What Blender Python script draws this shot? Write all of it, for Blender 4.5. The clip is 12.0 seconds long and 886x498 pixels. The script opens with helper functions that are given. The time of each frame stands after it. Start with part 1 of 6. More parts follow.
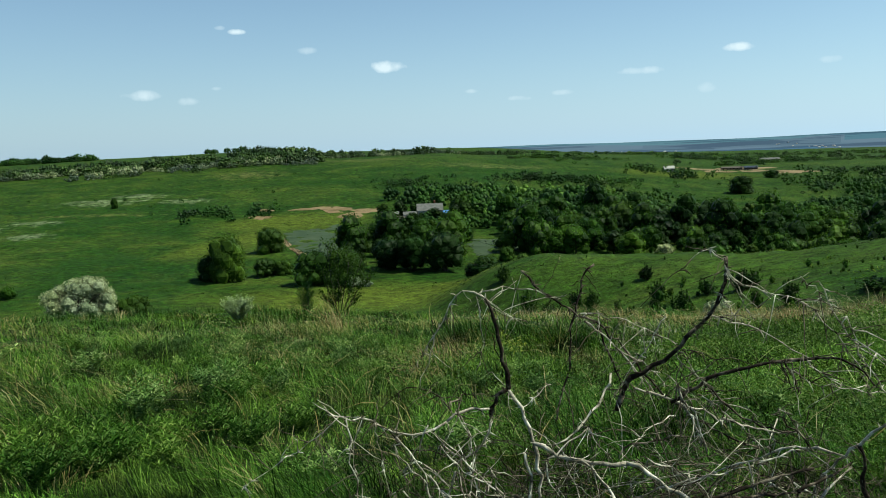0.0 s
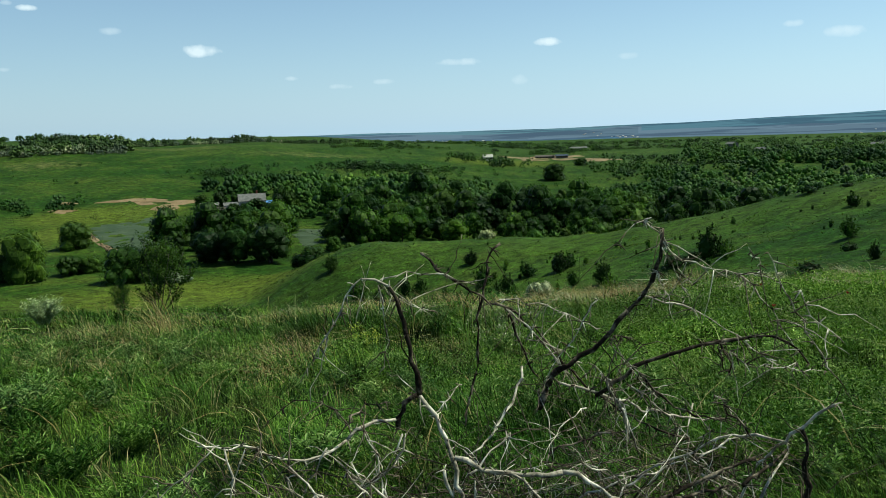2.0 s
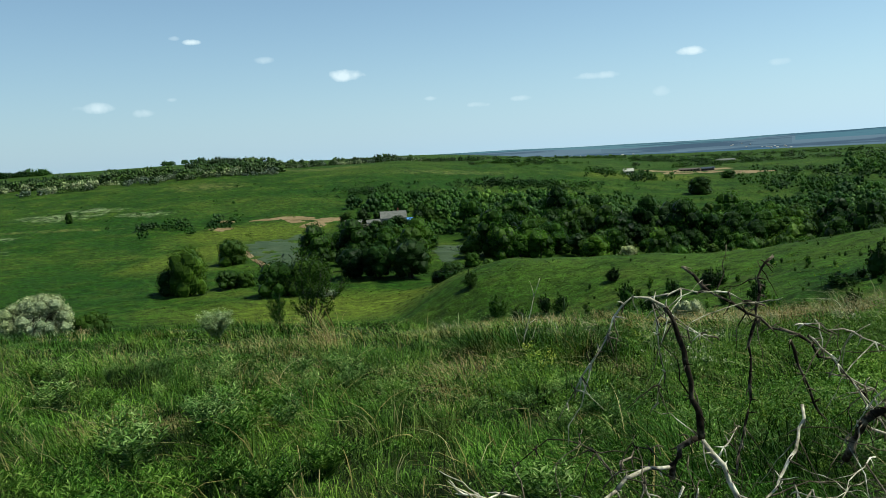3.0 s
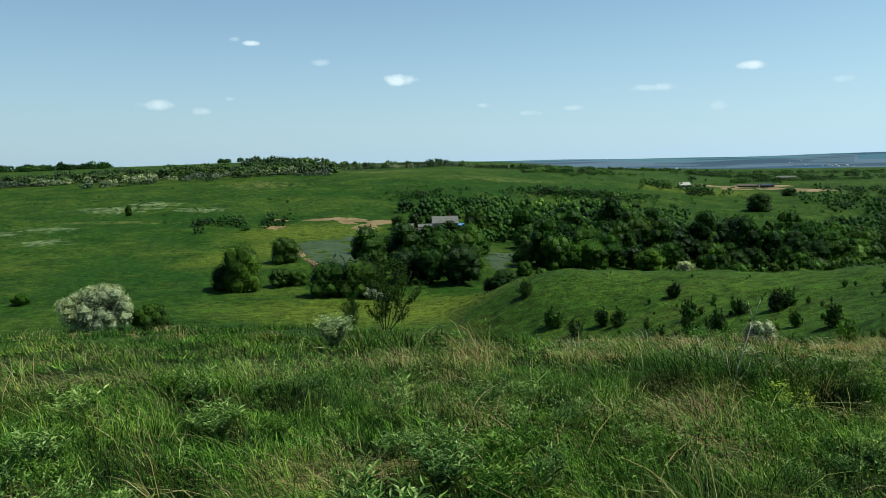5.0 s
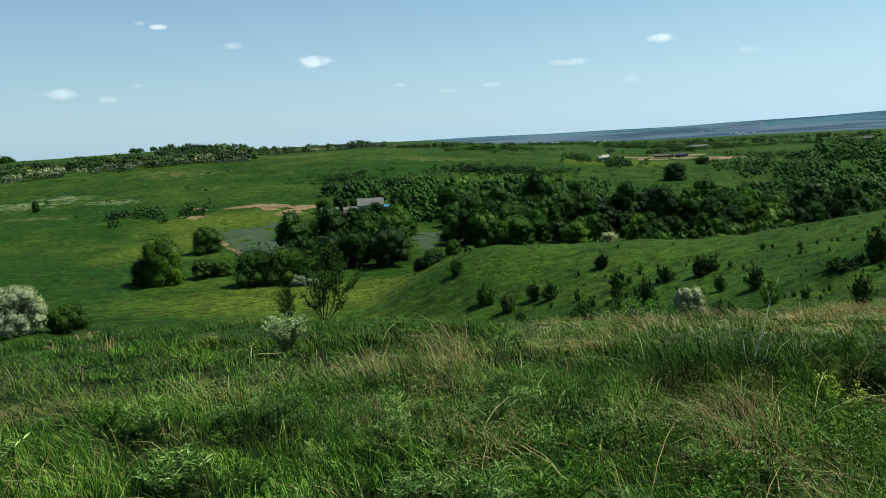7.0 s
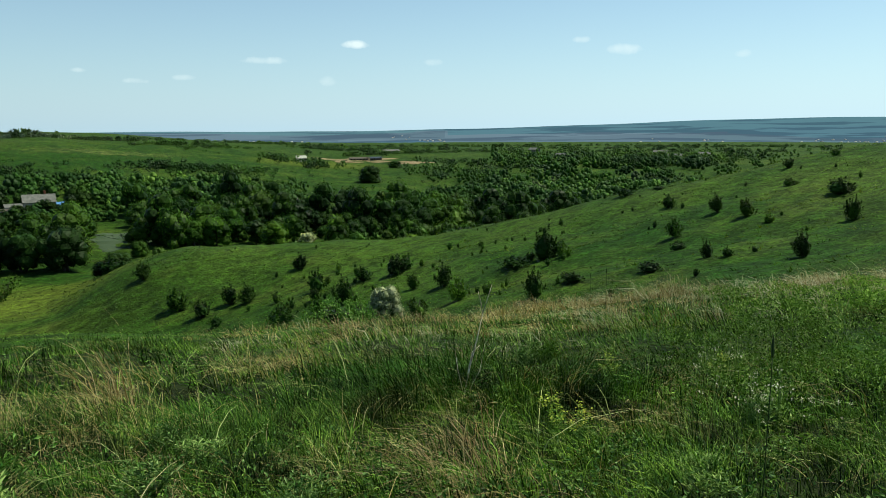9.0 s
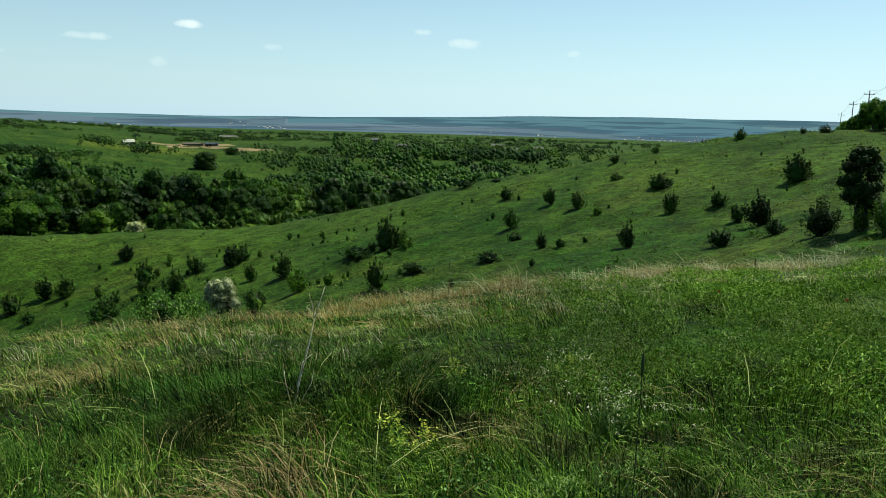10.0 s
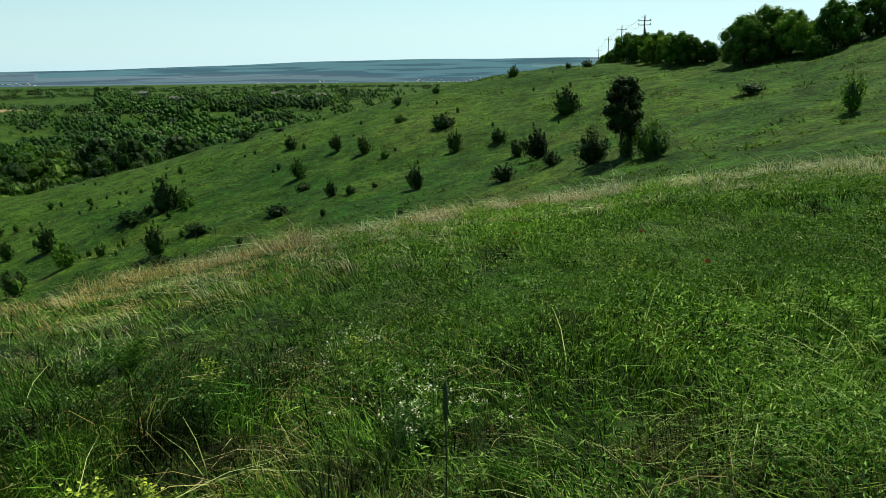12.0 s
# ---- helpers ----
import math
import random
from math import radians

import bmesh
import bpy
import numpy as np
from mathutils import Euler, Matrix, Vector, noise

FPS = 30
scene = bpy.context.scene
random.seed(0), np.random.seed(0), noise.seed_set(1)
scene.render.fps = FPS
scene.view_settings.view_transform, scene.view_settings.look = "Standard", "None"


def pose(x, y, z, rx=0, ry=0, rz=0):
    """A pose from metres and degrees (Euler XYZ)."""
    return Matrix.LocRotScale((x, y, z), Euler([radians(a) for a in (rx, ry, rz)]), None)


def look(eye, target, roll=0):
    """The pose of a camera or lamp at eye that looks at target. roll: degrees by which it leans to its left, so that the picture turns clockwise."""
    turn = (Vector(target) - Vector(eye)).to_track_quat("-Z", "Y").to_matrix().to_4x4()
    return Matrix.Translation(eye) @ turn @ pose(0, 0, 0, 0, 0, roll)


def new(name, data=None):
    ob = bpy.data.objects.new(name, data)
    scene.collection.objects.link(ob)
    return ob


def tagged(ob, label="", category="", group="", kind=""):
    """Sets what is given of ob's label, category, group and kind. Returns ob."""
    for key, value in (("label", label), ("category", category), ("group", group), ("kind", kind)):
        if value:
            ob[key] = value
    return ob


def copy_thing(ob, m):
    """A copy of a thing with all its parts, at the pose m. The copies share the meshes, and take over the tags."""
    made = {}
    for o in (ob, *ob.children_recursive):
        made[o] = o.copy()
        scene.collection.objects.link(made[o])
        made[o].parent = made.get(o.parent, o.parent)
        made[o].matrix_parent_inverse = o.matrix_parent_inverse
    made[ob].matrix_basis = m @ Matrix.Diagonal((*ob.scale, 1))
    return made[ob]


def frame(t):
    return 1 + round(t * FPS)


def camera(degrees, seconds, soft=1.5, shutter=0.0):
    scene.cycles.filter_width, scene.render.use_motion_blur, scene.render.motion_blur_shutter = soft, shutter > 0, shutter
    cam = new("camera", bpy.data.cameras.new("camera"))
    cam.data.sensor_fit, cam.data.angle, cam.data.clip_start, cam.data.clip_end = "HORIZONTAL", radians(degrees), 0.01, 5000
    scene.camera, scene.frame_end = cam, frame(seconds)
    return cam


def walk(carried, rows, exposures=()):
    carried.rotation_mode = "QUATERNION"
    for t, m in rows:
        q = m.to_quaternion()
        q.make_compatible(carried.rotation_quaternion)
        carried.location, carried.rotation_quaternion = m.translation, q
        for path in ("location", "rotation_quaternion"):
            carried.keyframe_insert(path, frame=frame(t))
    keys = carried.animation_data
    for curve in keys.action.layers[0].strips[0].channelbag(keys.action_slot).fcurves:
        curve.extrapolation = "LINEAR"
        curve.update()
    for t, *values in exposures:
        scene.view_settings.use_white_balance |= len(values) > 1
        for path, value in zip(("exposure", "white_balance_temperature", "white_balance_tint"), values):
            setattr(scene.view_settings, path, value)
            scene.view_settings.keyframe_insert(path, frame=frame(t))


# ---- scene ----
cam = camera(60.34, 12.0, soft=0.7)
PATH = [
    (0.0, 2.383, -2.821, 1.865, 82.311, 2.112, -0.075),
    (0.5, 2.349, -2.666, 1.801, 81.878, 2.168, 1.62),
    (1.0, 2.378, -2.531, 1.774, 80.784, 1.901, -1.184),
    (1.5, 2.335, -2.393, 1.756, 79.834, 0.506, -11.926),
    (2.0, 2.136, -2.205, 1.752, 81.048, 1.796, -13.205),
    (2.5, 1.976, -2.068, 1.72, 82.14, 4.153, -5.176),
    (2.7, 1.937, -1.965, 1.712, 82.323, 3.857, -3.697),
    (4.3, 0.61, -0.542, 1.588, 84.729, 1.425, -1.866),
    (4.5, 0.507, -0.454, 1.584, 84.611, 1.411, -0.083),
    (5.0, 0.195, -0.215, 1.565, 83.32, 1.206, 0.74),
    (5.5, 0.001, -0.0, 1.543, 81.992, -0.044, -0.146),
    (6.0, -0.17, 0.336, 1.575, 82.022, 1.638, -1.271),
    (6.5, -0.301, 0.636, 1.544, 81.891, 2.109, -1.526),
    (6.7, -0.342, 0.751, 1.553, 81.763, 2.564, -2.961),
    (8.3, -0.218, 1.809, 1.418, 80.588, 2.133, -19.601),
    (8.5, -0.207, 1.978, 1.399, 80.698, 1.079, -24.335),
    (9.0, 0.08, 2.211, 1.39, 80.958, 0.324, -27.342),
    (9.5, 0.257, 2.435, 1.355, 80.659, 0.214, -27.213),
    (10.0, 0.504, 2.789, 1.328, 80.345, -1.623, -39.011),
    (10.5, 0.772, 3.027, 1.264, 80.43, -1.944, -43.833),
    (11.0, 1.049, 3.231, 1.225, 78.924, -0.455, -44.79),
    (11.5, 1.369, 3.48, 1.186, 77.92, -0.656, -52.245),
    (12.0, 1.605, 3.579, 1.18, 76.542, 0.433, -55.08),
]
EXPOSURES = [(0.0, 0.36, 5950, -2), (6.5, 0.36, 5950, -2), (9.5, 0.47, 6350, -4), (12.0, 0.54, 6600, -8)]
walk(cam, [(t, pose(*p)) for t, *p in PATH], EXPOSURES)

# ---------------------------------------------------------------- world, sun, exposure
SUN_BEARING, SUN_HEIGHT = 92.0, 56.0
world = bpy.data.worlds.new("sky")
scene.world = world
world.use_nodes = True
wt = world.node_tree
wt.nodes.clear()
sky = wt.nodes.new("ShaderNodeTexSky")
sky.sky_type, sky.sun_disc = "NISHITA", False
sky.sun_elevation, sky.sun_rotation = radians(SUN_HEIGHT), radians(SUN_BEARING)
sky.altitude, sky.air_density, sky.dust_density, sky.ozone_density = 150, 1.05, 0.25, 2.2
ray = wt.nodes.new("ShaderNodeTexCoord")
parts = wt.nodes.new("ShaderNodeSeparateXYZ")
wt.links.new(ray.outputs["Generated"], parts.inputs[0])


def wmath(op, a, b=0.0, c=0.0):
    n = wt.nodes.new("ShaderNodeMath")
    n.operation = op
    for slot, value in zip(n.inputs, (a, b, c)):
        if isinstance(value, (int, float)):
            slot.default_value = value
        else:
            wt.links.new(value, slot)
    return n.outputs[0]


bearing = wmath("ARCTAN2", parts.outputs[0], parts.outputs[1])
height = wmath("ARCSINE", parts.outputs[2])
puff = wt.nodes.new("ShaderNodeTexNoise")
puff.inputs["Scale"].default_value, puff.inputs["Detail"].default_value = 55.0, 6.0
wt.links.new(ray.outputs["Generated"], puff.inputs["Vector"])
haze = wt.nodes.new("ShaderNodeTexNoise")
haze.inputs["Scale"].default_value, haze.inputs["Detail"].default_value = 20.0, 4.0
wt.links.new(ray.outputs["Generated"], haze.inputs["Vector"])
fray = wmath("ADD", wmath("MULTIPLY", puff.outputs[0], 2.4), wmath("MULTIPLY", haze.outputs[0], 1.0))
cover = 0.0
# fair-weather clouds: bearing, height, half width, half depth (degrees), density
CLOUDS = [
    (-14.4, 8.47, 0.64, 0.21, 0.9),
    (-9.67, 7.16, 0.85, 0.26, 0.35),
    (-3.77, 5.91, 1.32, 0.47, 1.0),
    (-20.87, 4.18, 1.4, 0.38, 0.55),
    (-17.93, 3.76, 0.72, 0.3, 0.35),
    (5.86, 3.28, 0.94, 0.26, 0.5),
    (8.94, 3.55, 0.85, 0.21, 0.3),
    (14.73, 4.79, 2.04, 0.3, 0.5),
    (21.1, 6.0, 1.02, 0.32, 0.9),
    (19.0, 3.37, 0.85, 0.38, 0.3),
    (26.65, 4.71, 0.85, 0.26, 0.25),
    (2.35, 3.92, 0.55, 0.17, 0.3),
    (-15.96, 4.62, 0.43, 0.17, 0.3),
    (-15.54, 8.73, 0.43, 0.17, 0.3),
    (40.44, 5.45, 1.28, 0.43, 0.5),
    (37.46, 6.18, 0.77, 0.26, 0.4),
    (48.34, 4.89, 0.64, 0.3, 0.3),
    (26.65, 4.77, 0.77, 0.21, 0.25)]
for b, h, w, d, k in CLOUDS:
    ex = wmath("DIVIDE", wmath("SUBTRACT", bearing, radians(b)), radians(w))
    ey = wmath("DIVIDE", wmath("SUBTRACT", height, radians(h)), radians(d))
    e = wmath("ADD", wmath("MULTIPLY", ex, ex), wmath("MULTIPLY", ey, ey))
    one = wmath("MULTIPLY", wmath("MAXIMUM", wmath("SUBTRACT", wmath("ADD", 0.35, fray), wmath("ADD", e, 1.15)), 0.0), k)
    cover = wmath("MAXIMUM", cover, one)
cover = wmath("MINIMUM", cover, 0.92)
white = wt.nodes.new("ShaderNodeMix")
white.data_type = "RGBA"
wt.links.new(cover, white.inputs[0])
# summer haze pales the sky towards the horizon
veil = wt.nodes.new("ShaderNodeMix")
veil.data_type = "RGBA"
wt.links.new(wmath("MULTIPLY", wmath("EXPONENT", wmath("MULTIPLY", wmath("ABSOLUTE", height), -6.5)), 0.85), veil.inputs[0])
wt.links.new(sky.outputs[0], veil.inputs[6])
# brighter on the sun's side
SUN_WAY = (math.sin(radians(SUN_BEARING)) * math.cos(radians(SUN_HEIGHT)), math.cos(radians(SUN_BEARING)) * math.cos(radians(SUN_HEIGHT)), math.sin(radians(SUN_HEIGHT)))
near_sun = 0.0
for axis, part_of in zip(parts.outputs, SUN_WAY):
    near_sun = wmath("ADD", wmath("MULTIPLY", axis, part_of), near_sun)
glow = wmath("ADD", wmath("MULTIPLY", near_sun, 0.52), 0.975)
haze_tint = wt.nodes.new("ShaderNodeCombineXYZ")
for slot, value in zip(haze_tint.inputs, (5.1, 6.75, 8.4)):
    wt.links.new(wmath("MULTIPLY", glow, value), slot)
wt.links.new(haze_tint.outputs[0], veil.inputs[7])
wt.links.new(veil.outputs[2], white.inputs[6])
white.inputs[7].default_value = (8.8, 9.4, 9.8, 1)
back = wt.nodes.new("ShaderNodeBackground")
back.inputs[1].default_value = 0.078
wt.links.new(white.outputs[2], back.inputs[0])
wt.links.new(back.outputs[0], wt.nodes.new("ShaderNodeOutputWorld").inputs[0])

sun = new("sun", bpy.data.lights.new("sun", "SUN"))
sun.data.energy, sun.data.angle, sun.data.color = 5.0, radians(0.55), (1.0, 0.93, 0.76)
sb, sh = radians(SUN_BEARING), radians(SUN_HEIGHT)
sun.matrix_world = look((300 * math.sin(sb) * math.cos(sh), 300 * math.cos(sb) * math.cos(sh), 300 * math.sin(sh)), (0, 0, 0))

# ---------------------------------------------------------------- the lie of the land
def smooth(v):
    v = np.clip(v, 0.0, 1.0)
    return v * v * (3 - 2 * v)


def soft(v, k):
    return np.logaddexp(0.0, v / k) * k


def smax(a, b, k):
    return np.logaddexp(a / k, b / k) * k


def land(x, y):
    """Height of the ground: the hill underfoot, the spur across the gully, the valley and its far slope."""
    x, y = np.asarray(x, float), np.asarray(y, float)
    r, az = np.hypot(x, y), np.degrees(np.arctan2(x, y))
    bend = np.interp(az, [-180, -90, -50, -30, 0, 12, 27, 45, 60, 73, 85, 110, 180],
                     [0, 0, .0015, .0023, .0025, .0032, .0040, .0026, .0018, .0011, .0008, 0, 0])
    hill = -.015 * x - .1 * np.maximum(y, -60) - bend * r * r
    u, v = np.clip(x, -50, 120) / 100, np.clip(y, -40, 165) / 100
    spur = -3.9 + 9.6 * u - 32.5 * v + 1.7 * u * u + 8.7 * u * v + 9.0 * v * v
    spur = spur - .36 * soft(.62 * x + .78 * y - 134 - .55 * soft(x - 112, 8), 6) - .45 * soft(4 - x, 6) - .4 * soft(-y, 5)
    spur = spur + 6.0 * np.exp(-((x - 20) / 28) ** 2 - ((y - 165) / 28) ** 2) + 4.5 * np.exp(-((x - 12) / 22) ** 2 - ((y - 140) / 20) ** 2) + 2.6 * np.exp(-((x - 42) / 18) ** 2 - ((y - 133) / 20) ** 2) + 2.2 * np.exp(-((x - 88) ** 2 + (y - 88) ** 2) / 1200) + 1.2 * np.exp(-((x - 105) ** 2 + (y - 60) ** 2) / 700)
    low = -31 - 4 * smooth((az - 8) / 20)
    top = np.interp(az, [-180, -60, -30, -11, 0, 9, 20, 60, 180], [-9, -9, -9, -1, 0, -10, -20, -22, -22])
    far = low + (top - low) * smooth((r - 210) / 390) - 24 * smooth((r - 650) / 1600) * smooth((az - 2) / 10)
    # the crest sags towards the valley's mouth; behind the hedge the plateau climbs on
    far = far - 4.2 * smooth((r - 440) / 190) * smooth((az + 14) / 7) * smooth((10 - az) / 8)
    far = far + 6.5 * smooth((r - 610) / 380) * smooth((-8 - az) / 6)
    far = far + 8 * np.exp(-((x + 55) ** 2 + (y - 108) ** 2) / 900)
    hill = hill + .30 * np.exp(-((r - 19) / 6.5) ** 2) * smooth((az - 10) / 14) * smooth((84 - az) / 20)
    hill = hill - .32 * np.exp(-((r - 23) / 5.5) ** 2) * smooth((az + 12) / 8) * smooth((14 - az) / 8)
    z = smax(smax(hill, spur, 1.0), far, 2.0)
    rough = np.sin(x * .13 + 1.3 * np.sin(y * .09)) * np.sin(y * .11 + 1.1 * np.sin(x * .07 + 2))
    hummocks = np.sin(x * .52 + 1.7 * np.sin(y * .29)) * np.sin(y * .57 + 1.5 * np.sin(x * .23 + 1)) + .6 * np.sin(x * .21 + y * .33 + 2 * np.sin(x * .11))
    z = z + .24 * hummocks * smooth((r - 28) / 30) * smooth((420 - r) / 160)
    return z + rough * .35 * smooth((r - 12) / 60) + .06 * np.sin(x * 1.1 + np.sin(y * .9)) * np.sin(y * 1.3 + 1)


# ---------------------------------------------------------------- materials
def nodes(name):
    m = bpy.data.materials.new(name)
    m.use_nodes = True
    t = m.node_tree
    t.nodes.clear()
    return m, t


def add(t, kind, **values):
    n = t.nodes.new(kind)
    for key, value in values.items():
        if key in n.inputs:
            n.inputs[key].default_value = value
    return n


def ramp(t, source, *stops):
    n = t.nodes.new("ShaderNodeValToRGB")
    e = n.color_ramp.elements
    while len(e) < len(stops):
        e.new(0.5)
    for slot, (at, colour) in zip(e, stops):
        slot.position, slot.color = at, (*colour, 1)
    t.links.new(source, n.inputs[0])
    return n.outputs[0]


def grain(t, scale, detail=4.0, rough=0.6, stretch=None):
    co = t.nodes.new("ShaderNodeNewGeometry").outputs["Position"]
    if stretch:
        mp = t.nodes.new("ShaderNodeMapping")
        mp.inputs["Scale"].default_value = stretch
        t.links.new(co, mp.inputs[0])
        co = mp.outputs[0]
    n = add(t, "ShaderNodeTexNoise", Scale=scale, Detail=detail, Roughness=rough)
    t.links.new(co, n.inputs["Vector"])
    return n.outputs[0]


def mixed(t, fac, a, b, mode="MIX"):
    n = t.nodes.new("ShaderNodeMix")
    n.data_type, n.blend_type = "RGBA", mode
    for slot, value in ((n.inputs[0], fac), (n.inputs[6], a), (n.inputs[7], b)):
        if isinstance(value, (int, float)):
            slot.default_value = value
        elif isinstance(value, tuple):
            slot.default_value = (*value, 1)
        else:
            t.links.new(value, slot)
    return n.outputs[2]


def sums(t, op, a, b=0.0):
    n = t.nodes.new("ShaderNodeMath")
    n.operation = op
    for slot, value in zip(n.inputs, (a, b)):
        if isinstance(value, (int, float)):
            slot.default_value = value
        else:
            t.links.new(value, slot)
    return n.outputs[0]


def finish(m, t, colour, rough=0.8, bump=None, depth=0.02, leaf=0.0, strength=0.6, spec=0.3):
    out = t.nodes.new("ShaderNodeOutputMaterial")
    b = add(t, "ShaderNodeBsdfPrincipled", Roughness=rough)
    b.inputs["Specular IOR Level"].default_value = spec
    if isinstance(colour, tuple):
        b.inputs["Base Color"].default_value = (*colour, 1)
    else:
        t.links.new(colour, b.inputs["Base Color"])
    if bump is not None:
        n = add(t, "ShaderNodeBump", Strength=strength, Distance=depth)
        t.links.new(bump, n.inputs["Height"])
        t.links.new(n.outputs[0], b.inputs["Normal"])
    shader = b.outputs[0]
    if leaf:
        tr = t.nodes.new("ShaderNodeBsdfTranslucent")
        if isinstance(colour, tuple):
            tr.inputs[0].default_value = (*colour, 1)
        else:
            t.links.new(mixed(t, 1.0, colour, (1.0, 1.0, 0.55), "MULTIPLY"), tr.inputs[0])
        mx = t.nodes.new("ShaderNodeMixShader")
        mx.inputs[0].default_value = leaf
        t.links.new(shader, mx.inputs[1])
        t.links.new(tr.outputs[0], mx.inputs[2])
        shader = mx.outputs[0]
    t.links.new(shader, out.inputs[0])
    return m


def foliage(name, dark, mid, light, leaf=0.15, rough=0.5, vary=0.55, near=False):
    """Leaves and blades: every one its own shade, every plant its own tone."""
    m, t = nodes(name)
    g = t.nodes.new("ShaderNodeNewGeometry")
    c = ramp(t, g.outputs["Random Per Island"], (0.0, dark), (0.55, mid), (1.0, light))
    ob = t.nodes.new("ShaderNodeObjectInfo")
    hue = t.nodes.new("ShaderNodeHueSaturation")
    t.links.new(c, hue.inputs["Color"])
    t.links.new(sums(t, "ADD", sums(t, "MULTIPLY", ob.outputs["Random"], vary * 1.6), 1 - vary * 0.8), hue.inputs["Value"])
    t.links.new(sums(t, "ADD", sums(t, "MULTIPLY", ob.outputs["Random"], -0.035), 0.515), hue.inputs["Hue"])
    c = hue.outputs[0]
    c = mixed(t, 1.0, c, ramp(t, grain(t, 0.16, 2.0), (0.35, (0.62, 0.66, 0.62)), (0.52, (1.0, 1.0, 1.0)), (0.68, (1.5, 1.5, 1.3))), "MULTIPLY")
    if not near:
        c = mixed(t, 1.0, c, ramp(t, grain(t, 0.03, 2.0), (0.40, (0.56, 0.62, 0.68)), (0.50, (1.0, 1.0, 0.96)), (0.60, (1.45, 1.38, 1.12))), "MULTIPLY")
    return finish(m, t, c, rough, leaf=leaf, spec=0.06)


def spotted(name, a, b, c, scale, rough=0.85, fine=None, depth=0.02, spec=0.2):
    """A surface of three tones in patches, with a finer grain and relief."""
    m, t = nodes(name)
    fine = fine or scale * 9
    big = grain(t, scale, 5.0)
    small = grain(t, fine, 5.0)
    col = ramp(t, big, (0.32, a), (0.5, b), (0.7, c))
    col = mixed(t, 0.55, col, ramp(t, small, (0.3, tuple(v * 0.55 for v in a)), (0.7, tuple(min(1, v * 1.35) for v in c))), "SOFT_LIGHT")
    return finish(m, t, col, rough, small, depth, spec=spec)


def blot(t, pos, fray, x, y, rx, ry, turn=0.0, hard=0.35):
    """How far a patch of other growth or of painted shade covers the ground: an oval with a frayed edge."""
    c, n = math.cos(radians(turn)), math.sin(radians(turn))
    dx, dy = sums(t, "SUBTRACT", pos.outputs[0], x), sums(t, "SUBTRACT", pos.outputs[1], y)
    u = sums(t, "ADD", sums(t, "MULTIPLY", dx, c / rx), sums(t, "MULTIPLY", dy, n / rx))
    v = sums(t, "ADD", sums(t, "MULTIPLY", dx, -n / ry), sums(t, "MULTIPLY", dy, c / ry))
    d = sums(t, "ADD", sums(t, "ADD", sums(t, "MULTIPLY", u, u), sums(t, "MULTIPLY", v, v)), fray)
    return ramp(t, d, (1.0 - hard, (1, 1, 1)), (1.0, (0, 0, 0)))


# x, y, half width, half depth, turn
WHITISH = [(-162, 366, 27, 13, 6), (-150, 381, 22, 9, 0), (-122, 364, 16, 9, 0), (-170, 314, 17, 9, 5), (-155, 283, 12, 9, 10), (-182, 300, 12, 8, 0)]
TANNED = [(-112, 446, 30, 22, -10), (-150, 330, 34, 5, 0), (30, 470, 60, 16, 6), (-60, 515, 70, 20, 0)]
YELLOWED = [(-14, 164, 46, 22, 0), (-60, 303, 38, 23, 10), (-74, 258, 14, 34, -20), (150, 470, 50, 26, -10)]
# spur's shoulder lightened in the turf colour to look sunlit
SUNNY = [(46, 116, 16, 24, -20), (28, 134, 12, 16, 0), (64, 98, 14, 20, -30), (78, 84, 12, 16, -40), (88, 64, 12, 18, -50), (90, 42, 12, 18, -60), (70, 24, 12, 8, 60), (40, 88, 10, 12, 0)]
# near ground coloured dark in place of the shade between the blades
GROUND_SHADE = [(-2, 7, 10, 13, 0), (4, 1, 6, 5, 0)]
LUSH = [(48, 88, 30, 24, 0), (-128, 326, 62, 40, 0), (-98, 205, 52, 55, 0), (4, 184, 14, 7, 0), (-118, 300, 40, 22, 0), (-112, 240, 30, 24, 0), (-30, 410, 80, 16, 4), (66, 68, 26, 16, 40), (52, 40, 16, 12, 35), (40, 440, 90, 50, 0)]


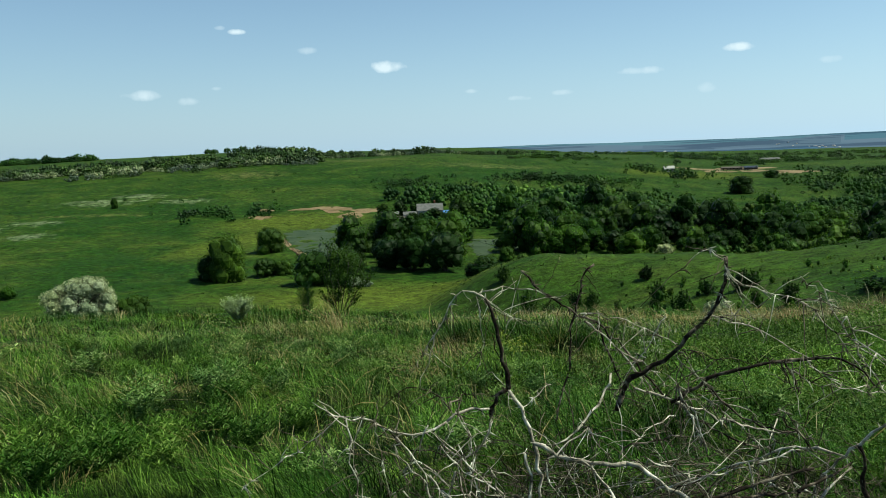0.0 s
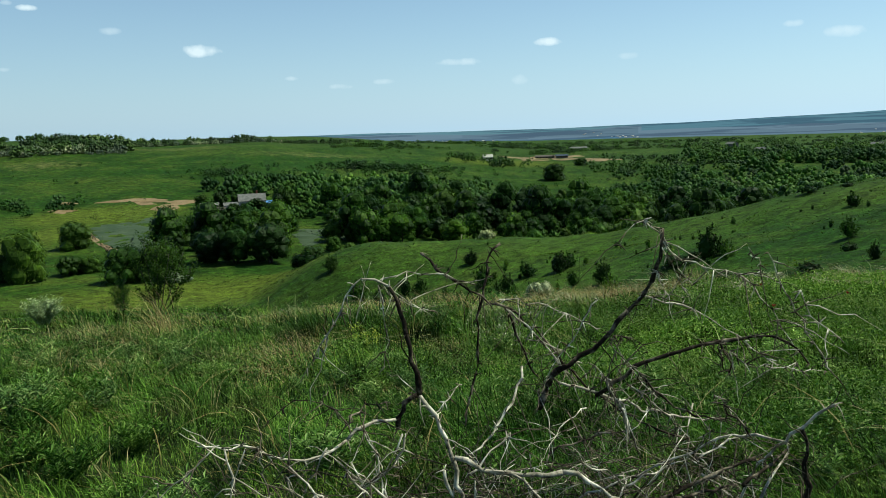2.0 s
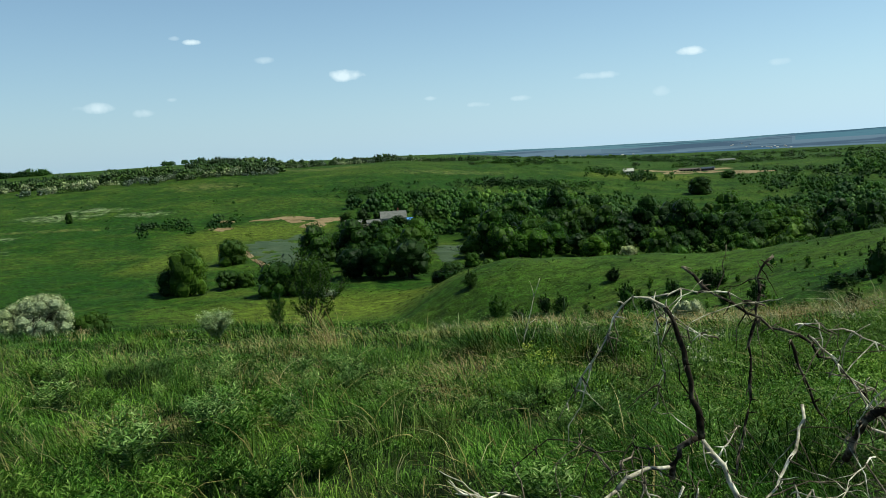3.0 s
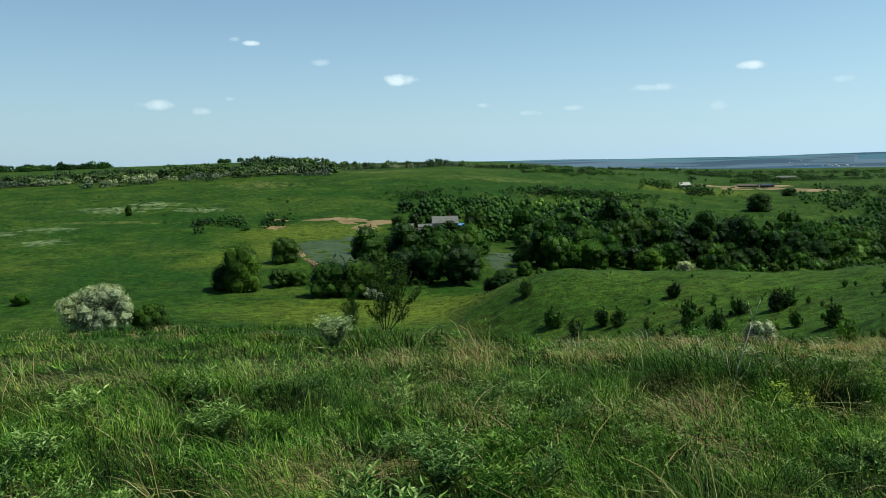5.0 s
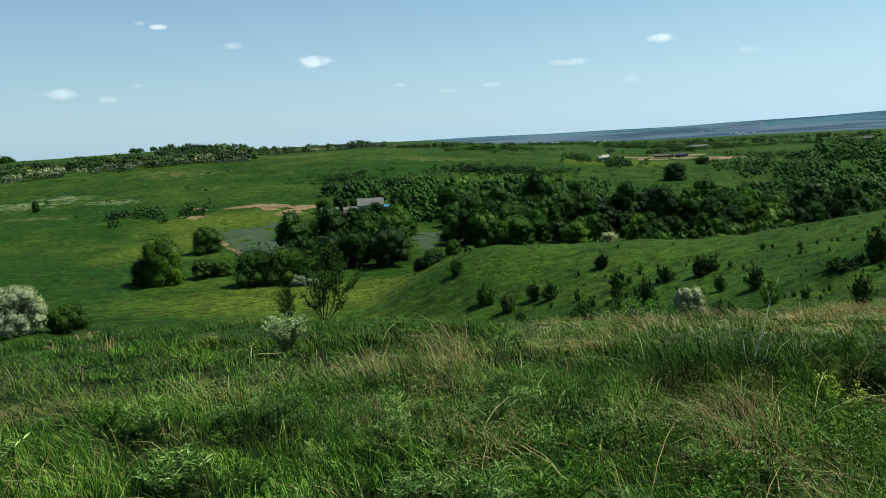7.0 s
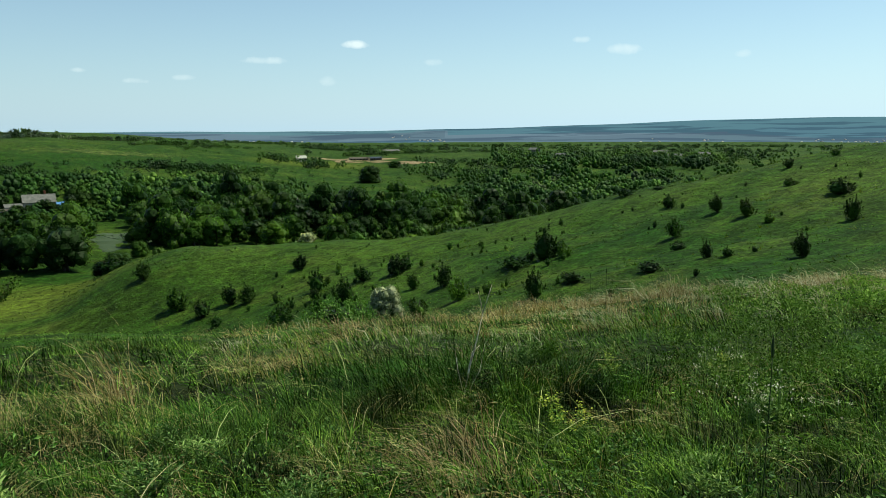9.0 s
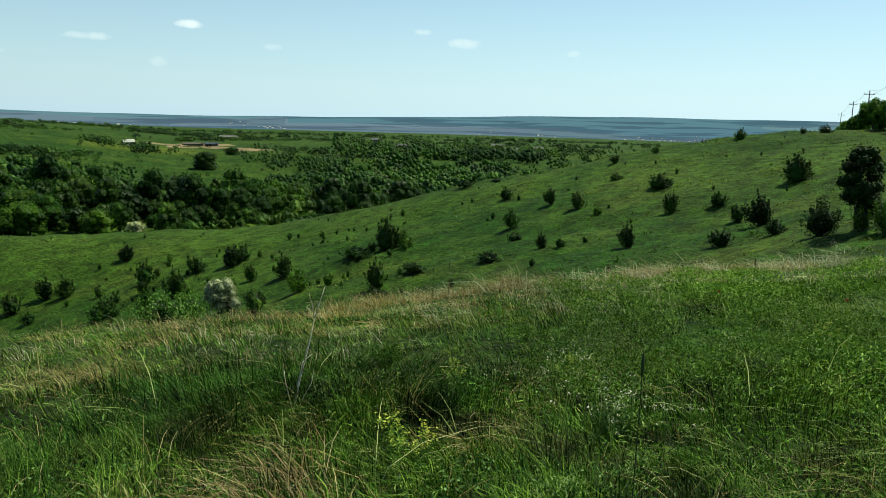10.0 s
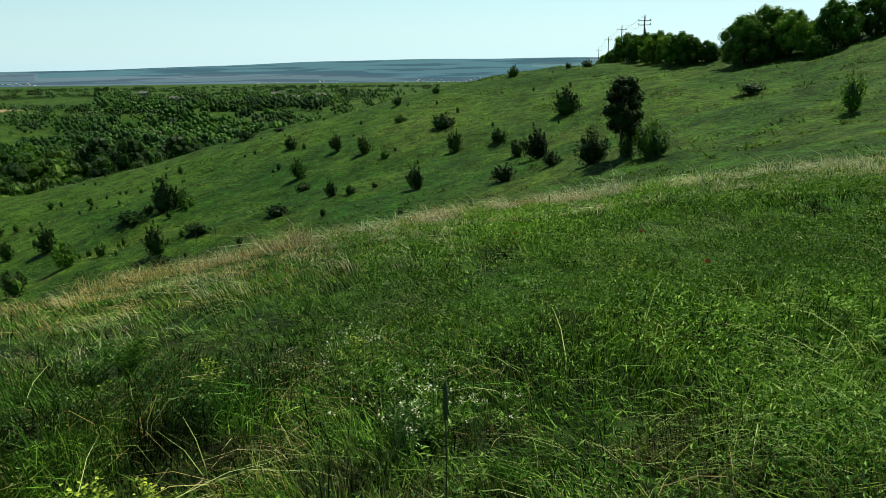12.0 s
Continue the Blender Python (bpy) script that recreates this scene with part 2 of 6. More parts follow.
def turf():
    """Grassland: green with drier, yellower, whiter and lusher patches, a yellow meadow on the valley floor, the near
    ground darkened for the shade between tall blades.
    """
    m, t = nodes("turf")
    big, mid, small, tiny = grain(t, 0.014, 4.0), grain(t, 0.075, 6.0, 0.7), grain(t, 0.5, 5.0, 0.75), grain(t, 3.0, 4.0, 0.7)
    c = ramp(t, big, (0.36, (0.0104, 0.0276, 0.0030)), (0.5, (0.0186, 0.0400, 0.0044)), (0.64, (0.0430, 0.0595, 0.0088)))
    c = mixed(t, 0.6, c, ramp(t, mid, (0.34, (0.0072, 0.0224, 0.0032)), (0.5, (0.0224, 0.0464, 0.0056)), (0.66, (0.0592, 0.0768, 0.0128))))
    pos = t.nodes.new("ShaderNodeSeparateXYZ")
    t.links.new(t.nodes.new("ShaderNodeNewGeometry").outputs["Position"], pos.inputs[0])
    soft_edge = sums(t, "MULTIPLY", sums(t, "SUBTRACT", mid, 0.5), 2.4)
    shreds = sums(t, "MULTIPLY", sums(t, "SUBTRACT", grain(t, 0.22, 6.0, 0.75), 0.42), 5.5)
    for patches, colour, edge, hard, weight in ((LUSH, (0.0125, 0.036, 0.0042), soft_edge, 0.9, 0.62), (SUNNY, (0.050, 0.080, 0.0110), soft_edge, 0.9, 0.45), (YELLOWED, (0.073, 0.089, 0.0118), soft_edge, 0.9, 0.78), (TANNED, (0.100, 0.100, 0.032), shreds, 0.9, 0.7), (WHITISH, (0.165, 0.185, 0.105), shreds, 0.9, 0.7), (GROUND_SHADE, (0.016, 0.019, 0.007), soft_edge, 0.6, 0.8)):
        cover = 0.0
        for p in patches:
            cover = sums(t, "MAXIMUM", blot(t, pos, edge, *p, hard), cover)
        c = mixed(t, sums(t, "MULTIPLY", cover, weight), c, colour)
    c = mixed(t, 1.0, c, ramp(t, small, (0.36, (0.46, 0.50, 0.48)), (0.5, (1.05, 1.05, 1.05)), (0.64, (1.54, 1.72, 1.4))), "MULTIPLY")
    c = mixed(t, 1.0, c, ramp(t, tiny, (0.34, (0.42, 0.45, 0.44)), (0.5, (1.05, 1.05, 1.05)), (0.66, (1.58, 1.76, 1.4))), "MULTIPLY")
    h = sums(t, "ADD", sums(t, "MULTIPLY", tiny, 0.4), sums(t, "ADD", small, sums(t, "MULTIPLY", mid, 3.0)))
    return finish(m, t, c, 0.9, h, 0.35, strength=1.0, spec=0.05)


def sward(name, dark, mid, light, dry, leaf=0.3):
    """Meadow grass: blade by blade, tuft by tuft, and in darker, yellower and drier patches."""
    m, t = nodes(name)
    g = t.nodes.new("ShaderNodeNewGeometry")
    c = ramp(t, g.outputs["Random Per Island"], (0.15, dark), (0.62, mid), (1.0, light))
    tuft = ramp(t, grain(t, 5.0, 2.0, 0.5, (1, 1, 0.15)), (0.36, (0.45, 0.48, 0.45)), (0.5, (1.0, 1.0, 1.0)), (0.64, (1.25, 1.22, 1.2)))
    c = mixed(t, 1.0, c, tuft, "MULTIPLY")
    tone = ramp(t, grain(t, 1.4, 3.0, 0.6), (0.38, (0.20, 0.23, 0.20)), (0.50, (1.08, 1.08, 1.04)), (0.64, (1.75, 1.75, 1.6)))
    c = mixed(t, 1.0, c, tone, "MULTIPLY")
    warm = ramp(t, grain(t, 0.42, 3.0), (0.44, (0, 0, 0)), (0.62, (0.9, 0.9, 0.9)))
    c = mixed(t, warm, c, mixed(t, 1.0, c, (1.22, 1.04, 0.85), "MULTIPLY"))
    straw = ramp(t, grain(t, 0.8, 4.0, 0.7), (0.54, (0, 0, 0)), (0.70, (0.5, 0.5, 0.5)))
    c = mixed(t, sums(t, "MULTIPLY", straw, g.outputs["Random Per Island"]), c, dry)
    return finish(m, t, c, 0.6, leaf=leaf, spec=0.05)


TURF = turf()
BARK = spotted("bark", (0.04, 0.036, 0.032), (0.072, 0.064, 0.056), (0.112, 0.100, 0.088), 3.0, depth=0.01)
LEAF_TREE = foliage("tree_leaves", (0.0168, 0.0496, 0.0048), (0.032, 0.0832, 0.008), (0.064, 0.132, 0.0144), leaf=0.2)
LEAF_DARK = foliage("dark_leaves", (0.0082, 0.0232, 0.0028), (0.0158, 0.0385, 0.0042), (0.0305, 0.0635, 0.0072))
LEAF_LIGHT = foliage("light_leaves", (0.0265, 0.070, 0.0046), (0.0480, 0.112, 0.0082), (0.080, 0.158, 0.0140), leaf=0.2)
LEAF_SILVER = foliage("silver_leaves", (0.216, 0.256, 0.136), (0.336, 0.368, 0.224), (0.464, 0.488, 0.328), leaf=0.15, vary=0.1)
# dimmed copy of the silver leaves: shade within pale crowns as colour
SILVER_SHADE = foliage("silver_crown_shade", (0.128, 0.160, 0.08), (0.208, 0.240, 0.136), (0.304, 0.336, 0.208), leaf=0.0, vary=0.1)
LEAF_BLOOM = foliage("blossom", (0.088, 0.128, 0.052), (0.270, 0.310, 0.200), (0.440, 0.465, 0.345), leaf=0.15, vary=0.1)
LEAF_WILLOW = foliage("willow_leaves", (0.056, 0.088, 0.04), (0.096, 0.136, 0.064), (0.152, 0.192, 0.096))
LEAF_HERB = foliage("herb_leaves", (0.0224, 0.068, 0.0072), (0.086, 0.186, 0.0210), (0.250, 0.375, 0.090), leaf=0.16, near=True)
LEAF_GREY = foliage("grey_herb_leaves", (0.030, 0.084, 0.0140), (0.152, 0.264, 0.0620), (0.410, 0.520, 0.200), leaf=0.16, near=True)
LEAF_YELLOW = foliage("yellow_bracts", (0.176, 0.232, 0.024), (0.272, 0.328, 0.04), (0.384, 0.416, 0.064), vary=0.15, near=True)
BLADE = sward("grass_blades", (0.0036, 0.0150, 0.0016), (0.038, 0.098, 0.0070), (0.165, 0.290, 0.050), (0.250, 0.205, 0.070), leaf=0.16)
# dark colour of the solid crown hearts, painted in place of inner shade
CROWN_SHADE = foliage("crown_shade", (0.0112, 0.0288, 0.0032), (0.0168, 0.04, 0.0048), (0.024, 0.0528, 0.0064), leaf=0.0)
STRAW = foliage("dry_grass", (0.176, 0.136, 0.044), (0.336, 0.272, 0.104), (0.528, 0.448, 0.240), leaf=0.2, vary=0.15, near=True)
RUSTY = foliage("rusty_grass", (0.130, 0.090, 0.036), (0.250, 0.188, 0.085), (0.430, 0.360, 0.215), leaf=0.2, vary=0.15, near=True)
SEED_HEAD = foliage("seeding_grass", (0.272, 0.256, 0.144), (0.432, 0.408, 0.272), (0.608, 0.584, 0.448), leaf=0.2, vary=0.15, near=True)
PALE = foliage("feather_grass", (0.136, 0.176, 0.04), (0.272, 0.320, 0.088), (0.480, 0.496, 0.224), leaf=0.2, vary=0.15, near=True)
DEADWOOD = spotted("dead_wood", (0.040, 0.034, 0.026), (0.36, 0.325, 0.26), (0.78, 0.73, 0.62), 15.0, fine=80, depth=0.004, spec=0.03)
DARKWOOD = spotted("dark_bark", (0.014, 0.0110, 0.0084), (0.044, 0.0360, 0.0275), (0.330, 0.290, 0.225), 18.0, fine=90, depth=0.004, spec=0.03)
EARTH = spotted("bare_earth", (0.136, 0.104, 0.048), (0.224, 0.168, 0.096), (0.304, 0.248, 0.152), 0.12)
CROP = spotted("crop_rows", (0.044, 0.0736, 0.0336), (0.0624, 0.0928, 0.0464), (0.088, 0.116, 0.064), 0.15)
PLASTER = spotted("limewash", (0.320, 0.312, 0.280), (0.416, 0.400, 0.368), (0.496, 0.480, 0.448), 0.8)
SLATE = spotted("asbestos_sheet", (0.110, 0.112, 0.104), (0.165, 0.166, 0.152), (0.225, 0.220, 0.205), 0.9)
TIMBER = spotted("grey_timber", (0.08, 0.068, 0.056), (0.128, 0.112, 0.096), (0.176, 0.160, 0.136), 1.5)
BLUE = spotted("blue_sheet", (0.08, 0.160, 0.336), (0.128, 0.240, 0.440), (0.176, 0.304, 0.496), 0.8, rough=0.5)
GLASS = spotted("window_glass", (0.008, 0.0096, 0.0112), (0.012, 0.0144, 0.016), (0.016, 0.0192, 0.0224), 1.0, rough=0.1, spec=0.5)
CONCRETE = spotted("pole_concrete", (0.072, 0.068, 0.064), (0.104, 0.100, 0.096), (0.144, 0.136, 0.128), 1.2)
STEEL = spotted("dull_steel", (0.04, 0.04, 0.04), (0.064, 0.064, 0.064), (0.096, 0.096, 0.096), 2.0, rough=0.5)
PORCELAIN = spotted("porcelain", (0.400, 0.400, 0.384), (0.480, 0.480, 0.464), (0.560, 0.560, 0.544), 5.0, rough=0.3)
WHITE_PETAL = foliage("white_petals", (0.400, 0.384, 0.272), (0.544, 0.528, 0.400), (0.640, 0.624, 0.512), leaf=0.2, vary=0.1, near=True)
RED_PETAL = foliage("red_petals", (0.128, 0.024, 0.0144), (0.208, 0.044, 0.024), (0.288, 0.088, 0.048), leaf=0.15, vary=0.1, near=True)

COARSE = sward("coarse_grass", (0.0104, 0.0352, 0.004), (0.0272, 0.0736, 0.008), (0.064, 0.128, 0.0208), (0.120, 0.128, 0.048), leaf=0.12)
SPIKE = foliage("seed_spikes", (0.024, 0.04, 0.016), (0.04, 0.064, 0.024), (0.064, 0.088, 0.04), leaf=0.0, vary=0.15, near=True)
LEAF_FAR_BLOOM = foliage("far_blossom", (0.064, 0.096, 0.048), (0.144, 0.176, 0.104), (0.288, 0.304, 0.216), leaf=0.15, vary=0.1)
BLUE_GREY = spotted("blue_grey_sheet", (0.04, 0.048, 0.072), (0.064, 0.08, 0.112), (0.096, 0.120, 0.160), 0.5, rough=0.5)
CLAY = spotted("chimney_brick", (0.176, 0.072, 0.048), (0.240, 0.104, 0.064), (0.288, 0.144, 0.096), 2.0)

# far hedge leaves, greyed in their colour for the haze of distance
LEAF_CREST = foliage("hazed_hawthorn_leaves", (0.0208, 0.0416, 0.0096), (0.0368, 0.0656, 0.0176), (0.068, 0.100, 0.0336), leaf=0.1, vary=0.1)
SLOPE_BLADE = sward("slope_grass", (0.0176, 0.0464, 0.0032), (0.0448, 0.1000, 0.0064), (0.100, 0.172, 0.024), (0.160, 0.144, 0.056), leaf=0.2)
LEAF_SAPLING = foliage("sapling_leaves", (0.020, 0.056, 0.006), (0.042, 0.100, 0.010), (0.085, 0.165, 0.022), leaf=0.25, vary=0.1, near=True)
LEAF_SPECK = foliage("small_herb_leaves", (0.014, 0.046, 0.005), (0.050, 0.115, 0.017), (0.230, 0.330, 0.105), leaf=0.16, vary=0.1, near=True)
FEATHER = foliage("green_feather_grass", (0.048, 0.116, 0.0128), (0.115, 0.218, 0.0304), (0.288, 0.390, 0.120), leaf=0.2, vary=0.1, near=True)
LEAF_SAGE = foliage("sage_leaves", (0.095, 0.150, 0.070), (0.180, 0.245, 0.125), (0.330, 0.385, 0.235), vary=0.1, near=True)
LEAF_MEADOW = foliage("meadow_herb_leaves", (0.020, 0.070, 0.005), (0.073, 0.176, 0.016), (0.240, 0.380, 0.095), leaf=0.2, vary=0.1, near=True)
LEAF_HEDGE = foliage("hedge_leaves", (0.024, 0.066, 0.007), (0.053, 0.124, 0.013), (0.110, 0.212, 0.025), leaf=0.45, vary=0.3, near=True)
TUSSOCK = foliage("tussock_grass", (0.0128, 0.0384, 0.004), (0.04, 0.0832, 0.008), (0.112, 0.148, 0.032), leaf=0.3)
LEAF_FAR = foliage("distant_leaves", (0.0260, 0.0650, 0.0108), (0.0370, 0.0850, 0.0144), (0.0560, 0.112, 0.0200), leaf=0.12)
LEAF_FAR_LIGHT = foliage("distant_light_leaves", (0.0300, 0.0700, 0.0112), (0.0430, 0.0920, 0.0150), (0.060, 0.118, 0.021), leaf=0.12)
LEAF_FAR_DARK = foliage("distant_dark_leaves", (0.0180, 0.0490, 0.0082), (0.0260, 0.0640, 0.0116), (0.0370, 0.0820, 0.0156), leaf=0.12)
BROWNWOOD = spotted("brown_twigs", (0.04, 0.0336, 0.0256), (0.112, 0.096, 0.072), (0.288, 0.256, 0.200), 12.0, fine=60, depth=0.003, spec=0.03)


# ---------------------------------------------------------------- building blocks


def mesh_of(name, verts, faces, material, smooth_shade=False, heart=None, hearts=0):
    """A mesh from arrays; faces all have the same number of corners."""
    verts, faces = np.asarray(verts, np.float32), np.asarray(faces, np.int32)
    me = bpy.data.meshes.new(name)
    k = faces.shape[1]
    me.vertices.add(len(verts))
    me.vertices.foreach_set("co", verts.ravel())
    me.loops.add(faces.size)
    me.loops.foreach_set("vertex_index", faces.ravel())
    me.polygons.add(len(faces))
    me.polygons.foreach_set("loop_start", np.arange(len(faces), dtype=np.int32) * k)
    me.polygons.foreach_set("use_smooth", np.full(len(faces), smooth_shade))
    me.update(calc_edges=True)
    me.materials.append(material)
    if heart:
        me.materials.append(heart)
        slot = np.zeros(len(faces), np.int32)
        slot[len(faces) - hearts:] = 1
        me.polygons.foreach_set("material_index", slot)
    return me


def part(name, data, parent, label=""):
    ob = new(name, data)
    ob.parent = parent
    return tagged(ob, label)


def box_mesh(name, size, material, bevel=0.0, lift=0.0):
    bm = bmesh.new()
    bmesh.ops.create_cube(bm, size=1.0, matrix=Matrix.Translation((0, 0, lift)) @ Matrix.Diagonal((*size, 1)))
    if bevel:
        bmesh.ops.bevel(bm, geom=bm.edges[:], offset=bevel, segments=1, affect="EDGES")
    me = bpy.data.meshes.new(name)
    bm.to_mesh(me)
    bm.free()
    me.materials.append(material)
    return me


def tube(points, radii, sides=6):
    """Vertices and triangles of a tapered tube along points."""
    p, r = np.asarray(points, float), np.asarray(radii, float)
    d = np.gradient(p, axis=0)
    d /= np.linalg.norm(d, axis=1, keepdims=True) + 1e-9
    ref = np.where(np.abs(d[:, 2:3]) > 0.9, [[1.0, 0, 0]], [[0, 0, 1.0]])
    a = np.cross(d, ref)
    a /= np.linalg.norm(a, axis=1, keepdims=True) + 1e-9
    b = np.cross(d, a)
    ang = np.arange(sides) * 2 * np.pi / sides
    v = p[:, None] + r[:, None, None] * (np.cos(ang)[None, :, None] * a[:, None] + np.sin(ang)[None, :, None] * b[:, None])
    v = v.reshape(-1, 3)
    f = []
    for i in range(len(p) - 1):
        for j in range(sides):
            q, w = i * sides + j, i * sides + (j + 1) % sides
            f += [(q, w, w + sides), (q, w + sides, q + sides)]
    end = (len(p) - 1) * sides
    f += [(0, j + 1, j) for j in range(1, sides - 1)] + [(end, end + j, end + j + 1) for j in range(1, sides - 1)]
    return v, np.array(f)


def joined(pieces):
    vs, fs, n = [], [], 0
    for v, f in pieces:
        vs.append(v)
        fs.append(np.asarray(f) + n)
        n += len(v)
    return np.concatenate(vs), np.concatenate(fs)


def unit(v):
    return v / (np.linalg.norm(v, axis=-1, keepdims=True) + 1e-9)


def leaves(at, normal, size, rng, slim=0.5, loose=0.42):
    """One folded four-cornered leaf at every place, facing about its normal."""
    n = len(at)
    normal = unit(normal + loose * rng.normal(size=(n, 3)))
    along = unit(np.cross(normal, rng.normal(size=(n, 3))))
    side = np.cross(normal, along)
    s = (size * rng.uniform(0.65, 1.4, n))[:, None]
    v = np.stack([at - along * s * 0.5, at + side * s * slim * 0.5 + normal * s * 0.12, at + along * s * 0.5, at - side * s * slim * 0.5 + normal * s * 0.12], 1)
    q = np.arange(n)[:, None] * 4
    f = np.concatenate([q + [0, 1, 2], q + [0, 2, 3]])
    return v.reshape(-1, 3), f


OCTA = (np.array([(1, 0, 0), (0, 1, 0), (-1, 0, 0), (0, -1, 0), (0, 0, 1), (0, 0, -1)], float), [(0, 1, 4), (1, 2, 4), (2, 3, 4), (3, 0, 4), (1, 0, 5), (2, 1, 5), (3, 2, 5), (0, 3, 5)])


def halved(v, f):
    """Every triangle of a ball cut in four."""
    v, out, mid = [tuple(p) for p in v], [], {}
    def middle(i, j):
        key = (min(i, j), max(i, j))
        if key not in mid:
            mid[key] = len(v)
            v.append(tuple(unit(np.array(v[i]) + np.array(v[j]))))
        return mid[key]
    for i, j, k in f:
        p, q, r = middle(i, j), middle(j, k), middle(k, i)
        out += [(i, p, r), (p, j, q), (r, q, k), (p, q, r)]
    return np.array(v), np.array(out)


BALL = halved(*OCTA)
CORE = halved(*BALL)


def crown_cloud(h, w, base, clumps, count, leaf, rng, top=0.8, slim=0.7, lean=0.0, loose=0.4, ball=None, lobe=1.0):
    """Leaves over a crown of overlapping lobes between base and h, each lobe filled by a solid heart, mostly coloured
    darker for the shade inside.
    """
    mid, half = (h + base) / 2, (h - base) / 2
    a = np.arange(clumps) * 2.4 + rng.uniform(0, 6.28)
    zz = np.linspace(-0.95, 0.85, clumps) + rng.normal(size=clumps) * 0.12
    rad = np.sqrt(np.clip(1 - np.where(zz > 0, zz, zz * 0.55) ** 2, 0.05, 1)) * rng.uniform(0.45, 0.78, clumps) * np.where(zz > 0, 1 - (1 - top) * zz, 1.0)
    cr = rng.uniform(0.15, 0.30, clumps) * min(w, half * 2.2) * lobe
    rad = rad * (1 + 0.35 * (1 - lobe))
    c = np.stack([np.cos(a) * rad * w / 2, np.sin(a) * rad * w / 2, mid + zz * half * 0.78], 1)
    c[:, :2] *= (1 + 0.16 * rng.normal(size=(clumps, 1)))
    c[:, 2] = np.clip(c[:, 2], base + cr * 0.3, h - cr * rng.uniform(0.6, 1.0, clumps))
    weight = cr ** 2 / (cr ** 2).sum()
    k = rng.choice(clumps, count * 2, p=weight)
    d = unit(rng.normal(size=(count * 2, 3)))
    at = c[k] + d * (cr[k] * rng.uniform(0.82, 1.13, count * 2))[:, None]
    inside = (np.linalg.norm(at[:, None] - c[None], axis=2) < cr[None] * 0.84).any(1) | (at[:, 2] < base * 0.8 + 0.03)
    order = np.argsort(inside, kind="stable")[:count]
    at, d = at[order], d[order]
    at[:, 2] = np.maximum(at[:, 2], 0.04)
    at[:, 0] += lean * at[:, 2]
    v, f = leaves(at, d + [0, 0, 0.2], leaf, rng, slim, loose)
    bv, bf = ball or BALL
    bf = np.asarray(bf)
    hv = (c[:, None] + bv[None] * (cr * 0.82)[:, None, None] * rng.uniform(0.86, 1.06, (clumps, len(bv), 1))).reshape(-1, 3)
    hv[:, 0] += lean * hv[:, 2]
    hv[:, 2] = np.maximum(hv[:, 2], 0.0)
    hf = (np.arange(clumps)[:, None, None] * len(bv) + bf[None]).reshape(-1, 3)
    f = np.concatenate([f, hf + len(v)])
    return np.concatenate([v, hv]), f, c


def shoot_cloud(h, w, shoots, count, leaf, rng, slim=0.5):
    """Leaves along many spreading shoots round a dense dome: a rounded bush with a frayed outline."""
    a, q = rng.uniform(0, 6.28, shoots), np.sqrt(rng.uniform(0, 1, shoots))
    tall = h * rng.uniform(0.66, 1.1, shoots) * np.sqrt(1 - 0.75 * q ** 2)
    tip = np.stack([np.cos(a) * q * w * 0.5, np.sin(a) * q * w * 0.5, tall], 1)
    tip[:, :2] *= rng.uniform(0.75, 1.2, (shoots, 1))
    tip[:, :2] += rng.normal(size=2) * w * 0.06
    foot = tip * [0.55, 0.55, 0]
    k = rng.choice(shoots, count, p=tall / tall.sum())
    u = rng.uniform(0.0, 1.0, count) ** 0.65
    out = unit(rng.normal(size=(count, 3)))
    at = foot[k] + (tip - foot)[k] * u[:, None] + out * (w * 0.15 * (1.15 - u) * rng.uniform(0.5, 1.0, count))[:, None]
    at[:, 2] = np.maximum(at[:, 2], 0.03)
    v, f = leaves(at, out * 0.7 + unit(tip)[k] * 0.8, leaf, rng, slim, 0.5)
    # solid core dome, coloured dark for the shade inside the bush
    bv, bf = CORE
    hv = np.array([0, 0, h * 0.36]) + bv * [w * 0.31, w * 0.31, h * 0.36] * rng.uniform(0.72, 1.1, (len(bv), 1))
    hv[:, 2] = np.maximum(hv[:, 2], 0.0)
    return np.concatenate([v, hv]), np.concatenate([f, bf + len(v)]), tip * [0.8, 0.8, 0.85]


def wood(h, centres, rng, thick, stems=1):
    """Trunk and limbs that reach for the clumps of the crown."""
    out = []
    for s in range(stems):
        a = rng.uniform(0, 6.28)
        foot = np.array([math.cos(a), math.sin(a), 0]) * thick * 1.5 * (stems > 1)
        tip = np.array([rng.normal() * 0.06 * h, rng.normal() * 0.06 * h, h * 0.75])
        if stems > 1:
            tip[:2] += np.array([math.cos(a), math.sin(a)]) * h * 0.2
        k = np.linspace(0, 1, 6)[:, None]
        pts = foot + (tip - foot) * k + np.concatenate([rng.normal(size=(6, 2)) * 0.02 * h, np.zeros((6, 1))], 1) * (k > 0)
        pts[0, 2] = -0.3
        out.append(tube(pts, thick * np.linspace(1.15, 0.25, 6), 6))
        for c in centres[rng.permutation(len(centres))[: 4 if stems == 1 else 3]]:
            start = pts[int(rng.integers(1, 4))]
            if c[2] < start[2]:
                start = pts[1]
            way = c - start
            k4 = np.linspace(0, 1, 4)[:, None]
            limb = start + way * k4 + np.array([0, 0, 0.08 * h]) * np.sin(k4 * math.pi)
            out.append(tube(limb, thick * np.linspace(0.45, 0.1, 4), 4))
    return joined(out)


